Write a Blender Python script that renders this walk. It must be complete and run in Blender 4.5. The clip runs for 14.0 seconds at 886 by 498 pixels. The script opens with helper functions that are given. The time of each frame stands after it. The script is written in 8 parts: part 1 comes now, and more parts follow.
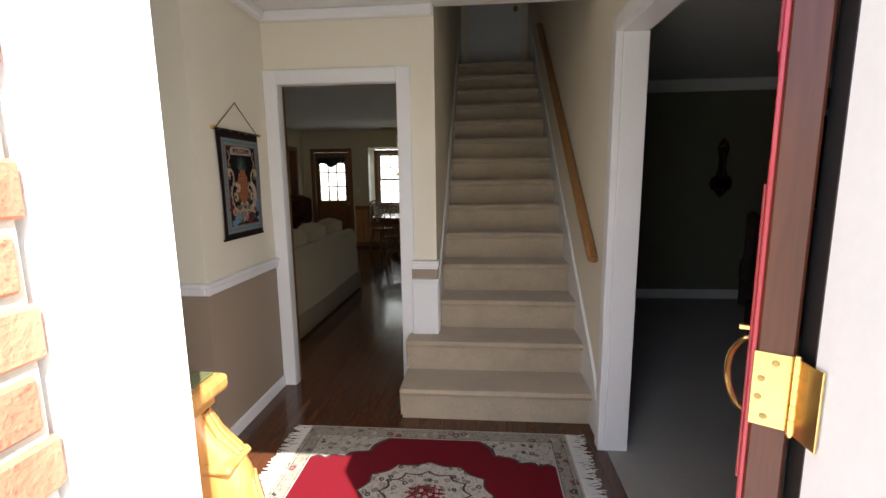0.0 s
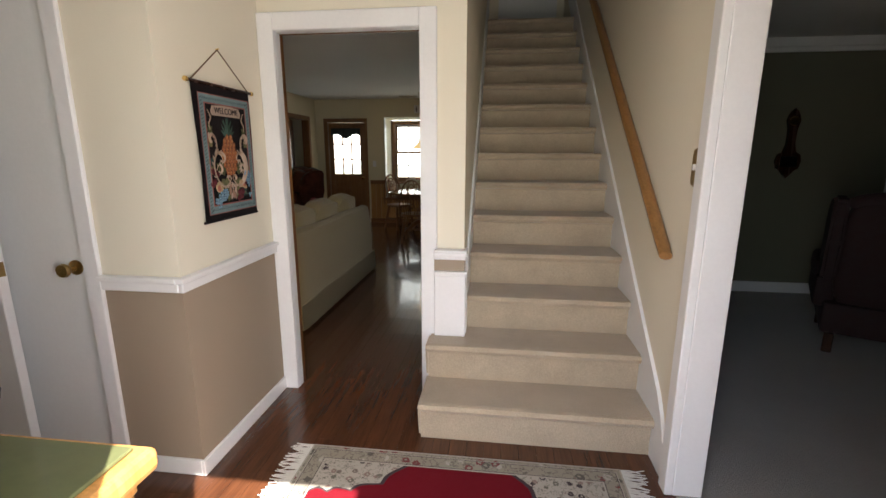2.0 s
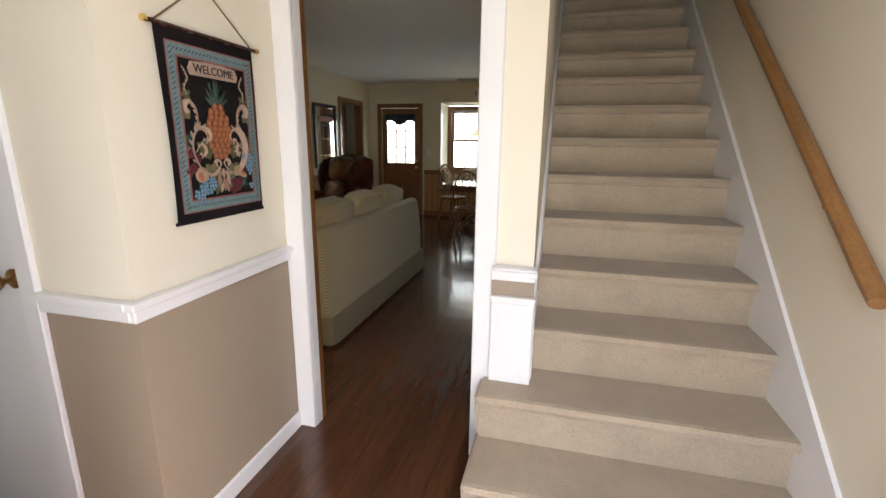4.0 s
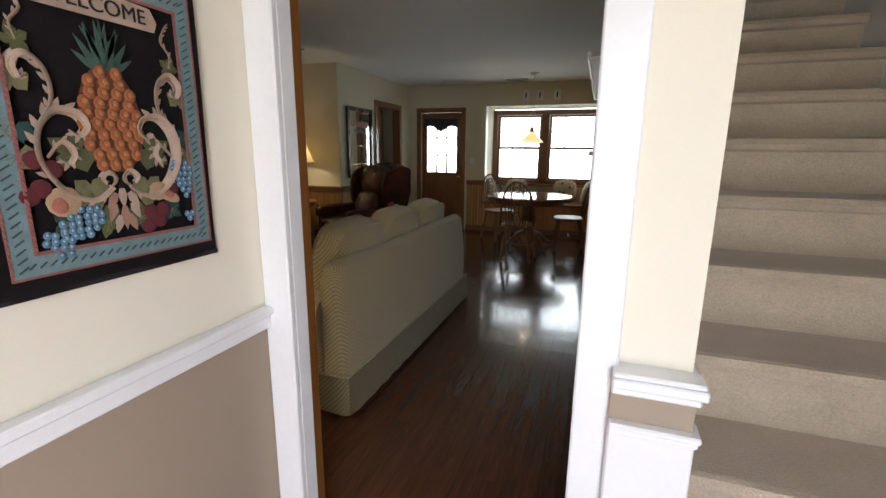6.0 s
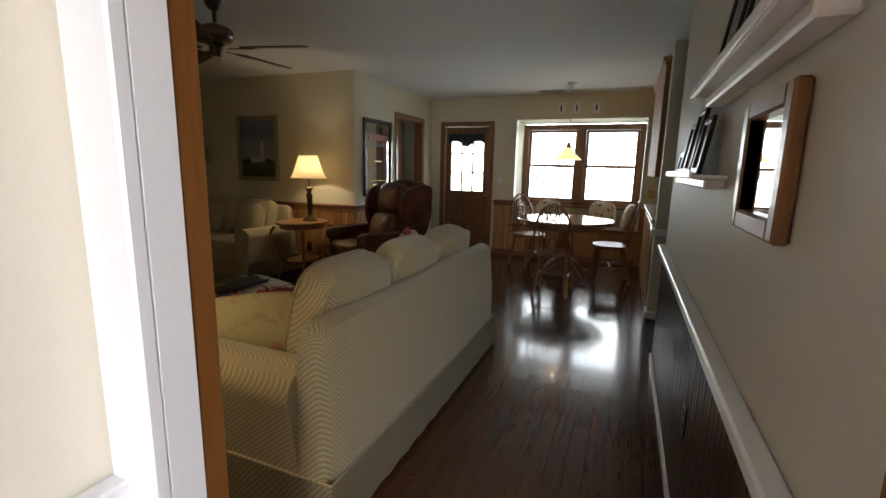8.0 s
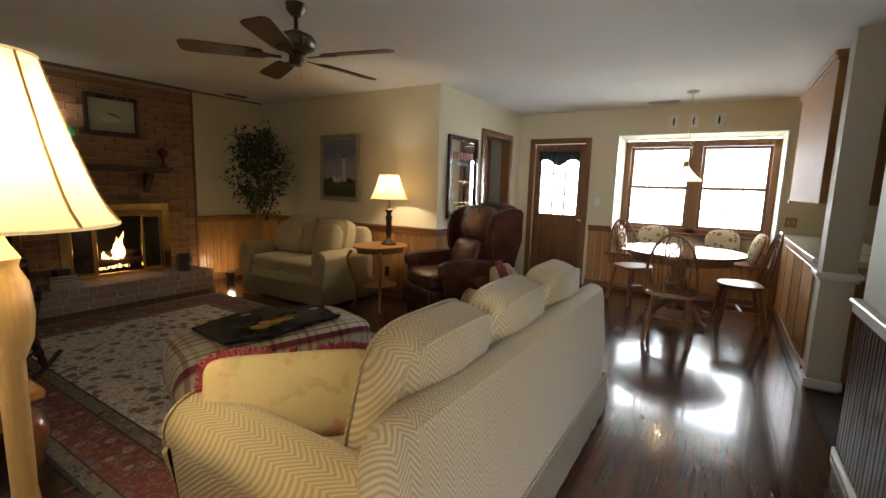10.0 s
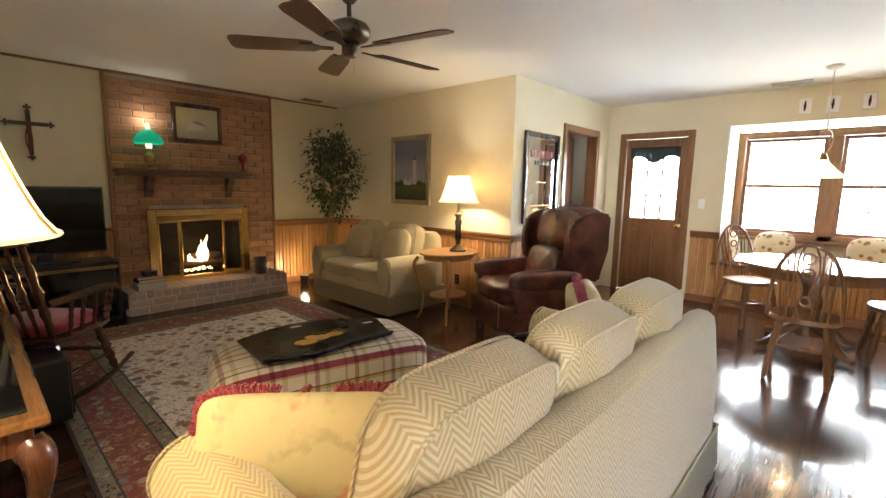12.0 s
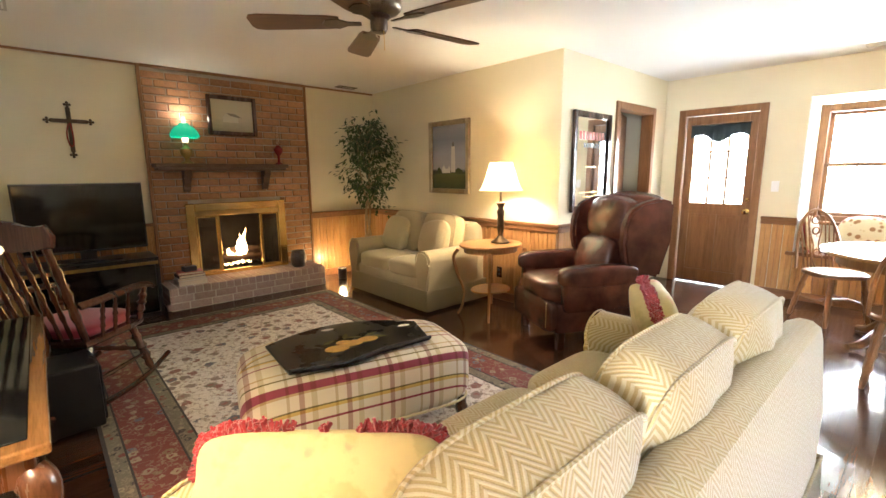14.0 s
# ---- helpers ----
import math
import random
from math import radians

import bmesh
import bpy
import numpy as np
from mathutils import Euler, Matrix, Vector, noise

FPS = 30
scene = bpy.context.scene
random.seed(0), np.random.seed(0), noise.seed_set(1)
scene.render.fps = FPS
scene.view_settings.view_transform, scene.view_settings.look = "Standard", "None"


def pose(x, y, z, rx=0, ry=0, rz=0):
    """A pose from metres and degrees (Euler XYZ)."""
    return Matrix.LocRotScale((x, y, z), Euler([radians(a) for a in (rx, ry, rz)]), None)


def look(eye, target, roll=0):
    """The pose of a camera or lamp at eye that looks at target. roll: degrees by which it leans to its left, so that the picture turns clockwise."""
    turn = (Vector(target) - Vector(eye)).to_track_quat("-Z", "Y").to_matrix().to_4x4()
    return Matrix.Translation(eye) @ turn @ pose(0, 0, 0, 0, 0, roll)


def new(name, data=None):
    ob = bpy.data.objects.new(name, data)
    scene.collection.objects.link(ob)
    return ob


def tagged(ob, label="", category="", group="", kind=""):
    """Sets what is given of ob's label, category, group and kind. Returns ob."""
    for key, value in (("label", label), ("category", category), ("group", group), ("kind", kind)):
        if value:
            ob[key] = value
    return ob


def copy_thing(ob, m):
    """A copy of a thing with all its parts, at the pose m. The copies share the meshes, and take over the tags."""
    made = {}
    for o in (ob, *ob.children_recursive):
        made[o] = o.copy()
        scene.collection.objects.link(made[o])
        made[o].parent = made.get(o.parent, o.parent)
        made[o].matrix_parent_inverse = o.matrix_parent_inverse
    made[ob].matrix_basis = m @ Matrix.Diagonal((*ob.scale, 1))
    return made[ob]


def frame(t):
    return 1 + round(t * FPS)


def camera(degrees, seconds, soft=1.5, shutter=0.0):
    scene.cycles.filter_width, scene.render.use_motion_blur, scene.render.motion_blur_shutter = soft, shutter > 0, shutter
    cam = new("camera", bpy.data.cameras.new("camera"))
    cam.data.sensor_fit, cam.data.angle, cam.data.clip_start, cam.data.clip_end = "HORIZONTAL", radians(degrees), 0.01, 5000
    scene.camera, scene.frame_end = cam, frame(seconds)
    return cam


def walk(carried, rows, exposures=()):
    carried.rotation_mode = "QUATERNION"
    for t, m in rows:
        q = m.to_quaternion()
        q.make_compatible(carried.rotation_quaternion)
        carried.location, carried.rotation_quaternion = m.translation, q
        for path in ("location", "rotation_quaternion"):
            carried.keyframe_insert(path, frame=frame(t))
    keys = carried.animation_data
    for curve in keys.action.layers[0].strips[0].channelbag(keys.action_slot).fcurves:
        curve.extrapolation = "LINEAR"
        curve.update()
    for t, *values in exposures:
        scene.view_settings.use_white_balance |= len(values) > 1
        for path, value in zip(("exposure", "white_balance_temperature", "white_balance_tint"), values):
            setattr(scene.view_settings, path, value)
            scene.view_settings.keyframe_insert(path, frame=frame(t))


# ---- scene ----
cam = camera(89.8, 14.0)
PATH = [
    (0, (0.445, 0.2, 1.412), (0.273, 2.168, 1.101), -0.7),
    (0.5, (0.419, 0.281, 1.407), (0.242, 2.245, 1.07), -0.6),
    (1, (0.356, 0.41, 1.399), (0.177, 2.369, 1.038), -0.3),
    (1.5, (0.329, 0.553, 1.395), (0.128, 2.503, 1.0), -0.0),
    (2, (0.329, 0.687, 1.396), (0.09, 2.627, 0.976), 0.1),
    (2.5, (0.316, 0.805, 1.396), (0.022, 2.733, 0.95), 0.2),
    (3, (0.288, 0.973, 1.38), (-0.063, 2.886, 0.917), 0.2),
    (3.2, (0.281, 1.045, 1.374), (-0.098, 2.953, 0.909), 0.3),
    (5.5, (0.011, 1.863, 1.34), (-0.595, 3.717, 0.895), 0.8),
    (6, (-0.062, 2.061, 1.336), (-0.704, 3.907, 0.909), 0.6),
    (6.5, (-0.125, 2.227, 1.33), (-0.799, 4.065, 0.924), 0.4),
    (7, (-0.206, 2.392, 1.335), (-0.892, 4.228, 0.939), 0.9),
    (9.3, (-0.522, 2.991, 1.34), (-1.431, 4.748, 1.04), 1.5),
    (9.5, (-0.586, 3.035, 1.354), (-1.531, 4.772, 1.058), 1.6),
    (10, (-0.655, 3.129, 1.348), (-1.703, 4.809, 1.067), 1.7),
    (10.5, (-0.707, 3.219, 1.347), (-1.845, 4.841, 1.075), 1.6),
    (11, (-0.729, 3.347, 1.353), (-1.945, 4.911, 1.083), 1.5),
    (11.5, (-0.758, 3.443, 1.352), (-2.04, 4.953, 1.079), 1.2),
    (12, (-0.789, 3.515, 1.341), (-2.132, 4.971, 1.064), 1.0),
    (12.5, (-0.846, 3.576, 1.348), (-2.231, 4.989, 1.058), 0.7),
    (13, (-0.906, 3.636, 1.35), (-2.324, 5.013, 1.045), 0.3),
    (13.5, (-0.958, 3.683, 1.351), (-2.4, 5.031, 1.029), -0.0),
    (14, (-0.985, 3.706, 1.355), (-2.448, 5.029, 1.018), -0.4),
]
EXPOSURES = [(0.0, 1.75, 6400, 11), (1.5, 2.1, 6550, 11), (3.0, 2.9, 6500, 11), (5.5, 2.85, 5950, 11), (7.2, 3.0, 5900, 11), (9.3, 3.75, 6050, 14), (10.0, 4.25, 6050, 14), (11.0, 4.95, 6050, 14), (12.0, 5.45, 6000, 14), (13.0, 5.8, 5950, 14), (14.0, 6.2, 5950, 14)]
walk(cam, [(t, look(eye, target, roll)) for t, eye, target, roll in PATH], EXPOSURES)

# ---- world, sun, window light ----
SUN_TO = Vector((-0.667, 1.0, -1.257)).normalized()
world = bpy.data.worlds.new("sky")
scene.world = world
world.use_nodes = True
wt = world.node_tree
sky = wt.nodes.new("ShaderNodeTexSky")
sky.sky_type, sky.sun_disc = "NISHITA", False
sky.sun_elevation = math.asin(-SUN_TO.z)
sky.sun_rotation = math.atan2(-SUN_TO.x, -SUN_TO.y)
sky.air_density, sky.dust_density = 1.0, 2.0
wt.links.new(sky.outputs[0], wt.nodes["Background"].inputs[0])
wt.nodes["Background"].inputs[1].default_value = 0.15
sun = new("sun", bpy.data.lights.new("sun", "SUN"))
sun.data.energy, sun.data.angle, sun.data.color = 5.0, radians(0.53), (1.0, 0.95, 0.87)
sun.matrix_world = look((0, 0, 12), Vector((0, 0, 12)) + SUN_TO)


def area(name, loc, target, sx, sy, power, colour):
    l = new(name, bpy.data.lights.new(name, "AREA"))
    l.data.shape, l.data.size, l.data.size_y, l.data.energy, l.data.color = "RECTANGLE", sx, sy, power, colour
    l.matrix_world = look(loc, target)
    return l


def bulb(name, loc, power, colour, radius=0.04):
    l = new(name, bpy.data.lights.new(name, "POINT"))
    l.data.energy, l.data.color, l.data.shadow_soft_size = power, colour, radius
    l.location = loc
    return l


area("bay_daylight", (-1.02, 10.24, 1.42), (-1.02, 5, 1.0), 1.65, 1.2, 1.5, (0.84, 0.95, 1.0))
area("back_door_daylight", (-2.74, 9.70, 1.44), (-2.74, 5, 1.0), 0.55, 0.85, 0.4, (0.86, 0.95, 1.0))
area("front_door_daylight", (0.43, 0.91, 1.1), (-1.25, 2.8, 0.85), 0.8, 1.8, 3.4, (0.96, 0.98, 1.0))

# ---- materials ----


class Nodes:
    """A node material under construction."""

    def __init__(self, name):
        self.m = bpy.data.materials.new(name)
        self.m.use_nodes = True
        self.t = self.m.node_tree
        self.b = self.t.nodes["Principled BSDF"]

    def put(self, where, v):
        if isinstance(v, bpy.types.NodeSocket):
            self.t.links.new(v, where)
        elif v is not None:
            if where.type == "RGBA" and len(v) == 3:
                v = (*v, 1)
            where.default_value = v

    def add(self, kind, ins=(), out=0, operation="", feature=""):
        n = self.t.nodes.new("ShaderNode" + kind)
        if operation:
            n.operation = operation
        if feature:
            n.feature = feature
        for k, v in (ins.items() if isinstance(ins, dict) else enumerate(ins)):
            self.put(n.inputs[k], v)
        return n.outputs[out]

    def coord(self, scale=(1, 1, 1), shift=(0, 0, 0), which="Object", rot=(0, 0, 0)):
        c = self.t.nodes.new("ShaderNodeTexCoord").outputs[which]
        return self.add("Mapping", {"Vector": c, "Scale": scale, "Location": shift, "Rotation": rot})

    def noise(self, vec, scale, detail=3.0, rough=0.55, out=0):
        return self.add("TexNoise", {"Vector": vec, "Scale": scale, "Detail": detail, "Roughness": rough}, out)

    def voronoi(self, vec, scale, out=0, feature="F1"):
        return self.add("TexVoronoi", {"Vector": vec, "Scale": scale}, out, feature=feature)

    def math(self, op, a, b=None, c=None):
        return self.add("Math", [a, b, c], operation=op)

    def ramp(self, fac, stops, hard=False):
        n = self.t.nodes.new("ShaderNodeValToRGB")
        n.color_ramp.interpolation = "CONSTANT" if hard else "LINEAR"
        e = n.color_ramp.elements
        while len(e) < len(stops):
            e.new(0.5)
        for el, (p, c) in zip(e, stops):
            el.position, el.color = p, (*c, 1) if len(c) == 3 else c
        self.put(n.inputs[0], fac)
        return n.outputs[0]

    def mix(self, fac, a, b, mode="MIX"):
        n = self.t.nodes.new("ShaderNodeMix")
        n.data_type, n.blend_type = "RGBA", mode
        self.put(n.inputs[0], fac), self.put(n.inputs[6], a), self.put(n.inputs[7], b)
        return n.outputs[2]

    def xyz(self, vec):
        n = self.t.nodes.new("ShaderNodeSeparateXYZ")
        self.put(n.inputs[0], vec)
        return n.outputs

    def random(self):
        return self.t.nodes.new("ShaderNodeObjectInfo").outputs["Random"]

    def bump(self, height, strength=0.3, distance=0.002):
        self.put(self.b.inputs["Normal"], self.add("Bump", {"Strength": strength, "Distance": distance, "Height": height}))

    def done(self, colour=None, rough=None, metal=None, coat=None, sheen=None, ior=None):
        for key, v in (("Base Color", colour), ("Roughness", rough), ("Metallic", metal), ("Coat Weight", coat), ("Sheen Weight", sheen), ("IOR", ior)):
            if v is not None:
                self.put(self.b.inputs[key], v)
        return self.m


def shade(c, k):
    return tuple(min(1, v * k) for v in c)


def plain(name, c, rough=0.5, metal=0.0, var=0.1, big=2.5, fine=90, relief=0.15, coat=0.0, sheen=0.0, rand=0.0):
    """One colour with blotches and fine grain."""
    n = Nodes(name)
    v = n.coord()
    blot = n.noise(v, big, 4)
    grain = n.noise(v, fine, 2)
    col = n.ramp(blot, [(0.3, shade(c, 1 - var)), (0.7, shade(c, 1 + var))])
    col = n.mix(0.35, col, n.ramp(grain, [(0.35, shade(c, 1 - var)), (0.65, shade(c, 1 + var))]))
    if rand:
        col = n.mix(rand, col, n.ramp(n.random(), [(0, shade(c, 0.55)), (1, shade(c, 1.4))]))
    n.bump(grain, relief, 0.001)
    r = n.ramp(blot, [(0.3, (rough * 0.88,) * 3), (0.7, (min(1, rough * 1.12),) * 3)])
    return n.done(col, r, metal, coat, sheen)


def timber(name, dark, light, rough=0.35, along="y", coat=0.0, rand=0.4, width=14, relief=0.15):
    """Wood with grain along one axis of the object, each piece a little different."""
    n = Nodes(name)
    sc = {"x": (1, width, width), "y": (width, 1, width), "z": (width, width, 1)}[along]
    rnd = n.random()
    off = n.add("CombineXYZ", [n.math("MULTIPLY", rnd, 37.0), n.math("MULTIPLY", rnd, 61.0), n.math("MULTIPLY", rnd, 17.0)])
    v = n.add("VectorMath", [n.coord(sc), off], operation="ADD")
    g = n.noise(v, 1.6, 5, 0.62)
    fine = n.noise(v, 9, 3)
    mid = tuple((a + b) / 2 for a, b in zip(dark, light))
    col = n.ramp(g, [(0.28, dark), (0.5, mid), (0.72, light)])
    col = n.mix(0.3, col, n.ramp(fine, [(0.35, shade(dark, 0.8)), (0.6, light)]))
    col = n.mix(rand, col, n.mix(0.75, n.ramp(rnd, [(0, shade(dark, 0.8)), (1, shade(light, 1.1))]), col))
    n.bump(fine, relief, 0.0008)
    r = n.ramp(g, [(0.2, (rough * 0.85,) * 3), (0.8, (min(1, rough * 1.2),) * 3)])
    return n.done(col, r, 0, coat)


def glow(name, c, strength, base=(0.8, 0.75, 0.6)):
    n = Nodes(name)
    n.b.inputs["Emission Color"].default_value = (*c, 1)
    n.b.inputs["Emission Strength"].default_value = strength
    return n.done(base, 0.8)


def carpet(name, c, var=0.16, big=5.0):
    n = Nodes(name)
    v = n.coord()
    pile = n.noise(v, 160, 2, 0.7)
    tread = n.noise(v, big, 5, 0.65)
    col = n.ramp(tread, [(0.3, shade(c, 1 - var)), (0.68, shade(c, 1 + var))])
    col = n.mix(0.4, col, n.ramp(pile, [(0.3, shade(c, 0.66)), (0.7, shade(c, 1.22))]))
    n.bump(pile, 0.7, 0.006)
    return n.done(col, 0.95, 0, 0, 0.25)


WALL_CREAM = plain("cream_wall_paint", (0.80, 0.745, 0.61), 0.75, var=0.03, big=1.2, fine=240, relief=0.12)
WALL_TAUPE = plain("taupe_wall_paint", (0.34, 0.27, 0.20), 0.7, var=0.04, big=1.2, fine=240, relief=0.12)
WALL_LIVING = plain("warm_beige_wall_paint", (0.73, 0.665, 0.485), 0.75, var=0.03, big=1.2, fine=240, relief=0.12)
WALL_GREY = plain("pale_greige_wall_paint", (0.60, 0.56, 0.47), 0.6, var=0.03, big=1.2, fine=240, relief=0.12)
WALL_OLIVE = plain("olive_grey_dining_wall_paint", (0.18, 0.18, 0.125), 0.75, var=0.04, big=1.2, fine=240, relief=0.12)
CEILING = plain("white_ceiling_paint", (0.80, 0.79, 0.76), 0.9, var=0.025, big=1.0, fine=120, relief=0.35)
TRIM = plain("white_gloss_trim_paint", (0.82, 0.82, 0.82), 0.32, var=0.03, big=3, fine=70, relief=0.05)
DOOR_WHITE = plain("white_door_paint", (0.80, 0.81, 0.80), 0.4, var=0.03, big=2, fine=60, relief=0.08)
DOOR_RED = plain("red_door_paint", (0.42, 0.035, 0.05), 0.22, var=0.12, big=3, fine=60, relief=0.08, coat=0.4)
FLOORWOOD = timber("polished_dark_hardwood", (0.045, 0.016, 0.008), (0.125, 0.046, 0.020), 0.17, "y", 0.25, 0.55, 16, 0.03)
PINE = timber("honey_pine_wainscot", (0.36, 0.165, 0.05), (0.58, 0.32, 0.12), 0.34, "z", 0.1, 0.5, 10)
OAKTRIM = timber("stained_oak_trim", (0.17, 0.075, 0.028), (0.31, 0.15, 0.06), 0.34, "z", 0.1, 0.35, 14)
OAKTRIM_H = timber("stained_oak_trim_level", (0.17, 0.075, 0.028), (0.31, 0.15, 0.06), 0.34, "x", 0.1, 0.35, 14)
DARKPANEL = timber("dark_stained_panelling", (0.035, 0.018, 0.013), (0.085, 0.042, 0.028), 0.40, "z", 0.05, 0.5, 10)
OAK = timber("golden_oak", (0.30, 0.14, 0.045), (0.52, 0.28, 0.10), 0.34, "z", 0.1, 0.4, 12)
OAK_MATTE = timber("satin_oak_cabinet", (0.26, 0.115, 0.035), (0.42, 0.21, 0.07), 0.65, "z", 0.0, 0.4, 12)
JAMBWOOD = timber("orange_stained_jamb", (0.14, 0.05, 0.008), (0.21, 0.082, 0.015), 0.45, "z", 0.0, 0.3, 12)
OAK_H = timber("golden_oak_level", (0.30, 0.14, 0.045), (0.52, 0.28, 0.10), 0.3, "y", 0.15, 0.4, 12)
CHAIRWOOD = timber("medium_oak_chair", (0.15, 0.065, 0.024), (0.30, 0.145, 0.055), 0.3, "z", 0.2, 0.3, 12)
DARKWOOD = timber("dark_walnut", (0.022, 0.010, 0.006), (0.075, 0.030, 0.015), 0.26, "z", 0.3, 0.3, 12)
MAHOGANY = timber("reddish_mahogany", (0.08, 0.028, 0.014), (0.19, 0.07, 0.03), 0.26, "z", 0.3, 0.3, 12)
MANTEL = timber("dark_oak_mantel", (0.05, 0.026, 0.014), (0.12, 0.062, 0.03), 0.4, "y", 0.0, 0.3, 12)
BRASS = plain("polished_brass", (0.86, 0.62, 0.25), 0.2, 1.0, 0.12, 6, 80, 0.05)
OLDBRASS = plain("antique_brass", (0.42, 0.29, 0.12), 0.32, 1.0, 0.25, 14, 90, 0.15)
BRONZE = plain("dark_bronze", (0.10, 0.075, 0.055), 0.35, 1.0, 0.25, 10, 80, 0.1)
IRON = plain("black_iron", (0.018, 0.016, 0.015), 0.5, 0.7, 0.3, 12, 90, 0.2)
SOOT = plain("sooty_firebrick", (0.012, 0.010, 0.009), 0.9, 0, 0.4, 8, 60, 0.5)
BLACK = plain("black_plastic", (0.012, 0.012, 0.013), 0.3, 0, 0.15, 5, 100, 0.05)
SCREEN = plain("dark_glass_screen", (0.006, 0.006, 0.007), 0.08, 0, 0.05, 2, 20, 0.0)
STAIRCARPET = carpet("beige_stair_carpet", (0.46, 0.375, 0.27))
DININGCARPET = carpet("pale_grey_beige_carpet", (0.32, 0.30, 0.27), 0.08, 2.0)
SUBFLOOR = plain("dark_subfloor", (0.02, 0.009, 0.005), 0.8)
MORTAR = plain("pale_mortar", (0.42, 0.37, 0.31), 0.95, 0, 0.15, 8, 140, 0.6)
GROUND = plain("pale_lawn_and_gravel", (0.30, 0.31, 0.22), 0.95, 0, 0.25, 0.4, 12, 0.6)
DARKPANEL.node_tree.nodes["Principled BSDF"].inputs["IOR"].default_value = 1.25
GLASS = Nodes("window_glass")
GLASS.b.inputs["Transmission Weight"].default_value = 1.0
GLASS = GLASS.done((1, 1, 1), 0.0, 0, ior=1.45)


def brick_material(name, stops, rough=0.85):
    n = Nodes(name)
    v = n.coord()
    r = n.random()
    blot = n.noise(v, 22, 4)
    pit = n.noise(v, 110, 3)
    col = n.ramp(r, stops)
    col = n.mix(0.55, col, n.mix(blot, shade(stops[0][1], 0.8), shade(stops[-1][1], 1.15)))
    col = n.mix(n.ramp(pit, [(0.58, (0, 0, 0)), (0.68, (0.6,) * 3)]), col, shade(stops[0][1], 0.5))
    n.bump(n.math("ADD", blot, pit), 0.7, 0.004)
    return n.done(col, rough)


BRICK = brick_material("brown_orange_brick", [(0, (0.16, 0.07, 0.036)), (0.25, (0.31, 0.14, 0.06)), (0.6, (0.42, 0.205, 0.095)), (1, (0.50, 0.275, 0.135))])
HEARTHBRICK = brick_material("greyed_red_hearth_brick", [(0, (0.34, 0.24, 0.225)), (0.5, (0.46, 0.36, 0.335)), (1, (0.54, 0.45, 0.43))])
PORCHBRICK = brick_material("red_orange_porch_brick", [(0, (0.36, 0.12, 0.07)), (0.5, (0.46, 0.19, 0.11)), (1, (0.50, 0.25, 0.15))])

# ---- mesh tools ----


def finish(name, bm, mat, parent=None, label="", smooth=False):
    me = bpy.data.meshes.new(name)
    bmesh.ops.recalc_face_normals(bm, faces=bm.faces)
    if smooth:
        for f in bm.faces:
            f.smooth = True
    bm.to_mesh(me)
    bm.free()
    if mat:
        me.materials.append(mat)
    if smooth:
        me.set_sharp_from_angle(angle=radians(40))
    ob = new(name, me)
    if parent is not None:
        ob.parent = parent
    if label:
        ob["label"] = label
    return ob


def part(name, bm, material, parent, label="", smooth=False):
    return finish(name, bm, material, parent, label, smooth)


def setting(name, bm, material, label="", category="", smooth=False):
    return tagged(finish(name, bm, material, None, label, smooth), category=category, kind="structure")


def thing(name, label, category, at=(0, 0, 0), turn=0, group="", kind=""):
    e = new(name)
    e.empty_display_size = 0.1
    e.location = at
    e.rotation_euler = (0, 0, radians(turn))
    return tagged(e, label, category, group, kind)


def box(bm, x0, x1, y0, y1, z0, z1, bevel=0.0, seg=1, m=None):
    """Adds one block, its edges bevelled."""
    vs = [bm.verts.new((x, y, z)) for x in (x0, x1) for y in (y0, y1) for z in (z0, z1)]
    fs = [bm.faces.new([vs[i] for i in q]) for q in ((0, 1, 3, 2), (4, 6, 7, 5), (0, 4, 5, 1), (2, 3, 7, 6), (0, 2, 6, 4), (1, 5, 7, 3))]
    if bevel > 0:
        r = bmesh.ops.bevel(bm, geom=list({e for f in fs for e in f.edges}), offset=bevel, segments=seg, profile=0.5, affect="EDGES")
        vs = list({v for f in r["faces"] for v in f.verts} | {v for v in vs if v.is_valid})
    if m is not None:
        bmesh.ops.transform(bm, matrix=m, verts=vs)
    return bm


def block(*a, **k):
    return box(bmesh.new(), *a, **k)


def blocks(rows, bevel=0.0):
    bm = bmesh.new()
    for r in rows:
        box(bm, *r, bevel=bevel)
    return bm


def turned(profile, seg=20, bm=None, m=None):
    """A body of revolution about z from (radius, height) pairs."""
    bm = bm or bmesh.new()
    rings = []
    for r, z in profile:
        if r < 1e-5:
            rings.append([bm.verts.new((0, 0, z))])
        else:
            rings.append([bm.verts.new((r * math.cos(2 * math.pi * i / seg), r * math.sin(2 * math.pi * i / seg), z)) for i in range(seg)])
    for a, b in zip(rings, rings[1:]):
        for i in range(seg):
            j = (i + 1) % seg
            if len(a) == 1 and len(b) == 1:
                continue
            if len(a) == 1:
                bm.faces.new((a[0], b[i], b[j]))
            elif len(b) == 1:
                bm.faces.new((a[i], a[j], b[0]))
            else:
                bm.faces.new((a[i], a[j], b[j], b[i]))
    if len(rings[0]) > 1:
        bm.faces.new(rings[0][::-1])
    if len(rings[-1]) > 1:
        bm.faces.new(rings[-1])
    if m is not None:
        bmesh.ops.transform(bm, matrix=m, verts=[v for r in rings for v in r])
    return bm


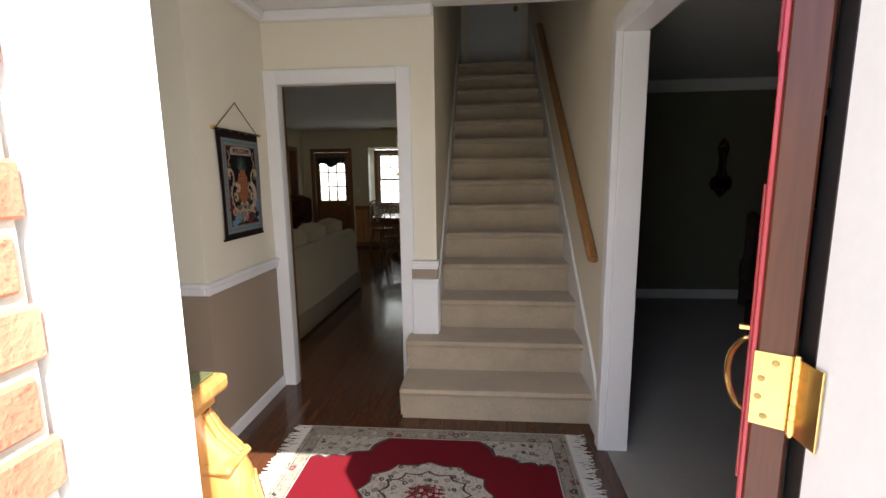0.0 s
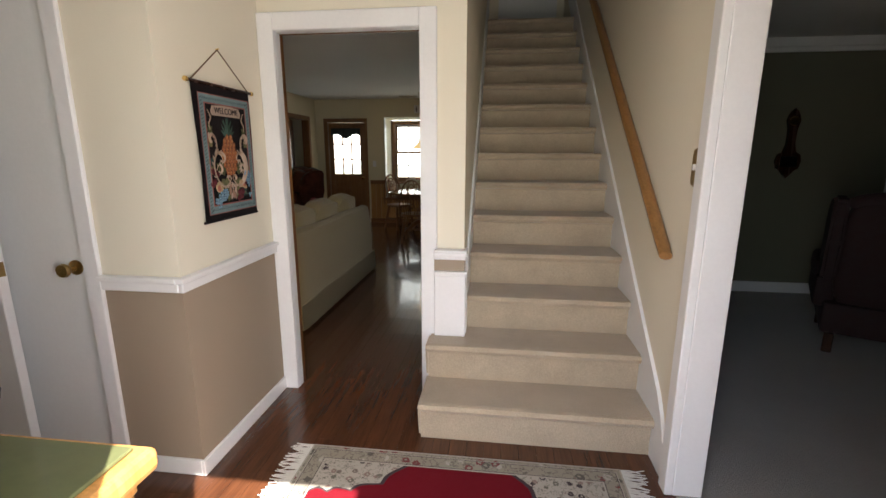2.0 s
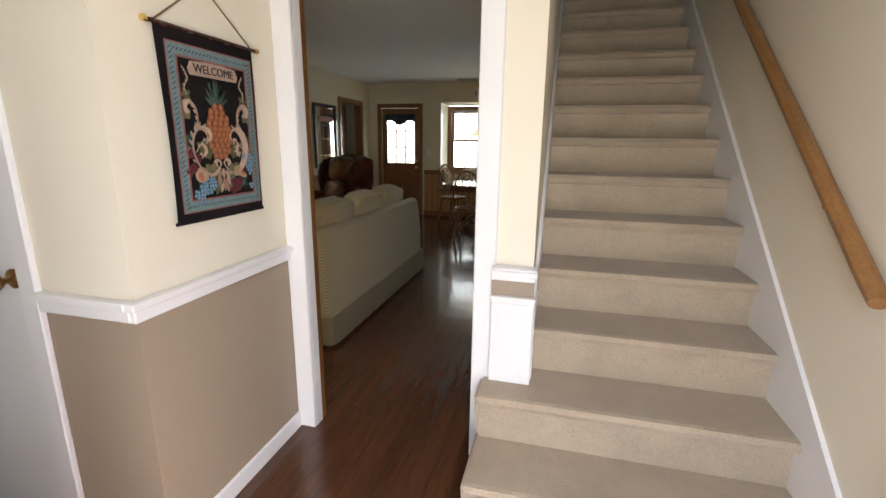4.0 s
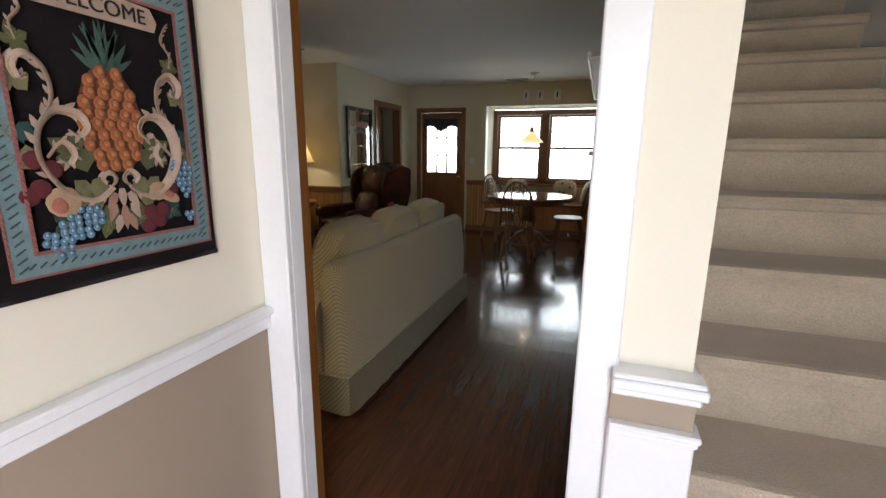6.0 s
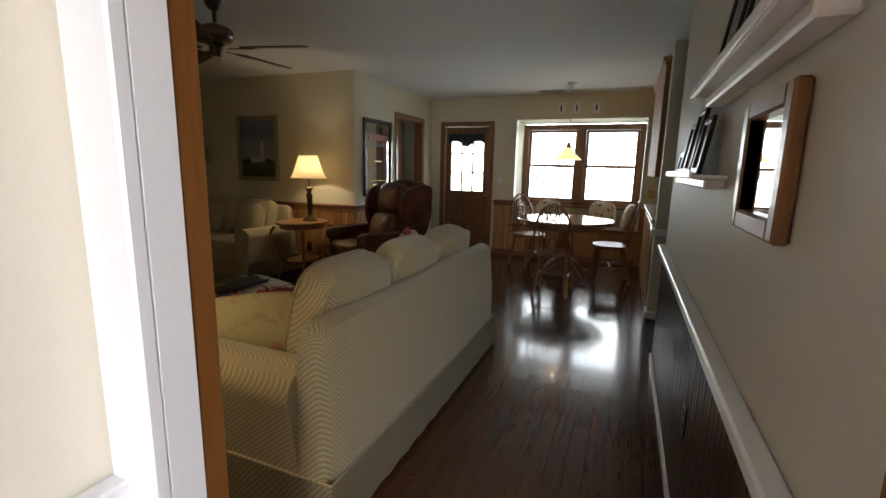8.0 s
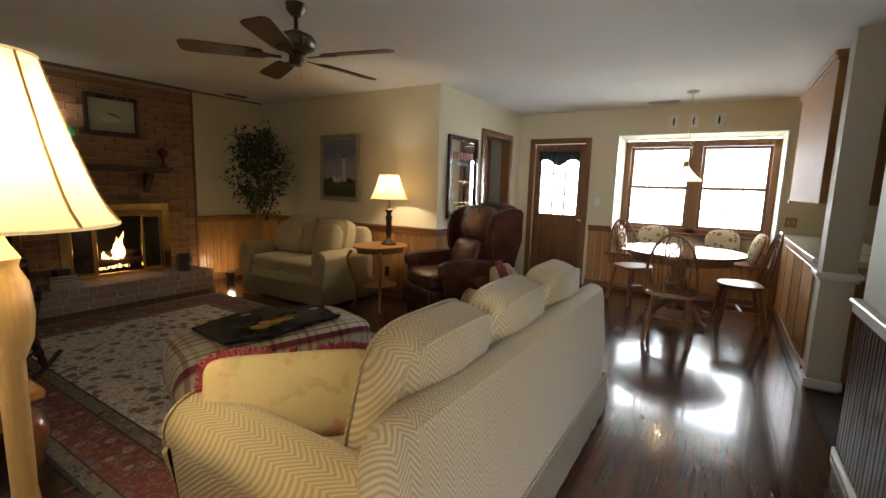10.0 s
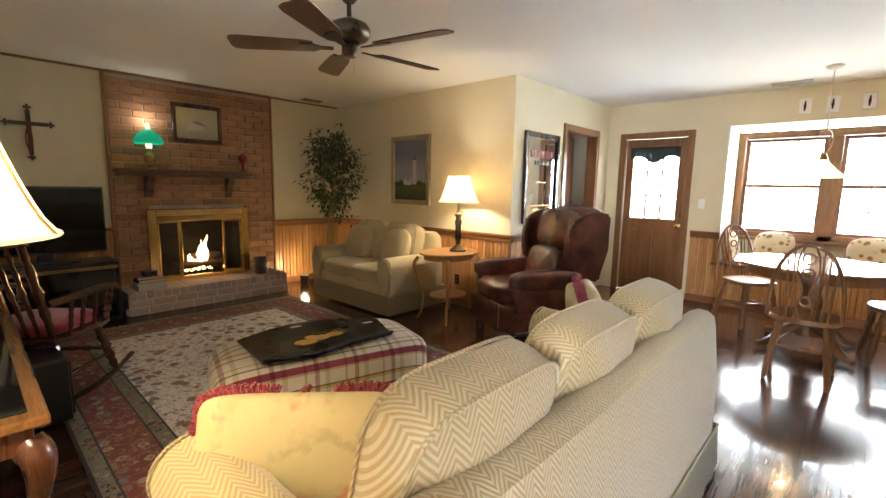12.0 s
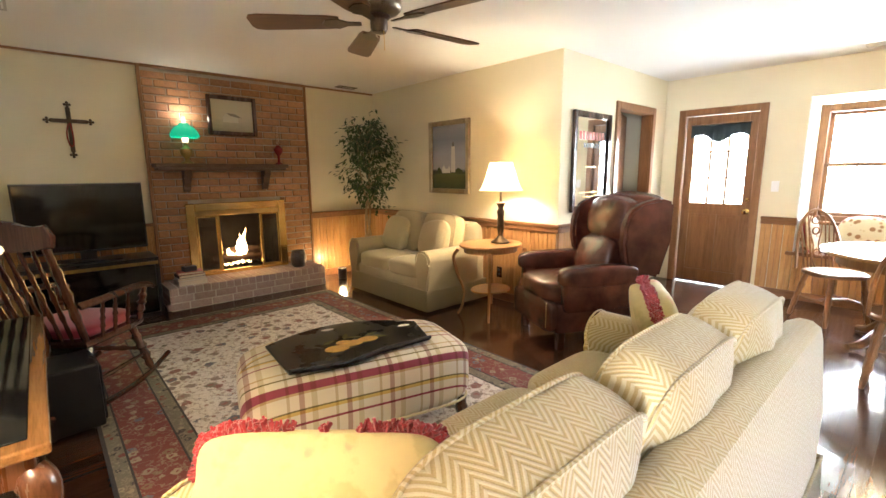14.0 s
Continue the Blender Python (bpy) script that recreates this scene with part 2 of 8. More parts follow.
def tube(points, radii, seg=8, bm=None, flat=1.0):
    """A round rod through points; radii one number or one for each point."""
    bm = bm or bmesh.new()
    pts = [Vector(p) for p in points]
    if not isinstance(radii, (list, tuple)):
        radii = [radii] * len(pts)
    rings = []
    ref = None
    for i, p in enumerate(pts):
        d = (pts[min(i + 1, len(pts) - 1)] - pts[max(i - 1, 0)]).normalized()
        if ref is None:
            ref = d.orthogonal().normalized()
        u = (ref - d * ref.dot(d)).normalized()
        ref = u
        w = d.cross(u)
        rings.append([bm.verts.new(p + radii[i] * (u * math.cos(2 * math.pi * k / seg) + w * flat * math.sin(2 * math.pi * k / seg))) for k in range(seg)])
    for a, b in zip(rings, rings[1:]):
        for i in range(seg):
            j = (i + 1) % seg
            bm.faces.new((a[i], a[j], b[j], b[i]))
    bm.faces.new(rings[0][::-1])
    bm.faces.new(rings[-1])
    return bm


def curve3(points, n=12):
    """Points along a smooth curve through the given ones."""
    p = [Vector(q) for q in points]
    p = [2 * p[0] - p[1]] + p + [2 * p[-1] - p[-2]]
    out = []
    for i in range(1, len(p) - 2):
        for k in range(n):
            t = k / n
            a, b, c, d = p[i - 1:i + 3]
            out.append(0.5 * ((2 * b) + (c - a) * t + (2 * a - 5 * b + 4 * c - d) * t * t + (3 * b - a - 3 * c + d) * t ** 3))
    out.append(p[-2])
    return out


def pillow(sx, sy, sz, power=4.0, n=14, bm=None, m=None, puff=0.0, wobble=0.0, seed=0):
    """A stuffed cushion: a rounded block sx by sy by sz about the origin."""
    bm = bm or bmesh.new()
    start = len(bm.verts)
    r = bmesh.ops.create_cube(bm, size=2.0)
    vs = r["verts"]
    es = list({e for v in vs for e in v.link_edges})
    bmesh.ops.subdivide_edges(bm, edges=es, cuts=n, use_grid_fill=True)
    bm.verts.ensure_lookup_table()
    vs = bm.verts[start:]
    for v in vs:
        c = v.co.copy()
        k = (abs(c.x) ** power + abs(c.y) ** power + abs(c.z) ** power) ** (1 / power)
        c /= k
        if puff:
            c.z *= 1 + puff * (1 - c.x * c.x) * (1 - c.y * c.y)
        if wobble:
            w = noise.noise(Vector((c.x * 1.7 + seed, c.y * 1.7, c.z * 1.7)))
            c *= 1 + wobble * w
        v.co = (c.x * sx / 2, c.y * sy / 2, c.z * sz / 2)
    if m is not None:
        bmesh.ops.transform(bm, matrix=m, verts=vs)
    return bm


def sheet_poly(points, depth, axis="z", at=0.0, bm=None, bevel=0.0):
    """A flat outline drawn out by depth. axis z: points are x, y; y: x, z; x: y, z."""
    bm = bm or bmesh.new()
    f3 = {"z": lambda a, b, d: (a, b, at + d), "y": lambda a, b, d: (a, at + d, b), "x": lambda a, b, d: (at + d, a, b)}[axis]
    lo = [bm.verts.new(f3(a, b, 0)) for a, b in points]
    hi = [bm.verts.new(f3(a, b, depth)) for a, b in points]
    fs = [bm.faces.new(lo[::-1]), bm.faces.new(hi)]
    n = len(points)
    for i in range(n):
        j = (i + 1) % n
        fs.append(bm.faces.new((lo[i], lo[j], hi[j], hi[i])))
    if bevel:
        bmesh.ops.bevel(bm, geom=list({e for e in fs[0].edges} | {e for e in fs[1].edges}), offset=bevel, segments=1, affect="EDGES")
    return bm


def writing(text, size, mat, parent, m, name="lettering", depth=0.0015):
    c = bpy.data.curves.new(name, "FONT")
    c.body, c.size, c.align_x, c.align_y, c.extrude = text, size, "CENTER", "CENTER", depth
    o = bpy.data.objects.new(name, c)
    me = bpy.data.meshes.new_from_object(o)
    bpy.data.objects.remove(o)
    me.materials.append(mat)
    ob = new(name, me)
    ob.parent = parent
    ob.matrix_basis = m
    return ob


# ---- plan, in metres ----
H = 2.44
X_TAP, Y_CLOSET, Y_HALL, X_STAIR = -0.93, 2.27, 3.045, 1.085
X_RIGHT, Y_RIGHT_END = -0.015, 6.10
X_FIRE, Y_PIC, X_NOOK, Y_BACK = -6.43, 7.31, -3.355, 9.58
Y_LIV = 3.12
BAY = (-1.935, -0.11, 10.16)


def wall(name, x0, x1, y0, y1, z0, z1, mat, label):
    return setting(name, block(x0, x1, y0, y1, z0, z1), mat, label, "wall")


# floors under the planks and carpets
setting("floor", blocks([(-6.6, 1.10, 0.85, 10.3, -0.12, -0.018)]), SUBFLOOR, "subfloor under the hardwood", "floor")
setting("floor_dining", block(1.10, 6.2, 0.85, 5.6, -0.12, 0.004), DININGCARPET, "pale grey-beige cut-pile dining room carpet", "carpet floor")
setting("floor_kitchen", block(1.10, 3.2, 5.6, 10.3, -0.12, 0.0), FLOORWOOD, "dark hardwood kitchen floor", "floor")
setting("ground", block(-150, 150, -150, 150, -0.5, -0.16), GROUND, "pale lawn and gravel outside the house", "ground")
setting("porch_floor", block(-2.5, 3.5, -2.0, 0.60, -0.16, -0.03), plain("porch_concrete", (0.42, 0.40, 0.37), 0.9, var=0.15, relief=0.5), "pale concrete front porch floor", "porch")

# ceilings
setting("ceiling_foyer", blocks([(-2.9, 1.2, 0.85, 3.065, H, H + 0.12), (-2.9, 0.035, 3.065, 3.12, H, H + 0.12)]), CEILING, "white foyer ceiling", "ceiling")
setting("ceiling_living", block(-6.6, 0.035, 3.12, 9.7, H, H + 0.12), CEILING, "white living room ceiling with a fine texture", "ceiling")
setting("ceiling_kitchen", blocks([(0.035, 3.2, 6.10, 9.7, H, H + 0.12), (1.195, 3.2, 5.6, 6.10, H, H + 0.12)]), CEILING, "white kitchen ceiling", "ceiling")
setting("ceiling_dining", block(1.2, 6.2, 0.85, 5.6, H, H + 0.12), CEILING, "white dining room ceiling", "ceiling")
setting("ceiling_upstairs", block(-0.2, 1.3, 2.9, 8.2, 4.9, 5.0), CEILING, "upstairs ceiling over the stairwell", "ceiling")

# foyer walls: cream above the chair rail, taupe below
RAIL = 0.86
for nm, x0, x1, y0, y1 in (("wall_tapestry", -1.05, X_TAP, Y_CLOSET, Y_HALL), ("wall_closet", -1.345, -1.05, Y_CLOSET, Y_CLOSET + 0.12)):
    wall(nm + "_upper", x0, x1, y0, y1, RAIL, H, WALL_CREAM, "cream painted foyer wall above the chair rail")
    wall(nm + "_lower", x0, x1, y0, y1, -0.02, RAIL, WALL_TAUPE, "taupe painted foyer wall below the chair rail")
wall("wall_closet_over", -2.25, -1.345, Y_CLOSET, Y_CLOSET + 0.12, 2.06, H, WALL_CREAM, "cream wall over the closet door")
wall("wall_closet_side", -2.9, -2.25, Y_CLOSET, Y_CLOSET + 0.12, -0.02, H, WALL_CREAM, "cream wall beside the closet")
wall("wall_closet_rear", -2.9, -1.05, 3.0, Y_HALL, -0.02, H, WALL_CREAM, "plain wall behind the closet")
wall("wall_foyer_end", -2.9, -2.78, 0.85, Y_CLOSET, -0.02, H, WALL_CREAM, "cream foyer end wall")
# wall with the doorway to the living room
wall("wall_hall_left", -6.6, -0.87, Y_HALL, Y_LIV, -0.02, H, WALL_CREAM, "cream wall left of the living room doorway")
wall("wall_hall_over", -0.87, -0.05, Y_HALL, Y_LIV, 2.04, H, WALL_CREAM, "cream wall over the living room doorway")
wall("wall_hall_right", -0.05, 0.155, Y_HALL, Y_LIV, -0.02, 4.9, WALL_CREAM, "cream wall end between doorway and stairs")
wall("wall_under_stairs", 0.155, 1.195, 5.98, 6.10, -0.02, H, WALL_GREY, "plain kitchen wall under the stairs")
wall("wall_stair_left_above", 0.035, 0.155, 5.98, 8.2, H + 0.12, 4.9, WALL_CREAM, "cream upper wall along the stairs")
wall("wall_stair_right_above", X_STAIR, 1.195, 5.98, 8.2, H + 0.12, 4.9, WALL_CREAM, "cream upper wall along the stairs")
wall("wall_stair_left", 0.035, 0.155, Y_LIV, 5.98, -0.02, 4.9, WALL_CREAM, "cream wall along the stairs")
wall("wall_stair_right", X_STAIR, 1.195, 2.42, 5.98, -0.02, 4.9, WALL_CREAM, "cream wall along the stairs with the handrail")
wall("wall_over_foyer", 0.155, X_STAIR, 2.945, 3.065, 2.56, 4.9, WALL_CREAM, "upstairs wall over the foyer ceiling")
wall("wall_stair_top", 0.155, X_STAIR, 6.9, 7.02, 2.6, 4.9, WALL_CREAM, "upstairs wall at the head of the stairs")
wall("wall_dining_over", X_STAIR, 1.195, 0.98, 2.42, 2.09, H, WALL_CREAM, "cream wall over the dining room opening")
wall("wall_dining_stub", X_STAIR, 1.195, 0.85, 0.98, -0.02, H, WALL_CREAM, "cream wall stub beside the front door")
# front wall with the door opening
wall("wall_front_left", -2.9, -0.05, 0.735, 0.85, -0.16, 2.6, WALL_CREAM, "cream front wall beside the entrance door")
wall("wall_front_right", 0.91, 6.3, 0.735, 0.85, -0.16, 2.6, WALL_CREAM, "front wall on the hinge side of the door")
wall("wall_front_over", -0.05, 0.91, 0.735, 0.85, 2.07, 2.6, WALL_CREAM, "cream wall over the front door")
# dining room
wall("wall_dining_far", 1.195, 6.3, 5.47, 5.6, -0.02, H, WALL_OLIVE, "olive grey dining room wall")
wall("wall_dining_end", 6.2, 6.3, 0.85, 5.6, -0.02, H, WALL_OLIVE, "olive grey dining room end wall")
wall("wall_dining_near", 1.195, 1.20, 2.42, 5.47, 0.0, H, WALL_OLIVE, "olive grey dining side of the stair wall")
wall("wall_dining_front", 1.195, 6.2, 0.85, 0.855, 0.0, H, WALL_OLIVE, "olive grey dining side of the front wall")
setting("crown_molding_dining", blocks([(1.2, 6.2, 5.42, 5.47, 2.36, 2.44), (1.2, 6.2, 5.44, 5.47, 2.32, 2.36)]), TRIM, "white crown molding", "molding")
setting("baseboard_dining", block(1.2, 6.2, 5.455, 5.47, 0.004, 0.11), TRIM, "white baseboard", "baseboard")
# living room
wall("wall_right", X_RIGHT, 0.035, Y_LIV, Y_RIGHT_END, -0.02, H, WALL_GREY, "pale greige wall with photo ledges")
wall("wall_right_end", 0.035, 0.155, Y_RIGHT_END - 0.12, Y_RIGHT_END, -0.02, H, WALL_GREY, "end of the greige wall by the kitchen")
FIRE_LABEL = "warm beige wall beside the brick fireplace"
wall("wall_fireplace", X_FIRE - 0.12, X_FIRE, Y_LIV, 4.90, -0.02, H, WALL_LIVING, FIRE_LABEL)
wall("wall_fireplace_far", X_FIRE - 0.12, X_FIRE, 5.91, Y_PIC + 0.12, -0.02, H, WALL_LIVING, FIRE_LABEL)
wall("wall_fireplace_over", X_FIRE - 0.12, X_FIRE, 4.90, 5.91, 1.03, H, WALL_LIVING, FIRE_LABEL)
wall("wall_pictures", X_FIRE, X_NOOK, Y_PIC, Y_PIC + 0.12, -0.02, H, WALL_LIVING, "warm beige wall behind the loveseat")
wall("wall_nook", X_NOOK - 0.12, X_NOOK, Y_PIC + 0.12, 8.37, -0.02, H, WALL_LIVING, "warm beige wall with the framed mirror")
wall("wall_nook_over", X_NOOK - 0.12, X_NOOK, 8.37, 9.20, 2.03, H, WALL_LIVING, "warm beige wall over the side doorway")
wall("wall_nook_end", X_NOOK - 0.12, X_NOOK, 9.20, 9.70, -0.02, H, WALL_LIVING, "warm beige wall beside the side doorway")
wall("wall_side_end", -4.6, X_NOOK - 0.12, Y_BACK, Y_BACK + 0.12, -0.02, H, WALL_LIVING, "plain end wall of the side hall")
wall("wall_side_hall", -4.6, -4.5, 7.43, 9.7, -0.02, H, WALL_LIVING, "plain wall of the side hall")
wall("wall_back_left", X_NOOK, -3.13, Y_BACK, Y_BACK + 0.12, -0.02, H, WALL_LIVING, "warm beige back wall")
wall("wall_back_over_door", -3.13, -2.34, Y_BACK, Y_BACK + 0.12, 2.02, H, WALL_LIVING, "warm beige wall over the back door")
wall("wall_back_middle", -2.34, BAY[0], Y_BACK, Y_BACK + 0.12, -0.02, H, WALL_LIVING, "warm beige wall between door and bay")
wall("wall_back_over_bay", BAY[0], BAY[1], Y_BACK, Y_BACK + 0.12, 2.085, H, WALL_LIVING, "warm beige wall over the window bay")
wall("wall_back_right", BAY[1], 3.2, Y_BACK, Y_BACK + 0.12, -0.02, H, WALL_LIVING, "warm beige kitchen end of the back wall")
wall("wall_bay_left", BAY[0] - 0.12, BAY[0], Y_BACK + 0.12, BAY[2] + 0.12, -0.16, 2.3, WALL_LIVING, "window bay cheek")
wall("wall_bay_right", BAY[1], BAY[1] + 0.12, Y_BACK + 0.12, BAY[2] + 0.12, -0.16, 2.3, WALL_LIVING, "window bay cheek")
wall("wall_bay_top", BAY[0], BAY[1], Y_BACK + 0.12, BAY[2] + 0.12, 2.085, 2.3, WALL_LIVING, "window bay soffit")
wall("wall_bay_below", BAY[0], BAY[1], BAY[2], BAY[2] + 0.12, -0.16, 0.80, WALL_LIVING, "wall under the bay windows")
wall("wall_kitchen_side", 3.1, 3.2, 5.6, 9.7, -0.02, H, WALL_LIVING, "kitchen end wall")
wall("wall_kitchen_near", 1.195, 3.2, 5.6, 5.7, -0.02, H, WALL_LIVING, "kitchen wall behind the dining room")
wall("pillar", -0.03, 0.155, 7.12, 7.30, -0.02, H, WALL_GREY, "greige wall end by the kitchen counter")

# ---- foyer trim, doors and stairs ----


def frame_trim(name, axis, lo, hi, top, at, mat, label, width=0.085, proud=0.022, base=0.0, side=-1, wide_top=None):
    """Casing on three sides of an opening. axis: the direction in which the opening is wide."""
    rows = []
    a, b = (at - proud, at) if side < 0 else (at, at + proud)
    t = top + (wide_top or width)
    for l0, l1, z0, z1 in ((lo - width, lo, base, t), (hi, hi + width, base, t), (lo, hi, top, t)):
        rows.append((l0, l1, a, b, z0, z1) if axis == "x" else (a, b, l0, l1, z0, z1))
    return setting(name, blocks(rows, 0.004), mat, label, "door casing")


frame_trim("door_casing_foyer", "x", -0.84, -0.08, 2.01, Y_HALL, TRIM, "white casing of the living room doorway", 0.088, 0.024)
setting("door_jamb_foyer", blocks([(-0.87, -0.84, Y_HALL, 3.095, 0, 2.01), (-0.08, -0.05, Y_HALL, 3.095, 0, 2.01), (-0.87, -0.05, Y_HALL, 3.095, 2.01, 2.04)]), TRIM, "white inner jamb of the doorway", "door jamb")
setting("door_jamb_living", blocks([(-0.87, -0.843, 3.095, 3.136, 0, 2.01), (-0.077, -0.05, 3.095, 3.136, 0, 2.01), (-0.87, -0.05, 3.095, 3.136, 2.013, 2.04)]), JAMBWOOD, "orange-brown stained wood jamb of the doorway", "door jamb")
frame_trim("door_casing_living", "x", -0.872, -0.048, 2.042, Y_LIV, JAMBWOOD, "orange-brown stained wood casing on the living room side", 0.06, 0.014, side=1)

# chair rail, baseboards and cornice
setting("chair_rail", blocks([
    (X_TAP, X_TAP + 0.022, Y_CLOSET - 0.022, 3.04, 0.845, 0.905), (X_TAP, X_TAP + 0.036, Y_CLOSET - 0.036, 3.04, 0.885, 0.908),
    (-1.275, X_TAP, Y_CLOSET - 0.022, Y_CLOSET, 0.845, 0.905), (-1.275, X_TAP, Y_CLOSET - 0.036, Y_CLOSET, 0.885, 0.908)], 0.004), TRIM, "white molded chair rail round the foyer corner", "chair rail")
setting("baseboard", blocks([(X_TAP, X_TAP + 0.016, Y_CLOSET - 0.016, 3.04, 0, 0.075), (-1.275, X_TAP, Y_CLOSET - 0.016, Y_CLOSET, 0, 0.075)], 0.003), TRIM, "white foyer baseboard", "baseboard")
setting("cornice", blocks([(-0.93, 0.155, 2.985, 3.045, 2.38, 2.44), (X_TAP, X_TAP + 0.06, Y_CLOSET, 2.985, 2.38, 2.44)], 0.012), TRIM, "white cornice at the foyer ceiling", "molding")
setting("wall_end_base", blocks([(-0.004, 0.166, 2.995, Y_HALL, 0.40, 0.745), (-0.004, 0.170, 2.985, Y_HALL, 0.745, 0.762), (-0.004, 0.174, 2.978, Y_HALL, 0.760, 0.775), (0.156, 0.170, Y_HALL, 3.12, 0.40, 0.745)], 0.004), TRIM, "white base round the wall end beside the stairs", "trim")
setting("wall_end_rail", blocks([(-0.004, 0.168, 2.988, Y_HALL, 0.838, 0.862), (-0.004, 0.176, 2.974, Y_HALL, 0.858, 0.880), (-0.004, 0.172, 2.982, Y_HALL, 0.878, 0.890), (0.156, 0.172, Y_HALL, 3.12, 0.838, 0.885)], 0.004), TRIM, "white molded rail round the wall end", "chair rail")
setting("wall_end_band", block(-0.004, 0.160, 3.002, Y_HALL, 0.775, 0.838), WALL_TAUPE, "taupe band between the two white rails", "trim")

# closet door, shut, and a second door standing open before it
frame_trim("door_casing_closet", "x", -2.25, -1.345, 2.03, Y_CLOSET, TRIM, "white closet door casing", 0.07, 0.02)


def knob(parent, m, mat, label):
    bm = turned([(0.0, 0), (0.032, 0), (0.032, 0.006), (0.012, 0.010), (0.011, 0.035), (0.022, 0.042), (0.029, 0.055), (0.026, 0.068), (0.0, 0.073)], 16, None, m)
    return part("door_knob", bm, mat, parent, label, True)


d = thing("door_1", "white painted closet door, shut, brass knob", "door", (-1.36, Y_CLOSET + 0.04, 0.012))
tagged(d, kind="structure")
part("door_leaf", block(-0.87, 0, -0.02, 0.02, 0, 2.015, 0.003), DOOR_WHITE, d)
knob(d, pose(-0.055, -0.02, 0.915, 90), OLDBRASS, "antique brass knob")
part("latch_plate", block(-0.004, 0.001, -0.024, -0.0, 0.88, 0.95, 0.001), OLDBRASS, d)
d = thing("door_2", "white painted door standing open in front of the closet", "door", (-1.665, 2.22, 0.012), -6)
tagged(d, kind="structure")
part("door_leaf", block(-0.76, 0, -0.036, 0.0, 0, 2.015, 0.003), DOOR_WHITE, d)
knob(d, pose(-0.06, -0.036, 0.915, 90), OLDBRASS, "silvery worn knob")
part("latch_plate", block(-0.002, 0.002, -0.030, -0.006, 0.89, 0.95, 0.0008), OLDBRASS, d)

# stairs: fourteen carpeted steps
RISE, RUN, NOSE0 = 0.2, 0.25, 2.615
stairs = thing("staircase", "straight staircase covered in beige cut-pile carpet", "stairs", (0, 0, 0), kind="structure")
for k in range(14):
    x0 = (-0.035 if k < 2 else 0.158)
    y0 = NOSE0 + k * RUN
    z1 = (k + 1) * RISE
    bm = bmesh.new()
    end = y0 + RUN + 0.075 if k < 13 else 6.9
    prof = [(y0 + 0.035, z1 - RISE), (y0 + 0.030, z1 - 0.05), (y0 + 0.006, z1 - 0.043), (y0 - 0.006, z1 - 0.022), (y0 + 0.004, z1 - 0.004), (y0 + 0.022, z1), (end, z1), (end, z1 - RISE)]
    sheet_poly(prof, (X_STAIR - 0.002 - x0), "x", x0, bm)
    if k < 2:
        bmesh.ops.bevel(bm, geom=[e for e in bm.edges if all(abs(v.co.x - x0) < 1e-4 for v in e.verts)], offset=0.012, segments=2, affect="EDGES")
    part("step", bm, STAIRCARPET, stairs)
setting("stair_skirt_right", sheet_poly([(2.47, 0.0), (2.47, 0.10), (2.56, 0.26), (2.62, 0.335), (6.4, 3.36), (6.4, 3.1), (2.75, 0.0)], 0.016, "x", X_STAIR - 0.016), TRIM, "white skirt board along the stairs", "trim")
setting("stair_skirt_left", sheet_poly([(3.05, 0.43), (3.05, 0.69), (6.4, 3.36), (6.4, 3.05), (3.10, 0.43)], 0.014, "x", 0.155), TRIM, "white skirt board along the stairs", "trim")
rail = thing("handrail", "honey-coloured wooden stair handrail fixed to the wall", "handrail", (1.054, 2.66, 0.965))
bm = tube([(0, 0, 0.0), (0, 0.05, 0.04), (0, 2.6, 2.03)], [0.024, 0.027, 0.027], 10, None, 1.35)
part("rail", bm, timber("honey_handrail", (0.22, 0.10, 0.03), (0.38, 0.19, 0.06), 0.35, "y", 0.1), rail, "", True)
for s in (0.35, 1.35, 2.2):
    part("bracket", tube([(0.0, s, 0.78 * s - 0.03), (0.012, s, 0.78 * s - 0.07), (0.028, s, 0.78 * s - 0.07)], 0.008, 6), BRASS, rail, "", True)
sw = thing("light_switch", "antique brass switch plate with a cream toggle", "light switch", (X_STAIR, 2.525, 1.345))
bm = sheet_poly([(-0.036, -0.05), (-0.030, -0.066), (0, -0.075), (0.030, -0.066), (0.036, -0.05), (0.036, 0.05), (0.030, 0.066), (0, 0.075), (-0.030, 0.066), (-0.036, 0.05)], 0.006, "x", -0.0065)
part("plate", bm, OLDBRASS, sw)
part("toggle", block(-0.018, -0.005, -0.004, 0.004, -0.01, 0.012, 0.001), TRIM, sw, "cream toggle")
# landing door at the head of the stairs
d = thing("door_3", "pale painted door at the head of the stairs", "door", (0.25, 6.87, 2.80), kind="structure")
part("door_leaf", block(0.02, 0.74, -0.01, 0.025, 0, 2.0, 0.003), DOOR_WHITE, d)
knob(d, pose(0.66, -0.01, 0.92, 90), OLDBRASS, "")

# opening to the dining room
frame_trim("door_casing_dining", "y", 0.98, 2.39, 2.06, X_STAIR, TRIM, "white casing of the dining room opening", 0.072, 0.034)
dj = thing("door_jamb_dining", "white jamb of the dining room opening", "door jamb", kind="structure")
for x0, x1, y0, y1, z0, z1 in ((X_STAIR, 1.20, 2.39, 2.42, 0, 2.06), (X_STAIR, 1.20, 0.96, 0.98, 0, 2.06), (X_STAIR, 1.20, 0.96, 2.42, 2.06, 2.09)):
    part("jamb_board", block(x0, x1, y0, y1, z0, z1, 0.003), TRIM, dj)

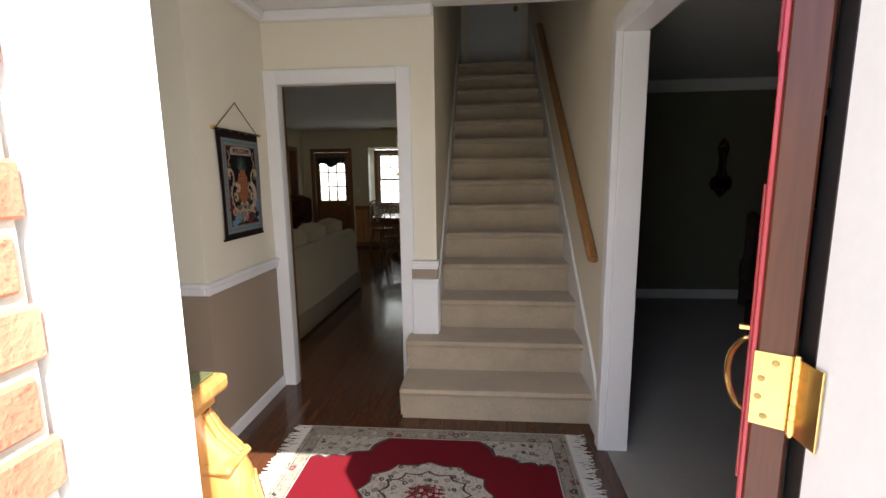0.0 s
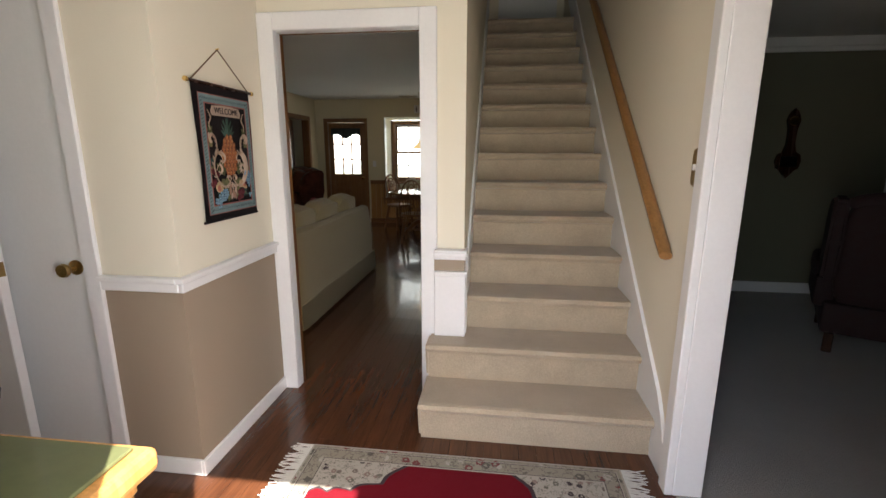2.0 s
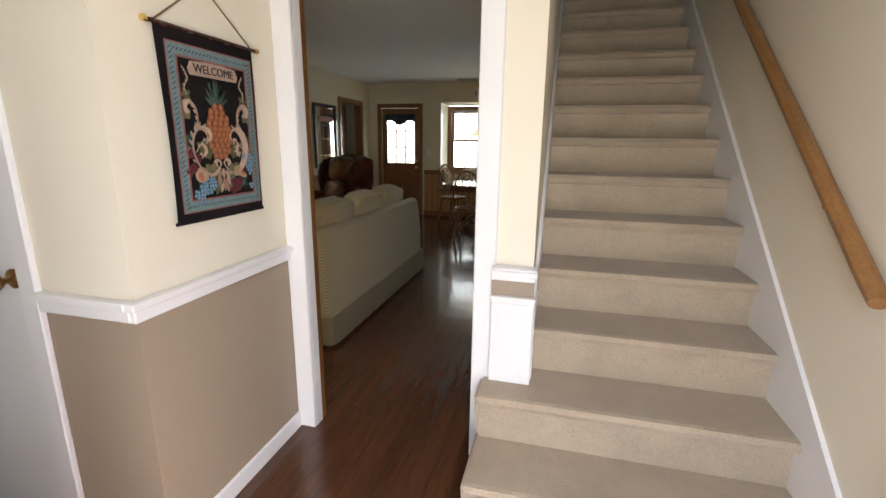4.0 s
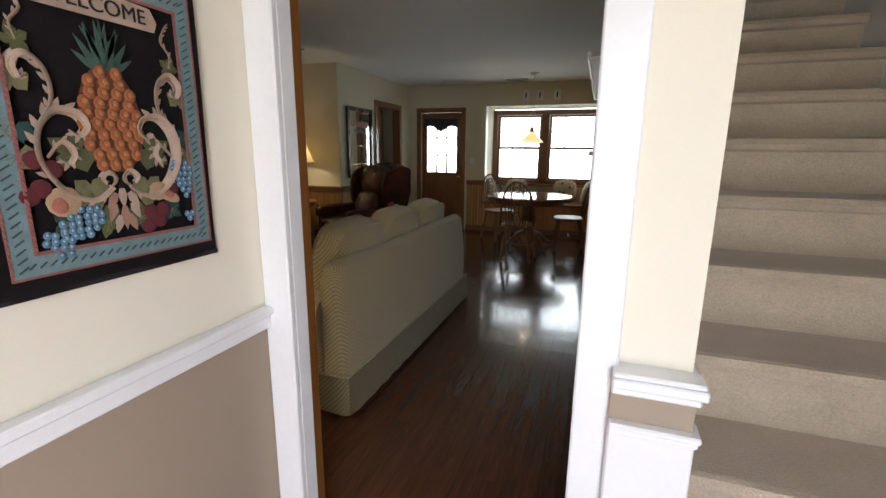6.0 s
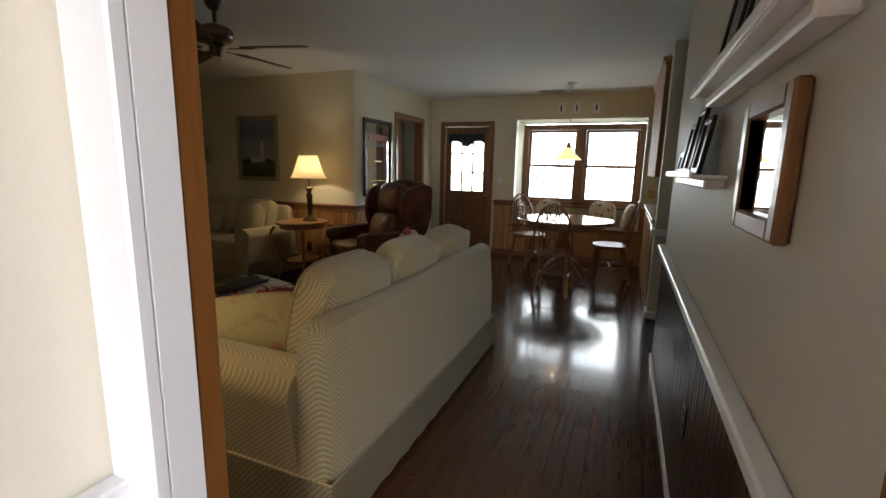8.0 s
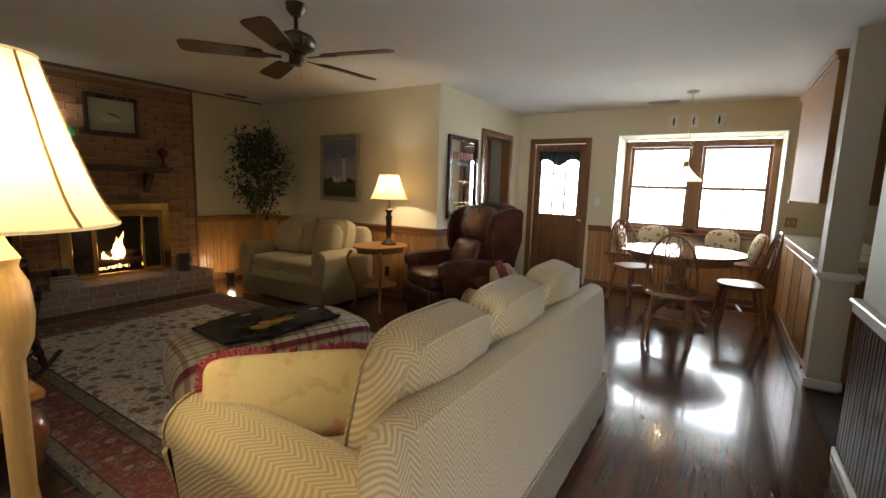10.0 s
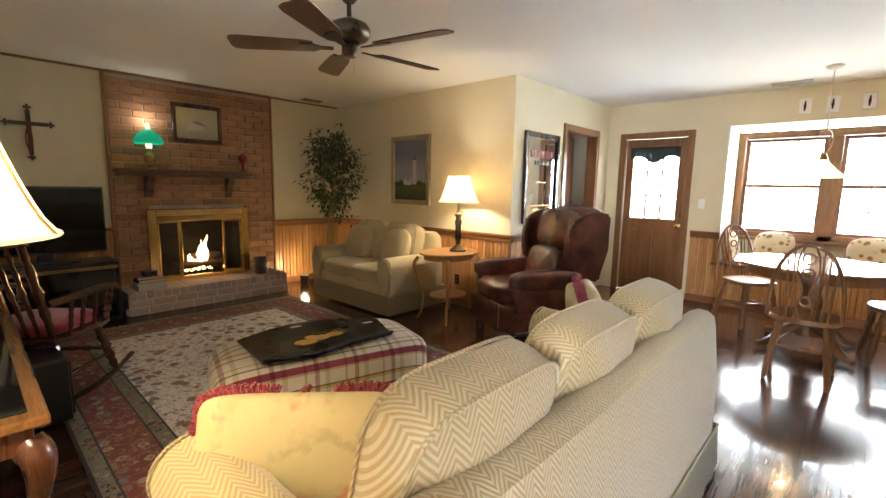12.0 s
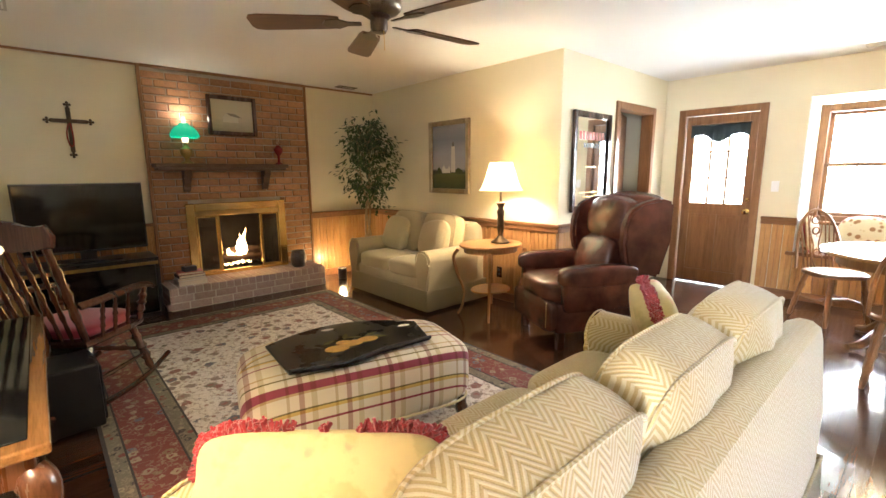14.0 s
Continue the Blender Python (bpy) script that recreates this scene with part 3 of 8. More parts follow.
# front entrance: jambs, brick reveal, red door
setting("door_jamb_front", blocks([(-0.05, 0.0, 0.665, 0.81, 0, 2.03), (0.849, 0.91, 0.52, 0.750, 0, 2.03), (-0.05, 0.91, 0.665, 0.87, 2.03, 2.07), (0.0, 0.010, 0.70, 0.745, 0, 2.03)], 0.004), TRIM, "white painted front door jamb", "door jamb")
setting("weather_strip", block(0.855, 0.905, 0.7505, 0.79, 0, 2.03, 0.006), BLACK, "black weather strip in the door rebate", "weather strip")
setting("door_casing_front", blocks([(-0.13, -0.01, 0.635, 0.665, 0, 2.03), (-0.11, -0.08, 0.622, 0.635, 0, 2.03), (0.91, 1.03, 0.50, 0.52, 0, 2.03), (-0.13, 1.03, 0.635, 0.665, 2.03, 2.15), (-0.115, -0.05, 0.85, 0.862, 0, 2.03)], 0.004), TRIM, "white brick mould round the front door", "door casing")
setting("threshold", block(-0.01, 0.875, 0.62, 0.88, -0.03, 0.012, 0.004), OAKTRIM_H, "worn wooden threshold", "threshold")
setting("jamb_strike", block(0.0002, 0.002, 0.762, 0.800, 0.74, 0.82, 0.0006), BRASS, "brass strike plate on the jamb", "strike plate")
setting("porch_wall_core", blocks([(-2.5, -0.037, 0.40, 0.62, -0.16, 2.9), (-2.5, -0.13, 0.62, 0.735, -0.16, 2.9), (1.06, 3.4, 0.40, 0.735, -0.16, 2.9)]), MORTAR, "mortar of the brick porch wall", "wall")

d = thing("door_4", "glossy red front door standing wide open, brass hardware", "door", (0.845, 0.770, 0.014), 58, kind="structure")
# local x runs along the leaf from the hinge pin, local +y is the outside face
part("door_leaf", block(0.006, 0.855, 0.002, 0.044, 0, 2.01, 0.003), timber("brown_red_door_edge", (0.075, 0.018, 0.009), (0.13, 0.036, 0.016), 0.35, "z", 0.1), d, "brown-red door edge and inside face")
rows = [(0.0065, 0.852, 0.044, 0.050, 0.004, 2.006)]
for z0, z1 in ((0.22, 0.72), (0.86, 1.42), (1.54, 1.86)):
    for a, b in ((0.11, 0.39), (0.46, 0.73)):
        rows.append((a, b, 0.050, 0.0525, z0, z1))
        rows.append((a + 0.035, b - 0.035, 0.0525, 0.057, z0 + 0.035, z1 - 0.035))
part("outer_face", blocks(rows, 0.0012), DOOR_RED, d, "red painted panelled face")
for z in (0.28, 1.065, 1.74):
    hinge = part("hinge", block(0.003, 0.0065, 0.002, 0.046, z, z + 0.103, 0.0006), BRASS, d, "polished brass hinge")
    part("jamb_plate", block(-0.0015, 0.0015, 0.006, 0.044, z, z + 0.103, 0.0006, m=pose(0, 0, 0, 0, 0, 122)), BRASS, hinge)
    for k in range(5):
        bm = turned([(0.0, 0.0), (0.0062, 0.0004), (0.0066, 0.002), (0.0066, 0.0182), (0.0062, 0.0198), (0.0, 0.0202)], 14, None, pose(0.0, 0.0, z + 0.0206 * k))
        part("knuckle", bm, BRASS, hinge, "", True)
    part("pin", turned([(0.0, -0.006), (0.004, -0.004), (0.0055, 0.0), (0.0055, 0.103), (0.0045, 0.107), (0.0, 0.110)], 12, None, pose(0, 0, z)), BRASS, hinge, "", True)
    for sy, sz in ((0.030, 0.014), (0.038, 0.040), (0.036, 0.066), (0.022, 0.090)):
        part("screw", turned([(0.0, 0.0012), (0.0042, 0.0008), (0.0046, 0.0), (0.0, 0.0)], 10, None, pose(0.003, sy, z + sz, 0, -90)), OLDBRASS, hinge)
grip = [(x, y + 0.048, z) for x, y, z in curve3([(0.79, 0.004, 0.93), (0.79, 0.03, 0.94), (0.79, 0.062, 0.89), (0.79, 0.066, 0.82), (0.79, 0.045, 0.75), (0.79, 0.018, 0.72), (0.79, 0.006, 0.71)], 6)]
part("door_handle", tube(grip, [0.006 + 0.003 * math.sin(math.pi * i / (len(grip) - 1)) for i in range(len(grip))], 8), BRASS, d, "curved polished brass grip handle", True)
part("handle_plate", blocks([(0.770, 0.810, 0.050, 0.055, 0.88, 1.00), (0.775, 0.805, 0.050, 0.055, 0.68, 0.74), (0.783, 0.797, 0.055, 0.098, 0.965, 0.98)], 0.002), BRASS, d)
part("deadbolt", turned([(0.0, 0), (0.028, 0), (0.026, 0.012), (0.010, 0.016), (0.0, 0.016)], 16, None, pose(0.79, 0.050, 1.09, -90)), BRASS, d, "", True)

# ---- living room joinery ----
WR = 0.835


def cap_rail(name, rows, mat, label):
    return setting(name, blocks(rows, 0.006), mat, label, "chair rail")


cap_rail("wainscot_rail", [(X_FIRE, X_FIRE + 0.045, 6.32, Y_PIC, WR, WR + 0.03), (X_FIRE, X_FIRE + 0.03, 6.32, Y_PIC, WR - 0.05, WR), (X_FIRE, X_FIRE + 0.045, Y_LIV, 4.58, WR, WR + 0.03),
                           (X_FIRE, X_NOOK + 0.045, Y_PIC - 0.045, Y_PIC, WR, WR + 0.03), (X_FIRE, X_NOOK + 0.03, Y_PIC - 0.03, Y_PIC, WR - 0.05, WR),
                           (X_NOOK, X_NOOK + 0.045, Y_PIC, 8.28, WR, WR + 0.03), (X_NOOK, X_NOOK + 0.03, Y_PIC, 8.28, WR - 0.05, WR),
                           (-2.25, BAY[0], Y_BACK - 0.045, Y_BACK, WR, WR + 0.03), (-2.25, BAY[0], Y_BACK - 0.03, Y_BACK, WR - 0.05, WR)], OAKTRIM_H, "stained wooden cap rail over the wainscot")
cap_rail("chair_rail_right", [(X_RIGHT - 0.05, X_RIGHT, 3.14, Y_RIGHT_END + 0.012, WR - 0.015, WR + 0.012), (X_RIGHT - 0.035, X_RIGHT, 3.14, Y_RIGHT_END + 0.012, WR - 0.06, WR - 0.015)], TRIM, "glossy white chair rail on the greige wall")
cap_rail("chair_rail_pillar", [(-0.065, 0.19, 7.085, 7.30, 0.80, 0.835), (-0.048, 0.175, 7.10, 7.30, 0.775, 0.80)], TRIM, "white rail round the wall end")
setting("baseboard_right", blocks([(X_RIGHT - 0.026, X_RIGHT, 3.14, Y_RIGHT_END + 0.01, 0, 0.04), (-0.048, 0.17, 7.102, 7.30, 0, 0.06)], 0.003), TRIM, "narrow white baseboard", "baseboard")
setting("cornice_fireplace", block(X_FIRE, X_FIRE + 0.02, Y_LIV, Y_PIC, H - 0.02, H), OAKTRIM_H, "thin wood strip at the ceiling", "molding")


def board_wall(name, label, mat, runs):
    """Upright tongue-and-groove boards; each run: axis, fixed place, from, to, facing sign, top."""
    w = thing(name, label, "wainscot", kind="structure")
    i = 0
    for axis, at, a, b, face, top in runs:
        n = max(1, round((b - a) / 0.098))
        step = (b - a) / n
        me = None
        for k in range(n):
            bm = bmesh.new()
            g, e, t = 0.0025, 0.006, 0.014
            prof = [(g, 0), (g, t * 0.4), (e, t), (step * 0.5 - 0.004, t), (step * 0.5, t * 0.55), (step * 0.5 + 0.004, t), (step - e, t), (step - g, t * 0.4), (step - g, 0)]
            if me is None:
                lo = [bm.verts.new(((p, face * q, 0) if axis == "x" else (face * q, p, 0))) for p, q in prof]
                hi = [bm.verts.new((v.co.x, v.co.y, top)) for v in lo]
                for u in range(len(lo) - 1):
                    bm.faces.new((lo[u], lo[u + 1], hi[u + 1], hi[u]))
                bm.faces.new(hi)
                bmesh.ops.recalc_face_normals(bm, faces=bm.faces)
                me = bpy.data.meshes.new("board")
                bm.to_mesh(me)
                me.materials.append(mat)
            bm.free()
            o = new("board", me)
            o.parent = w
            o.location = (a + k * step, at, 0) if axis == "x" else (at, a + k * step, 0)
            i += 1
    return w


board_wall("wainscot", "honey pine tongue-and-groove wainscot", PINE, [
    ("y", X_FIRE, 6.32, Y_PIC, 1, WR - 0.05), ("x", Y_PIC, X_FIRE, X_NOOK, -1, WR - 0.05), ("y", X_NOOK, Y_PIC, 8.28, 1, WR - 0.05), ("y", X_FIRE, Y_LIV, 4.58, 1, WR),
    ("x", Y_BACK, -2.25, BAY[0], -1, WR - 0.05), ("x", Y_BACK - 0.02, BAY[0], BAY[1], -1, 0.47), ("x", Y_BACK, BAY[1], 0.0, -1, WR)])
board_wall("wainscot_dark", "dark stained tongue-and-groove panelling under the white rail", DARKPANEL, [("y", X_RIGHT, 3.14, Y_RIGHT_END, -1, WR - 0.06)])
setting("baseboard_living", blocks([(X_FIRE, X_NOOK, Y_PIC - 0.03, Y_PIC - 0.014, 0, 0.09), (X_NOOK + 0.014, X_NOOK + 0.03, Y_PIC - 0.03, 8.28, 0, 0.09), (X_FIRE + 0.014, X_FIRE + 0.03, 6.32, Y_PIC - 0.03, 0, 0.09), (-2.25, BAY[1], Y_BACK - 0.05, Y_BACK - 0.034, 0, 0.09)], 0.003), OAKTRIM_H, "stained wood baseboard", "baseboard")

# side doorway in the nook wall, its door ajar beyond
frame_trim("door_casing_side", "y", 8.385, 9.185, 2.015, X_NOOK, OAKTRIM, "stained wood casing of the side doorway", 0.075, 0.022, side=1)
setting("door_jamb_side", blocks([(X_NOOK - 0.12, X_NOOK, 8.37, 8.385, 0, 2.015), (X_NOOK - 0.12, X_NOOK, 9.185, 9.20, 0, 2.015), (X_NOOK - 0.12, X_NOOK, 8.37, 9.20, 2.015, 2.03)]), OAKTRIM, "stained wood jamb", "door jamb")
d = thing("door_5", "flush wooden side door standing ajar", "door", (X_NOOK - 0.07, 8.39, 0.012), 107, kind="structure")
part("door_leaf", block(0, 0.78, -0.02, 0.02, 0, 2.0, 0.003), OAKTRIM, d)
knob(d, pose(0.72, -0.02, 0.92, 90), BRASS, "")

# back door with nine panes
frame_trim("door_casing_back", "x", -3.105, -2.365, 1.995, Y_BACK, OAKTRIM, "stained wood casing of the back door", 0.078, 0.024)
setting("door_jamb_back", blocks([(-3.13, -3.105, Y_BACK, Y_BACK + 0.12, 0, 2.0), (-2.365, -2.34, Y_BACK, Y_BACK + 0.12, 0, 2.0), (-3.13, -2.34, Y_BACK, Y_BACK + 0.12, 1.995, 2.02)]), OAKTRIM, "stained wood jamb", "door jamb")
d = thing("door_6", "brown wooden back door with nine glass panes and a dark valance", "door", (-3.10, Y_BACK + 0.05, 0.012), kind="structure")
gx0, gx1, gz0, gz1 = 0.09, 0.64, 0.97, 1.86
part("door_leaf", blocks([(0, gx0, -0.022, 0.022, 0, 1.98), (gx1, 0.73, -0.022, 0.022, 0, 1.98), (gx0, gx1, -0.022, 0.022, gz1, 1.98), (gx0, gx1, -0.022, 0.022, 0.84, gz0), (gx0, gx1, -0.022, 0.022, 0, 0.16), (0.335, 0.395, -0.022, 0.022, 0.16, 0.84)], 0.003), OAKTRIM, d)
for a, b in ((gx0, 0.335), (0.395, gx1)):
    part("panel", blocks([(a, b, -0.012, 0.012, 0.16, 0.84), (a + 0.03, b - 0.03, -0.018, 0.012, 0.19, 0.81)], 0.004), OAKTRIM, d)
for i in (1, 2):
    x = gx0 + (gx1 - gx0) * i / 3
    part("muntin", block(x - 0.013, x + 0.013, -0.014, 0.014, gz0, gz1, 0.002), OAKTRIM, d)
    z = gz0 + (gz1 - gz0) * i / 3
    part("muntin", block(gx0, gx1, -0.013, 0.013, z - 0.013, z + 0.013, 0.002), OAKTRIM, d)
for i in range(3):
    for j in range(3):
        a, b = gx0 + (gx1 - gx0) * i / 3, gx0 + (gx1 - gx0) * (i + 1) / 3
        e, f = gz0 + (gz1 - gz0) * j / 3, gz0 + (gz1 - gz0) * (j + 1) / 3
        part("pane", block(a, b, -0.003, 0.003, e, f), GLASS, d).visible_shadow = False
knob(d, pose(0.69, -0.022, 0.89, 90), BRASS, "brass knob")
part("deadbolt", turned([(0.0, 0), (0.025, 0), (0.022, 0.012), (0, 0.013)], 14, None, pose(0.69, -0.022, 1.02, 90)), BRASS, d)
# valance with a drooping point
vz = thing("window_valance", "dark grey-green pointed fabric valance on the back door", "valance", (-2.74, Y_BACK + 0.012, 1.88))
bm = bmesh.new()
grid = []
for i in range(33):
    u = -0.30 + 0.6 * i / 32
    drop = -0.10 - 0.10 * max(0, 1 - abs(u) / 0.17) - 0.03 * max(0, (abs(u) - 0.2) / 0.1) - 0.012 * abs(math.sin(u * 26))
    grid.append([bm.verts.new((u, -0.012 + 0.008 * math.sin(u * 70) * (0.3 + k / 5), drop * k / 4)) for k in range(5)])
for a, b in zip(grid, grid[1:]):
    for k in range(4):
        bm.faces.new((a[k], a[k + 1], b[k + 1], b[k]))
bmesh.ops.solidify(bm, geom=bm.faces[:], thickness=0.003)
part("cloth", bm, plain("grey_green_valance_cloth", (0.045, 0.055, 0.055), 0.9, var=0.2, fine=300, relief=0.5), vz, "", True)
part("rod", tube([(-0.31, -0.012, 0.005), (0.31, -0.012, 0.005)], 0.007, 8), BRONZE, vz)

# bay windows: two double-hung sashes, window seat
WY = BAY[2]
bay = thing("window_1", "pair of stained oak double-hung windows in the bay", "window", (0, WY, 0), kind="structure")
mid = (BAY[0] + BAY[1]) / 2
part("window_frame", blocks([(BAY[0], BAY[0] + 0.075, -0.03, 0.10, 0.80, 2.06), (BAY[1] - 0.075, BAY[1], -0.03, 0.10, 0.80, 2.06), (BAY[0] + 0.075, BAY[1] - 0.075, -0.03, 0.10, 1.975, 2.06), (mid - 0.065, mid + 0.065, -0.03, 0.10, 0.80, 1.975), (BAY[0] + 0.075, BAY[1] - 0.075, -0.03, 0.10, 0.80, 0.86)], 0.004), OAKTRIM, bay)
part("window_sill", block(BAY[0], BAY[1], -0.10, 0.10, 0.765, 0.80, 0.006), OAKTRIM_H, bay)
for a, b in ((BAY[0] + 0.075, mid - 0.065), (mid + 0.065, BAY[1] - 0.075)):
    for lo, hi, dy in ((0.86, 1.43, 0.02), (1.40, 1.975, 0.055)):
        s = part("sash", blocks([(a, a + 0.04, dy, dy + 0.032, lo, hi), (b - 0.04, b, dy, dy + 0.032, lo, hi), (a + 0.04, b - 0.04, dy, dy + 0.032, lo, lo + 0.04), (a + 0.04, b - 0.04, dy, dy + 0.032, hi - 0.035, hi)], 0.003), OAKTRIM, bay)
        part("pane", block(a + 0.04, b - 0.04, dy + 0.014, dy + 0.018, lo + 0.04, hi - 0.035), GLASS, s).visible_shadow = False
        for i in (1, 2):
            x = a + 0.04 + (b - a - 0.08) * i / 3
            part("muntin", block(x - 0.008, x + 0.008, dy + 0.008, dy + 0.024, lo + 0.04, hi - 0.035), TRIM, s)
        z = (lo + hi) / 2
        part("muntin", block(a + 0.04, b - 0.04, dy + 0.009, dy + 0.023, z - 0.008, z + 0.008), TRIM, s)
setting("bay_edge_trim", blocks([(BAY[0] - 0.012, BAY[0] + 0.004, Y_BACK - 0.012, Y_BACK + 0.12, 0.5, 2.09), (BAY[1] - 0.004, BAY[1] + 0.012, Y_BACK - 0.012, Y_BACK + 0.12, 0.5, 2.09)]), TRIM, "white corner bead of the bay", "trim")
seat = thing("bay_bench", "stained pine window seat filling the bay", "window seat", (0, 0, 0))
part("seat_board", block(BAY[0] - 0.06, BAY[1] + 0.02, Y_BACK - 0.07, WY, 0.475, 0.51, 0.006), OAKTRIM_H, seat)
part("seat_front", block(BAY[0], BAY[1], Y_BACK - 0.006, Y_BACK + 0.02, 0, 0.475), PINE, seat)

# ---- fireplace ----
XB = X_FIRE + 0.03
fp = thing("fireplace", "brown brick chimney breast with a brass-framed firebox and burning fire", "fireplace", (XB, 5.43, 0))
FY0, FY1 = -0.84, 0.86
OY0, OY1, OZ1 = -0.53, 0.48, 1.02
core = [(-0.04, -0.012, FY0, OY0, 0, 2.43), (-0.04, -0.012, OY1, FY1, 0, 2.43), (-0.04, -0.012, OY0, OY1, OZ1, 2.43)]
part("mortar_bed", blocks(core), MORTAR, fp)
part("edge_strip", blocks([(-0.03, 0.012, FY0 - 0.03, FY0, 0, 2.42), (-0.03, 0.012, FY1, FY1 + 0.025, 0, 2.42), (-0.03, 0.010, FY0, FY1, 2.41, 2.44)], 0.003), OAKTRIM, fp, "thin stained wood edge strip")
part("firebox", blocks([(-0.40, -0.38, OY0, OY1, 0.2, OZ1), (-0.38, -0.04, OY0 - 0.02, OY0, 0.2, OZ1), (-0.38, -0.04, OY1, OY1 + 0.02, 0.2, OZ1), (-0.38, -0.04, OY0, OY1, OZ1, OZ1 + 0.02), (-0.38, 0.0, OY0, OY1, 0.2, 0.235)]), SOOT, fp)
COURSE, BL = 0.0765, 0.212


def brick_mesh(lx, ly, lz, mat, name="brick"):
    bm = block(-lx / 2, lx / 2, -ly / 2, ly / 2, -lz / 2, lz / 2)
    bmesh.ops.bevel(bm, geom=bm.edges[:], offset=0.004, segments=1, affect="EDGES")
    me = bpy.data.meshes.new(name)
    bm.to_mesh(me)
    bm.free()
    me.materials.append(mat)
    return me


def piece(me, parent, loc, name="brick", rot=(0, 0, 0)):
    o = new(name, me)
    o.parent, o.location, o.rotation_euler = parent, loc, rot
    return o


rng = random.Random(4)
cache = {}
z = 0.24
row = 0
while z + 0.065 < 2.42:
    y = FY0 + (0 if row % 2 else -BL / 2)
    while y < FY1:
        a, b = max(y, FY0), min(y + BL, FY1)
        y += BL
        spans = [(a, b)]
        if z < OZ1:
            spans = [(a, min(b, OY0)), (max(a, OY1), b)]
        for p, q in spans:
            if q - p < 0.04:
                continue
            key = round(q - p, 3)
            if key not in cache:
                cache[key] = brick_mesh(0.03, key - 0.011, COURSE - 0.011, BRICK)
            piece(cache[key], fp, (-0.012 + rng.uniform(-0.002, 0.003), (p + q) / 2, z + COURSE / 2))
    z += COURSE
    row += 1
# raised hearth
hearth = thing("hearth", "raised hearth of greyed red bricks with pale joints", "hearth", (XB, 5.405, 0))
HX = 0.41
part("mortar_bed", block(0.0, HX - 0.002, -0.842, 0.842, 0, 0.2285), plain("pale_hearth_mortar", (0.62, 0.58, 0.54), 0.95, 0, 0.12, 8, 140, 0.6), hearth)
me = brick_mesh(0.205, 0.066, 0.075, HEARTHBRICK)
n = 22
for r in range(2):
    for i in range(n):
        piece(me, hearth, (HX - 0.102 - 0.213 * r + 0.002, -0.84 + 1.68 * (i + 0.5) / n, 0.195 + rng.uniform(-0.002, 0.002)))
me = brick_mesh(0.04, 0.196, 0.066, HEARTHBRICK)
for r in range(2):
    for i in range(8):
        piece(me, hearth, (HX - 0.018, -0.735 + 0.21 * i + (0.0 if r else -0.04), 0.04 + 0.077 * r))
    for i in range(2):
        piece(me, hearth, (0.11 + 0.2 * i, -0.826, 0.04 + 0.077 * r), rot=(0, 0, math.pi / 2))
        piece(me, hearth, (0.11 + 0.2 * i, 0.826, 0.04 + 0.077 * r), rot=(0, 0, math.pi / 2))
# brass doors
ins = thing("fireplace_screen", "polished brass fireplace surround with folding glass doors", "fireplace doors", (XB, 5.405, 0))
part("surround", blocks([(0.0, 0.035, -0.545, -0.455, 0.235, 1.045), (0.0, 0.035, 0.455, 0.545, 0.235, 1.045), (0.0, 0.035, -0.455, 0.455, 0.96, 1.045), (0.0, 0.035, -0.455, 0.455, 0.235, 0.275)], 0.006), BRASS, ins)
part("vent_band", block(0.028, 0.04, -0.46, 0.46, 0.905, 0.96, 0.003), OLDBRASS, ins, "aged brass hood")
for a, b, ang in ((-0.45, -0.24, 0), (0.24, 0.45, 0)):
    w = part("door_frame", blocks([(0.012, 0.028, a, a + 0.016, 0.275, 0.905), (0.012, 0.028, b - 0.016, b, 0.275, 0.905), (0.012, 0.028, a + 0.016, b - 0.016, 0.275, 0.295), (0.012, 0.028, a + 0.016, b - 0.016, 0.885, 0.905)], 0.002), BRASS, ins)
    part("pane", block(0.018, 0.022, a + 0.016, b - 0.016, 0.295, 0.885), GLASS, w)
for y in (-0.232, 0.232):
    part("door_post", block(0.008, 0.05, y - 0.012, y + 0.012, 0.275, 0.905, 0.003), BRASS, ins)
# logs, grate and flames
grate = thing("log_grate", "charred split logs on an iron grate", "logs", (XB - 0.19, 5.42, 0.235))
for i in range(5):
    part("bar", tube([(0.10, -0.22 + 0.11 * i, 0.11), (0.09, -0.22 + 0.11 * i, 0.07), (-0.12, -0.22 + 0.11 * i, 0.07), (-0.12, -0.22 + 0.11 * i, 0.0)], 0.008, 6), IRON, grate)
LOG = plain("charred_log_bark", (0.055, 0.032, 0.02), 0.95, 0, 0.5, 14, 60, 0.9)
for (a, b, r) in (((0.05, -0.30, 0.13), (0.04, 0.28, 0.13), 0.05), ((-0.06, -0.27, 0.13), (-0.05, 0.30, 0.14), 0.055), ((0.0, -0.2, 0.215), (0.02, 0.24, 0.22), 0.045)):
    v0, v1 = Vector(a), Vector(b)
    pts = [v0.lerp(v1, t / 6) for t in range(7)]
    part("log", tube(pts, [r * (0.9 + 0.12 * math.sin(i * 2.1 + r * 90)) for i in range(7)], 9), LOG, grate, "", True)
fire = thing("flames", "bright yellow-orange flames rising from the logs", "fire", (XB - 0.15, 5.40, 0.30))
FLAME = Nodes("flame")
fz = FLAME.xyz(FLAME.coord())[2]
FLAME.put(FLAME.b.inputs["Emission Color"], FLAME.ramp(fz, [(0.0, (1.0, 0.55, 0.16)), (0.25, (1.0, 0.62, 0.22)), (0.45, (1.0, 0.38, 0.07))]))
FLAME.b.inputs["Emission Strength"].default_value = 0.25
FLAME = FLAME.done((0.1, 0.04, 0.01), 1.0)
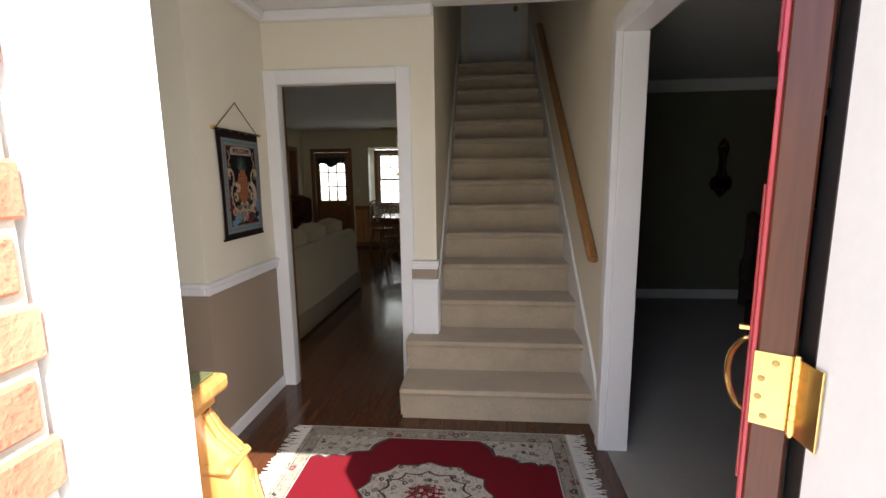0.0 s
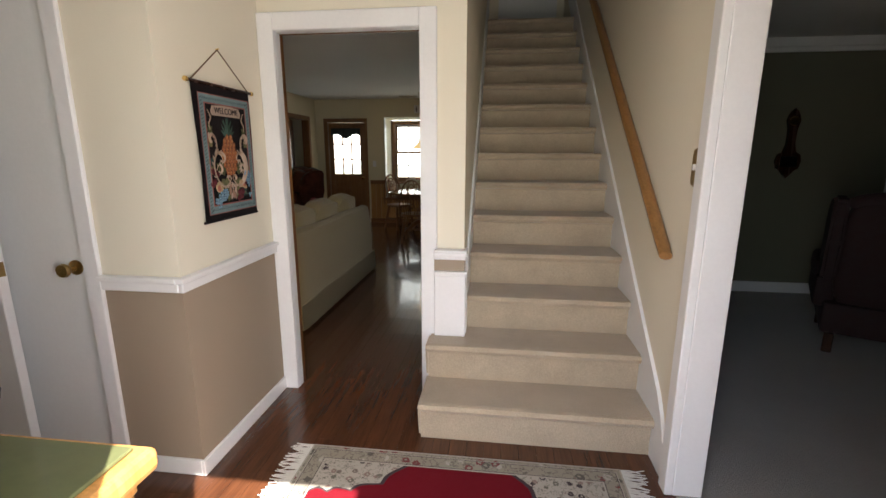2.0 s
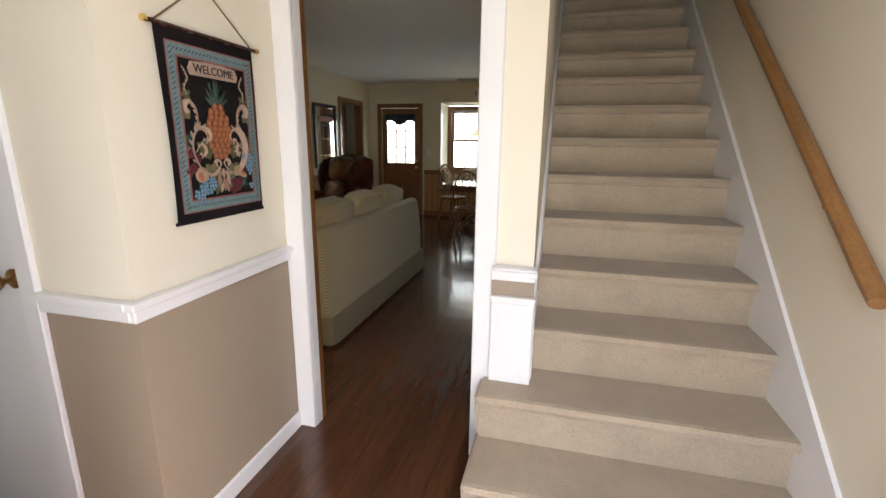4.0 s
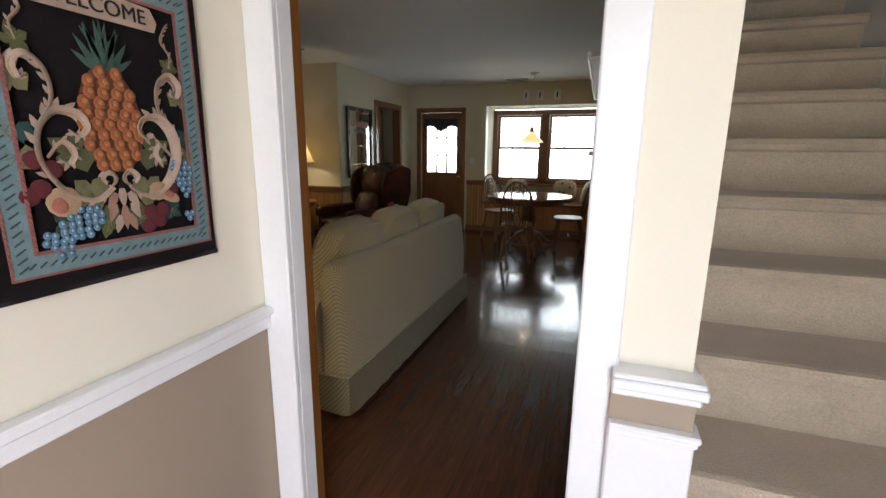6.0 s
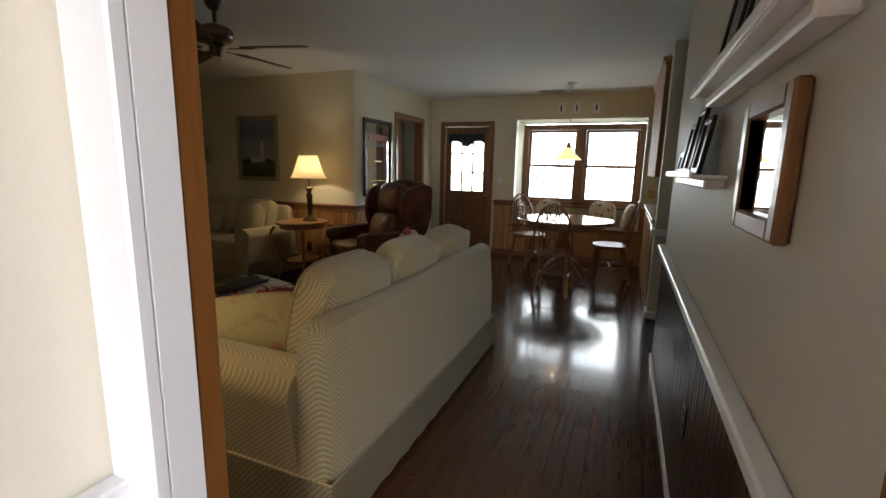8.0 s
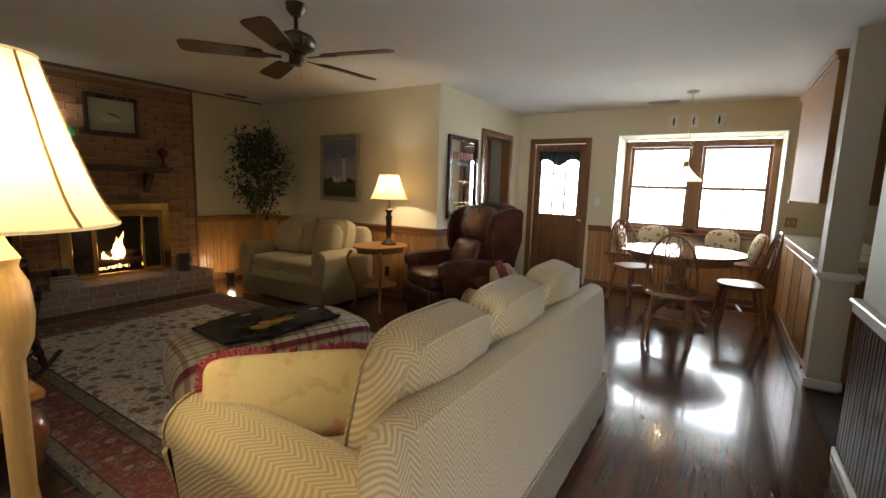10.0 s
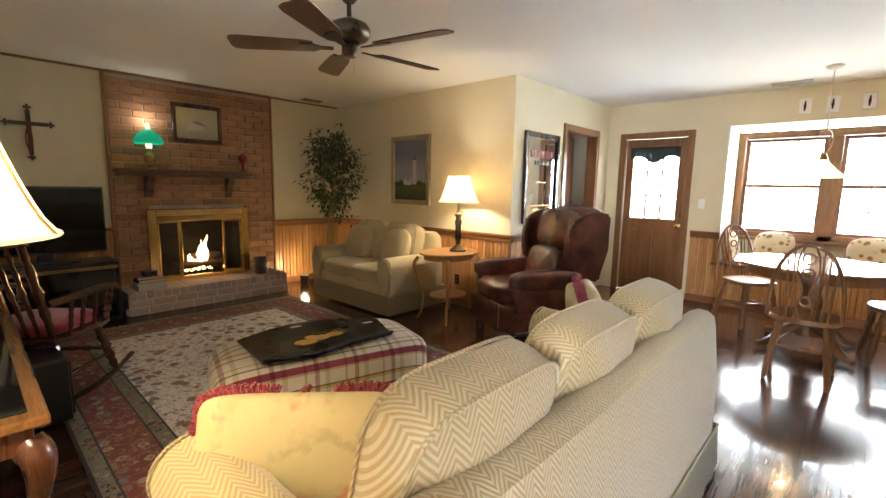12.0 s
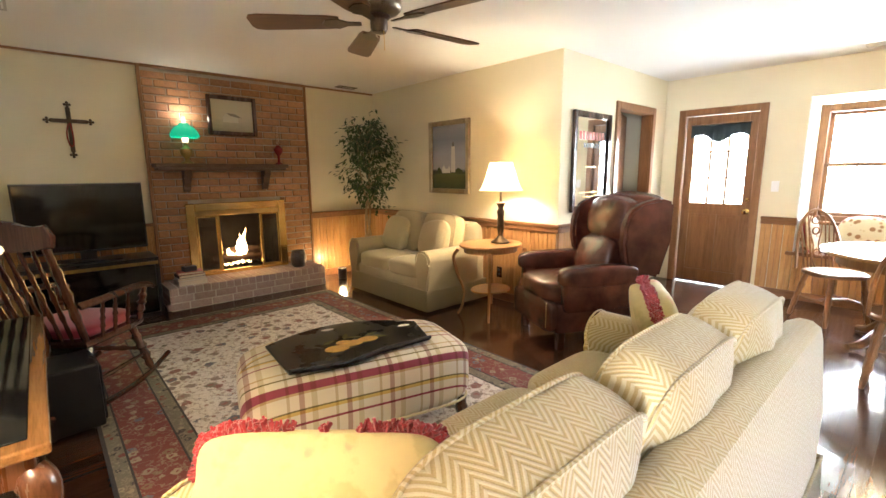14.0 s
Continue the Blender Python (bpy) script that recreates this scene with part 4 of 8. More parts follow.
for (y, h, r, lean) in ((0.02, 0.30, 0.05, 0.02), (0.06, 0.42, 0.035, 0.05), (-0.06, 0.20, 0.045, -0.03), (-0.13, 0.13, 0.03, 0.03), (0.13, 0.12, 0.03, -0.02), (-0.01, 0.36, 0.028, 0.06)):
    pts = [(0.01 * math.sin(i * 1.7 + y * 40), y + lean * (i / 8) + 0.014 * math.sin(i * 1.3 + y * 60), h * i / 8) for i in range(9)]
    part("flame_tongue", tube(pts, [max(0.001, r * math.sin(math.pi * min(1, (0.28 + 0.72 * i / 8))) ** 0.8) for i in range(9)], 8, None, 0.6), FLAME, fire, "", True)
bulb("fire_light", (XB - 0.06, 5.41, 0.50), 0.065, (1.0, 0.58, 0.26), 0.10)

# mantel shelf on corbels
mantel = thing("mantel_shelf", "dark oak mantel shelf on two carved corbels", "mantel shelf", (XB, 5.30, 1.385))
part("shelf", blocks([(0.0, 0.20, -0.70, 0.66, 0.045, 0.085), (0.0, 0.17, -0.68, 0.64, 0.015, 0.045)], 0.006), MANTEL, mantel)
for y in (-0.40, 0.43):
    prof = [(0.0, 0.015), (0.14, 0.015), (0.135, -0.03), (0.095, -0.06), (0.075, -0.12), (0.035, -0.16), (0.03, -0.20), (0.0, -0.21)]
    part("corbel", sheet_poly([(a, b) for a, b in prof], 0.07, "y", y - 0.035, None, 0.004), MANTEL, mantel)


def picture(name, label, at, normal, w, h, frame_mat, build, fw=0.04, depth=0.028, mat_board=None, glass=False):
    """A hanging frame. normal: '+x', '-x', '-y'. The local picture plane is x right, z up, facing -y."""
    ang = {"-y": 0, "+x": 90, "-x": -90}[normal]
    t = thing(name, label, "picture", at, ang)
    part("picture_frame", blocks([(-w / 2, -w / 2 + fw, -depth, 0, -h / 2, h / 2), (w / 2 - fw, w / 2, -depth, 0, -h / 2, h / 2), (-w / 2 + fw, w / 2 - fw, -depth, 0, h / 2 - fw, h / 2), (-w / 2 + fw, w / 2 - fw, -depth, 0, -h / 2, -h / 2 + fw),
                                 ], 0.006), frame_mat, t)
    part("inner_edge", blocks([(-w / 2 + fw - 0.008, -w / 2 + fw, -depth + 0.006, 0, -h / 2 + fw, h / 2 - fw), (w / 2 - fw, w / 2 - fw + 0.008, -depth + 0.006, 0, -h / 2 + fw, h / 2 - fw)]), BRASS, t)
    build(t, w - 2 * fw, h - 2 * fw)
    return t


def painted(name, stops, scale=6, amount=0.12, rough=0.6):
    """A painted ground that changes with height, broken by brushwork. Stops run over the object's z from -0.5 to 0.5."""
    n = Nodes(name)
    v = n.coord()
    zz = n.math("ADD", n.xyz(v)[2], 0.5)
    zz = n.math("ADD", zz, n.math("MULTIPLY", n.math("SUBTRACT", n.noise(n.coord((1, 1, 3)), scale, 5), 0.5), amount))
    return n.done(n.ramp(zz, stops), rough)


def ship_art(t, w, h):
    part("canvas", block(-w / 2, w / 2, -0.008, -0.002, -h / 2, h / 2), painted("sepia_seascape", [(0.30, (0.30, 0.28, 0.20)), (0.42, (0.46, 0.43, 0.31)), (0.48, (0.55, 0.50, 0.36)), (0.8, (0.60, 0.52, 0.35))], 14), t, "sepia seascape")
    W = plain("painted_hull_white", (0.6, 0.57, 0.46), 0.7, var=0.2)
    part("painted_house", sheet_poly([(-0.10, -0.07), (0.06, -0.07), (0.06, -0.02), (0.03, 0.02), (-0.02, 0.0), (-0.06, 0.03), (-0.10, -0.01)], 0.002, "y", -0.0105), W, t)
    part("painted_roof", sheet_poly([(-0.06, 0.03), (0.03, 0.022), (0.10, -0.015), (0.06, -0.015), (-0.02, 0.002)], 0.002, "y", -0.0125), plain("painted_roof_grey", (0.22, 0.19, 0.15), 0.7), t)


picture("ship_picture", "sepia painting of a white waterside building in a dark frame", (XB + 0.032, 5.415, 1.995), "+x", 0.52, 0.42, DARKWOOD, ship_art, 0.042, 0.03)


# green-shaded lamp and small oil lamp on the mantel
def lamp_base(profile, mat, parent, name="base", label=""):
    return part(name, turned(profile, 22), mat, parent, label, True)


GREEN = Nodes("green_glass_shade")
GREEN.b.inputs["Emission Color"].default_value = (0.01, 0.36, 0.17, 1)
GREEN.b.inputs["Emission Strength"].default_value = 0.017
GREEN = GREEN.done((0.02, 0.28, 0.15), 0.15, 0, 0.4)
gl = thing("mantel_lamp", "brass student lamp with a glowing green glass shade", "table lamp", (XB + 0.10, 4.91, 1.47))
lamp_base([(0, 0), (0.06, 0), (0.062, 0.01), (0.045, 0.02), (0.022, 0.035), (0.018, 0.05), (0.03, 0.065), (0.052, 0.09), (0.06, 0.12), (0.055, 0.15), (0.03, 0.17), (0.02, 0.19), (0.02, 0.215), (0, 0.215)], OLDBRASS, gl)
bm = turned([(0.128, 0.265), (0.138, 0.27), (0.14, 0.285), (0.125, 0.33), (0.095, 0.37), (0.06, 0.39), (0.045, 0.41), (0.040, 0.41), (0.055, 0.385), (0.09, 0.363), (0.12, 0.325), (0.133, 0.285), (0.128, 0.265)], 28)
part("shade", bm, GREEN, gl, "green glass shade", True)
part("chimney", turned([(0.026, 0.215), (0.032, 0.25), (0.028, 0.29), (0.02, 0.34), (0.018, 0.47), (0.020, 0.475), (0.0, 0.475)], 14), glow("lamp_chimney_glow", (1.0, 0.80, 0.48), 0.035), gl, "lit glass chimney", True)
bulb("mantel_lamp_light_low", (XB + 0.10, 4.91, 1.71), 0.28, (1.0, 0.80, 0.52), 0.03)
bulb("mantel_lamp_light_high", (XB + 0.10, 4.91, 1.97), 0.05, (1.0, 0.88, 0.68), 0.03)
ol = thing("oil_lamp", "small oil lamp with a red bowl and clear chimney", "oil lamp", (XB + 0.09, 5.89, 1.47))
lamp_base([(0, 0), (0.045, 0), (0.045, 0.008), (0.015, 0.025), (0.015, 0.10), (0.03, 0.12), (0.05, 0.15), (0.052, 0.18), (0.03, 0.205), (0.018, 0.22), (0, 0.22)], plain("ruby_glass", (0.20, 0.015, 0.02), 0.12, 0, 0.15, coat=0.4), ol, "bowl", "dark red glass bowl")
part("chimney", turned([(0.02, 0.22), (0.03, 0.27), (0.02, 0.33), (0.017, 0.45), (0.0155, 0.45), (0.018, 0.33), (0.028, 0.27), (0.018, 0.22)], 14), GLASS, ol, "", True)

# wall cross
cr = thing("wall_cross", "ornate dark bronze wall cross", "cross", (X_FIRE + 0.004, 4.0, 1.77), 90)
part("upright", blocks([(-0.017, 0.017, -0.02, 0, -0.20, 0.20), (-0.006, 0.006, -0.026, -0.02, -0.19, 0.19)], 0.004), BRONZE, cr)
part("crossbar", block(-0.135, 0.135, -0.021, 0, 0.062, 0.096, 0.004), BRONZE, cr)
for (x, z) in ((0, 0.225), (0, -0.225), (-0.155, 0.079), (0.155, 0.079)):
    bm = bmesh.new()
    for dx, dz in ((0, 0), (0.018, 0.0), (-0.018, 0.0), (0, 0.018), (0, -0.018)):
        bmesh.ops.create_uvsphere(bm, u_segments=8, v_segments=6, radius=0.012, matrix=pose(x + dx, -0.011, z + dz))
    part("finial", bm, BRONZE, cr, "", True)
part("red_drape", tube(curve3([(-0.012, -0.03, 0.05), (-0.03, -0.032, -0.04), (-0.018, -0.03, -0.14), (0.01, -0.03, -0.13), (0.012, -0.03, -0.02), (0.0, -0.03, 0.06)], 5), 0.006, 6), plain("red_cord", (0.25, 0.03, 0.02), 0.8), cr, "dark red cord", True)

# ---- television and stand ----
st = thing("tv_stand", "black television stand with glass front and brass strip", "tv stand", (-6.17, 4.0, 0), 90)
for x in (-0.50, 0.47):
    part("side_panel", block(x, x + 0.03, -0.22, 0.22, 0, 0.58, 0.003), BLACK, st)
for nm, z0, z1 in (("base_board", 0, 0.04), ("shelf", 0.28, 0.30), ("top_board", 0.55, 0.58)):
    part(nm, block(-0.47, 0.47, -0.22 if nm != "shelf" else -0.2, 0.2, z0, z1, 0.003), BLACK, st)
part("back_panel", block(-0.47, 0.47, 0.2, 0.22, 0, 0.58), BLACK, st)
part("glass_front", block(-0.46, 0.46, -0.226, -0.221, 0.05, 0.51), SCREEN, st, "dark glass front")
part("trim_strip", block(-0.49, 0.49, -0.228, -0.221, 0.515, 0.545, 0.002), OLDBRASS, st, "brass strip")
tv = thing("television", "large black flat-screen television, switched off", "television", (-6.13, 3.99, 0.583), 90)
part("screen_body", block(-0.46, 0.46, -0.025, 0.03, 0.085, 0.70, 0.006), BLACK, tv)
part("screen", block(-0.445, 0.445, -0.0275, -0.0235, 0.105, 0.685), SCREEN, tv, "dark glass screen")
part("bezel_strip", block(-0.46, 0.46, -0.027, -0.0, 0.696, 0.704), plain("grey_bezel", (0.2, 0.2, 0.2), 0.3, 0.6), tv)
part("neck", block(-0.06, 0.06, -0.0, 0.03, 0.01, 0.12), BLACK, tv)
part("foot", block(-0.24, 0.24, -0.12, 0.12, 0.0, 0.014, 0.005), BLACK, tv)

# things on the hearth
PAPER = plain("book_pages", (0.62, 0.58, 0.50), 0.9, var=0.08, fine=300, relief=0.5)
for i, (c, w, d_, h, rz) in enumerate((((0.55, 0.53, 0.50), 0.27, 0.21, 0.05, 3), ((0.60, 0.60, 0.62), 0.26, 0.20, 0.028, -4), ((0.04, 0.04, 0.05), 0.25, 0.19, 0.03, 2), ((0.33, 0.06, 0.07), 0.23, 0.17, 0.025, -6), ((0.05, 0.06, 0.09), 0.12, 0.10, 0.05, 10))):
    zz = 0.235 + sum((0.05, 0.028, 0.03, 0.025)[:i])
    b = thing("book" if i < 4 else "small_box", "hardback book in a stack on the hearth" if i < 4 else "small dark box on top of the books", "book" if i < 4 else "box", (XB + 0.27, 4.79, zz), 90 + rz, group="books on the hearth" if i < 4 else "")
    cv = plain("cover_cloth", c, 0.6, var=0.1)
    part("cover", blocks([(-w / 2, w / 2, -d_ / 2, d_ / 2, 0, 0.003), (-w / 2, w / 2, -d_ / 2, d_ / 2, h - 0.003, h), (-w / 2, -w / 2 + 0.003, -d_ / 2, d_ / 2, 0.003, h - 0.003)]), cv, b)
    part("pages", block(-w / 2 + 0.004, w / 2 - 0.006, -d_ / 2 + 0.006, d_ / 2 - 0.006, 0.0035, h - 0.0035), PAPER if i < 4 else cv, b)
pt = thing("clay_pot", "dark speckled stoneware pot on the hearth", "pot", (XB + 0.24, 5.99, 0.234))
part("pot_body", turned([(0, 0), (0.065, 0), (0.085, 0.03), (0.095, 0.10), (0.088, 0.16), (0.075, 0.185), (0.082, 0.20), (0.074, 0.20), (0.066, 0.185), (0.078, 0.15), (0.08, 0.05), (0, 0.02)], 22), plain("speckled_stoneware", (0.07, 0.065, 0.075), 0.35, 0, 0.5, 30, 120, 0.3), pt, "", True)

# ---- upholstery ----


def chevron(name, a, b, column=0.072, pitch=0.0225, rough=0.85):
    """Woven zigzag cloth in the object's own metres."""
    n = Nodes(name)
    x, y, z = n.xyz(n.coord())
    f = n.math("ABSOLUTE", n.math("SUBTRACT", n.math("FRACT", n.math("DIVIDE", x, column)), 0.5))
    wob = n.math("MULTIPLY", n.noise(n.coord(), 5, 2), 0.12)
    ph = n.math("ADD", n.math("ADD", n.math("DIVIDE", n.math("SUBTRACT", z, n.math("MULTIPLY", y, 0.9)), pitch), n.math("MULTIPLY", f, 5.2)), wob)
    s = n.math("SINE", n.math("MULTIPLY", ph, 6.2832))
    s = n.math("ADD", n.math("MULTIPLY", s, 0.5), 0.5)
    weave = n.noise(n.coord(), 420, 2)
    col = n.ramp(s, [(0.42, a), (0.58, b)])
    col = n.mix(0.22, col, n.ramp(weave, [(0.3, shade(a, 0.7)), (0.7, shade(b, 1.05))]))
    n.bump(n.math("ADD", s, n.math("MULTIPLY", weave, 0.6)), 0.45, 0.002)
    return n.done(col, rough, 0, 0, 0.2)


SOFACLOTH = chevron("cream_chevron_upholstery", (0.32, 0.235, 0.085), (0.46, 0.395, 0.240))
LOVECLOTH = plain("plain_oatmeal_upholstery", (0.47, 0.395, 0.235), 0.9, var=0.06, big=5, fine=320, relief=0.5, sheen=0.2)


def boxed(w, h, d, m, seed):
    """A boxed back cushion: rounded rectangle w by h, flat boxing round its edge, softly crowned faces."""
    bm = bmesh.new()
    bmesh.ops.create_cube(bm, size=2.0)
    bmesh.ops.subdivide_edges(bm, edges=bm.edges[:], cuts=15, use_grid_fill=True)
    for v in bm.verts:
        x, y, z = v.co
        k = (abs(x) ** 4.5 + abs(y) ** 4.5) ** (1 / 4.5) / max(abs(x), abs(y)) if max(abs(x), abs(y)) > 1e-5 else 1.0
        px_, py_ = x / k, y / k
        edge = max(abs(x), abs(y))
        crown = 0.58 + 0.62 * (1 - edge ** 2.4)
        side = 0.97 + 0.045 * (1 - z * z)
        soft = noise.noise(Vector((x * 1.4 + 3.1 * seed, y * 1.4, z * 0.7)))
        crease = 0.012 * math.sin(9 * x + 4 * y + seed) * (1 - edge)
        v.co = (px_ * w / 2 * side, (py_ * side + 0.04 * soft * abs(y)) * h / 2, z * d / 2 * crown * (1 + 0.10 * soft) + crease * 0.5)
    bmesh.ops.transform(bm, matrix=m, verts=bm.verts)
    return bm


def seat_unit(t, L, D, n, cloth, back_h, arm_h, seat_h, cushion_top, arm_w=0.22, pleat=0.5):
    """Sofa with skirt, rolled arms, seat and back cushions. Local x along the seat, -y to the front."""
    fr, bk = -D / 2, D / 2
    part("seat_base", block(-L / 2 + 0.04, L / 2 - 0.04, fr + 0.07, bk - 0.03, 0.10, 0.32, 0.02, 2), cloth, t, "", True)
    bm = bmesh.new()
    # flared skirt with a soft wave, as a closed strip round the base
    loop = []
    steps = 26
    for (ax, ay, bx, by) in ((-L / 2 + 0.03, fr + 0.05, L / 2 - 0.03, fr + 0.05), (L / 2 - 0.03, fr + 0.05, L / 2 - 0.03, bk - 0.01), (L / 2 - 0.03, bk - 0.01, -L / 2 + 0.03, bk - 0.01), (-L / 2 + 0.03, bk - 0.01, -L / 2 + 0.03, fr + 0.05)):
        for k in range(steps):
            u = k / steps
            loop.append((ax + (bx - ax) * u, ay + (by - ay) * u, u))
    rings = []
    for zz, flare in ((0.215, 0.0), (0.20, 0.004), (0.12, 0.012), (0.012, 0.022)):
        ring = []
        for (x, y, u) in loop:
            w = 0.004 * math.sin(x * 37 + y * 31) * (0.215 - zz) / 0.2
            near = min(u, 1 - u)
            w -= 0.012 * math.exp(-(near / 0.02) ** 2) * (0.215 - zz) / 0.2
            k = 1 + (flare + w) / (L / 2)
            ring.append(bm.verts.new((x * k, y * (1 + (flare + w) / (D / 2)), zz)))
        rings.append(ring)
    m = len(loop)
    for a, b in zip(rings, rings[1:]):
        for i in range(m):
            bm.faces.new((a[i], a[(i + 1) % m], b[(i + 1) % m], b[i]))
    bmesh.ops.solidify(bm, geom=bm.faces[:], thickness=0.006)
    part("skirt", bm, cloth, t, "", True)
    part("welt", tube([(x * 1.004, y * 1.004, 0.212) for x, y, u in loop] + [(loop[0][0] * 1.004, loop[0][1] * 1.004, 0.212)], 0.006, 6), cloth, t, "", True)
    # back: leaning slab with a rounded head
    prof = [(bk - 0.20, 0.20), (bk - 0.016, 0.20), (bk - 0.016, 0.45), (bk - 0.035, 0.62), (bk - 0.045, back_h - 0.07), (bk - 0.055, back_h - 0.025), (bk - 0.085, back_h - 0.003), (bk - 0.125, back_h), (bk - 0.165, back_h - 0.02), (bk - 0.18, back_h - 0.06)]
    bm, hx, R, yc = bmesh.new(), L / 2 - 0.03, 0.10, bk - 0.10
    cuts = [0.0, 0.006, 0.02, 0.04, 0.07, 0.10]
    stations = [(-hx + c, c) for c in cuts] + [(hx * (k / 10), R) for k in range(-8, 9)] + [(hx - c, c) for c in cuts[::-1]]
    rings = []
    for x, c in stations:
        ins = R - math.sqrt(max(0.0, R * R - (R - c) ** 2))
        sag = 0.006 * math.sin(x * 5.1) if c >= R else 0.0
        rings.append([bm.verts.new((x, yc + (y - yc) * (1 - 0.55 * ins / R), z - (ins + sag) * max(0.0, (z - 0.28) / (back_h - 0.28)) ** 1.5)) for y, z in prof])
    for a, b in zip(rings, rings[1:]):
        for i in range(len(prof)):
            j = (i + 1) % len(prof)
            bm.faces.new((a[i], a[j], b[j], b[i]))
    bm.faces.new(rings[0])
    bm.faces.new(rings[-1][::-1])
    part("backrest", bm, cloth, t, "", True)
    for s in (-1, 1):
        cx = s * (L / 2 - arm_w / 2)
        out = [(cx - arm_w * 0.42, 0.20), (cx + arm_w * 0.36, 0.20)]
        for k in range(15):
            ang = -0.5 + (math.pi + 1.0) * k / 14
            out.append((cx + arm_w * 0.54 * math.cos(ang), arm_h - arm_w * 0.5 + arm_w * 0.5 * math.sin(ang)))
        bm = sheet_poly(out, D - 0.20, "y", fr + 0.04)
        bmesh.ops.bevel(bm, geom=[e for e in bm.edges if all(abs(v.co.y - fr - 0.04) < 1e-4 for v in e.verts)], offset=0.02, segments=3, affect="EDGES")
        part("arm", bm, cloth, t, "", True)
        part("arm_piping", tube([(a, fr + 0.046, b) for a, b in out[2:]], 0.006, 6), cloth, t, "", True)
    inner = L - 2 * arm_w + 0.02
    w = inner / n
    for i in range(n):
        cx = -inner / 2 + w * (i + 0.5)
        part("seat_cushion", pillow(w * 1.01, D - 0.27, 0.17, 6, 12, None, pose(cx, fr + 0.045 + (D - 0.27) / 2, seat_h - 0.075), 0.12), cloth, t, "", True)
        h = cushion_top - seat_h + 0.02
        mm = pose(cx, bk - 0.275, seat_h + h / 2 - 0.02, 76, 0, 0)
        c = part("back_cushion", boxed(w * 0.985, h * 1.02, 0.235, mm, i), cloth, t, "", True)
        for side in (-1, 1):
            ring = [(0.483 * w * math.copysign(abs(math.cos(a)) ** 0.45, math.cos(a)), 0.50 * h * math.copysign(abs(math.sin(a)) ** 0.45, math.sin(a))) for a in [2 * math.pi * k / 56 for k in range(57)]]
            part("piping", tube([mm @ Vector((p, q, side * 0.070)) for p, q in ring], 0.0055, 6), cloth, c, "", True)


sofa = thing("sofa", "cream chevron-weave sofa seen from behind, skirted, rolled arms", "sofa", (-1.66, 4.87, 0.012), -90)
seat_unit(sofa, 2.14, 1.0, 3, SOFACLOTH, 0.785, 0.62, 0.46, 0.93)
love = thing("loveseat", "plain oatmeal loveseat with skirt and rolled arms against the wall", "loveseat", (-4.87, 6.78, 0.012), 0)
seat_unit(love, 1.44, 0.90, 2, LOVECLOTH, 0.83, 0.60, 0.45, 0.90, 0.18)
for x, tilt in ((-0.36, 6), (0.30, -8)):
    pl = thing("throw_pillow", "square oatmeal cushion leaning on the loveseat back", "cushion", love.matrix_basis @ Vector((0, 0, 0)), 0, group="loveseat cushions")
    pl.location = (-4.87 + x, 6.78 - 0.02, 0.63)
    part("cover", pillow(0.44, 0.40, 0.15, 3.2, 10, None, pose(0, 0.06, 0.03, 70, tilt, 0), 0.15, 0.03, x), LOVECLOTH, pl, "", True)

FLORAL = Nodes("yellow_floral_pillow_cloth")
v = FLORAL.coord()
FLORAL = FLORAL.done(FLORAL.mix(FLORAL.ramp(FLORAL.noise(v, 13, 4), [(0.52, (0, 0, 0)), (0.60, (0.75,) * 3)]), (0.48, 0.40, 0.19), FLORAL.ramp(FLORAL.noise(v, 9, 2), [(0.42, (0.36, 0.31, 0.13)), (0.56, (0.48, 0.36, 0.17)), (0.64, (0.46, 0.20, 0.13))])), 0.8)
FRINGE = plain("dark_red_brush_fringe", (0.26, 0.010, 0.016), 0.9, 0, 0.35, 60, 300, 1.0, sheen=0.5)


def fringed_pillow(at, m, w, h, label):
    t = thing("fringed_pillow", label, "cushion", at, 0, group="fringed cushions")
    part("cover", pillow(w, h, 0.15, 6.5, 16, None, m, 0.3, 0.03, w), FLORAL, t, "", True)
    bm = bmesh.new()
    r = random.Random(8)
    ring = []
    for k in range(380):
        a = 2 * math.pi * k / 380
        ring.append((0.5 * w * math.copysign(abs(math.cos(a)) ** 0.28, math.cos(a)), 0.5 * h * math.copysign(abs(math.sin(a)) ** 0.28, math.sin(a)), a))
    for p, q, a in ring:
        for j in range(11):
            o = Vector((p + r.uniform(-0.006, 0.006), q + r.uniform(-0.006, 0.006), r.uniform(-0.014, 0.014)))
            tip = o + Vector((math.cos(a), math.sin(a), 0)) * r.uniform(0.010, 0.020) + Vector((r.uniform(-0.012, 0.012), r.uniform(-0.012, 0.012), r.uniform(-0.014, 0.014)))
            tube([m @ o, m @ tip], [0.0065, 0.0045], 4, bm)
    part("fringe", bm, FRINGE, t, "dark red brush fringe")
    return t


fringed_pillow((-1.88, 4.12, 0.47), pose(0.0, 0.0, 0.128, 64, 0, 47), 0.58, 0.29, "yellow floral cushion with dark red fringe on the sofa")
fringed_pillow((-1.74, 5.62, 0.47), pose(0.02, 0.02, 0.18, 72, 4, 118), 0.46, 0.44, "pale floral cushion with dark red fringe by the far sofa arm")

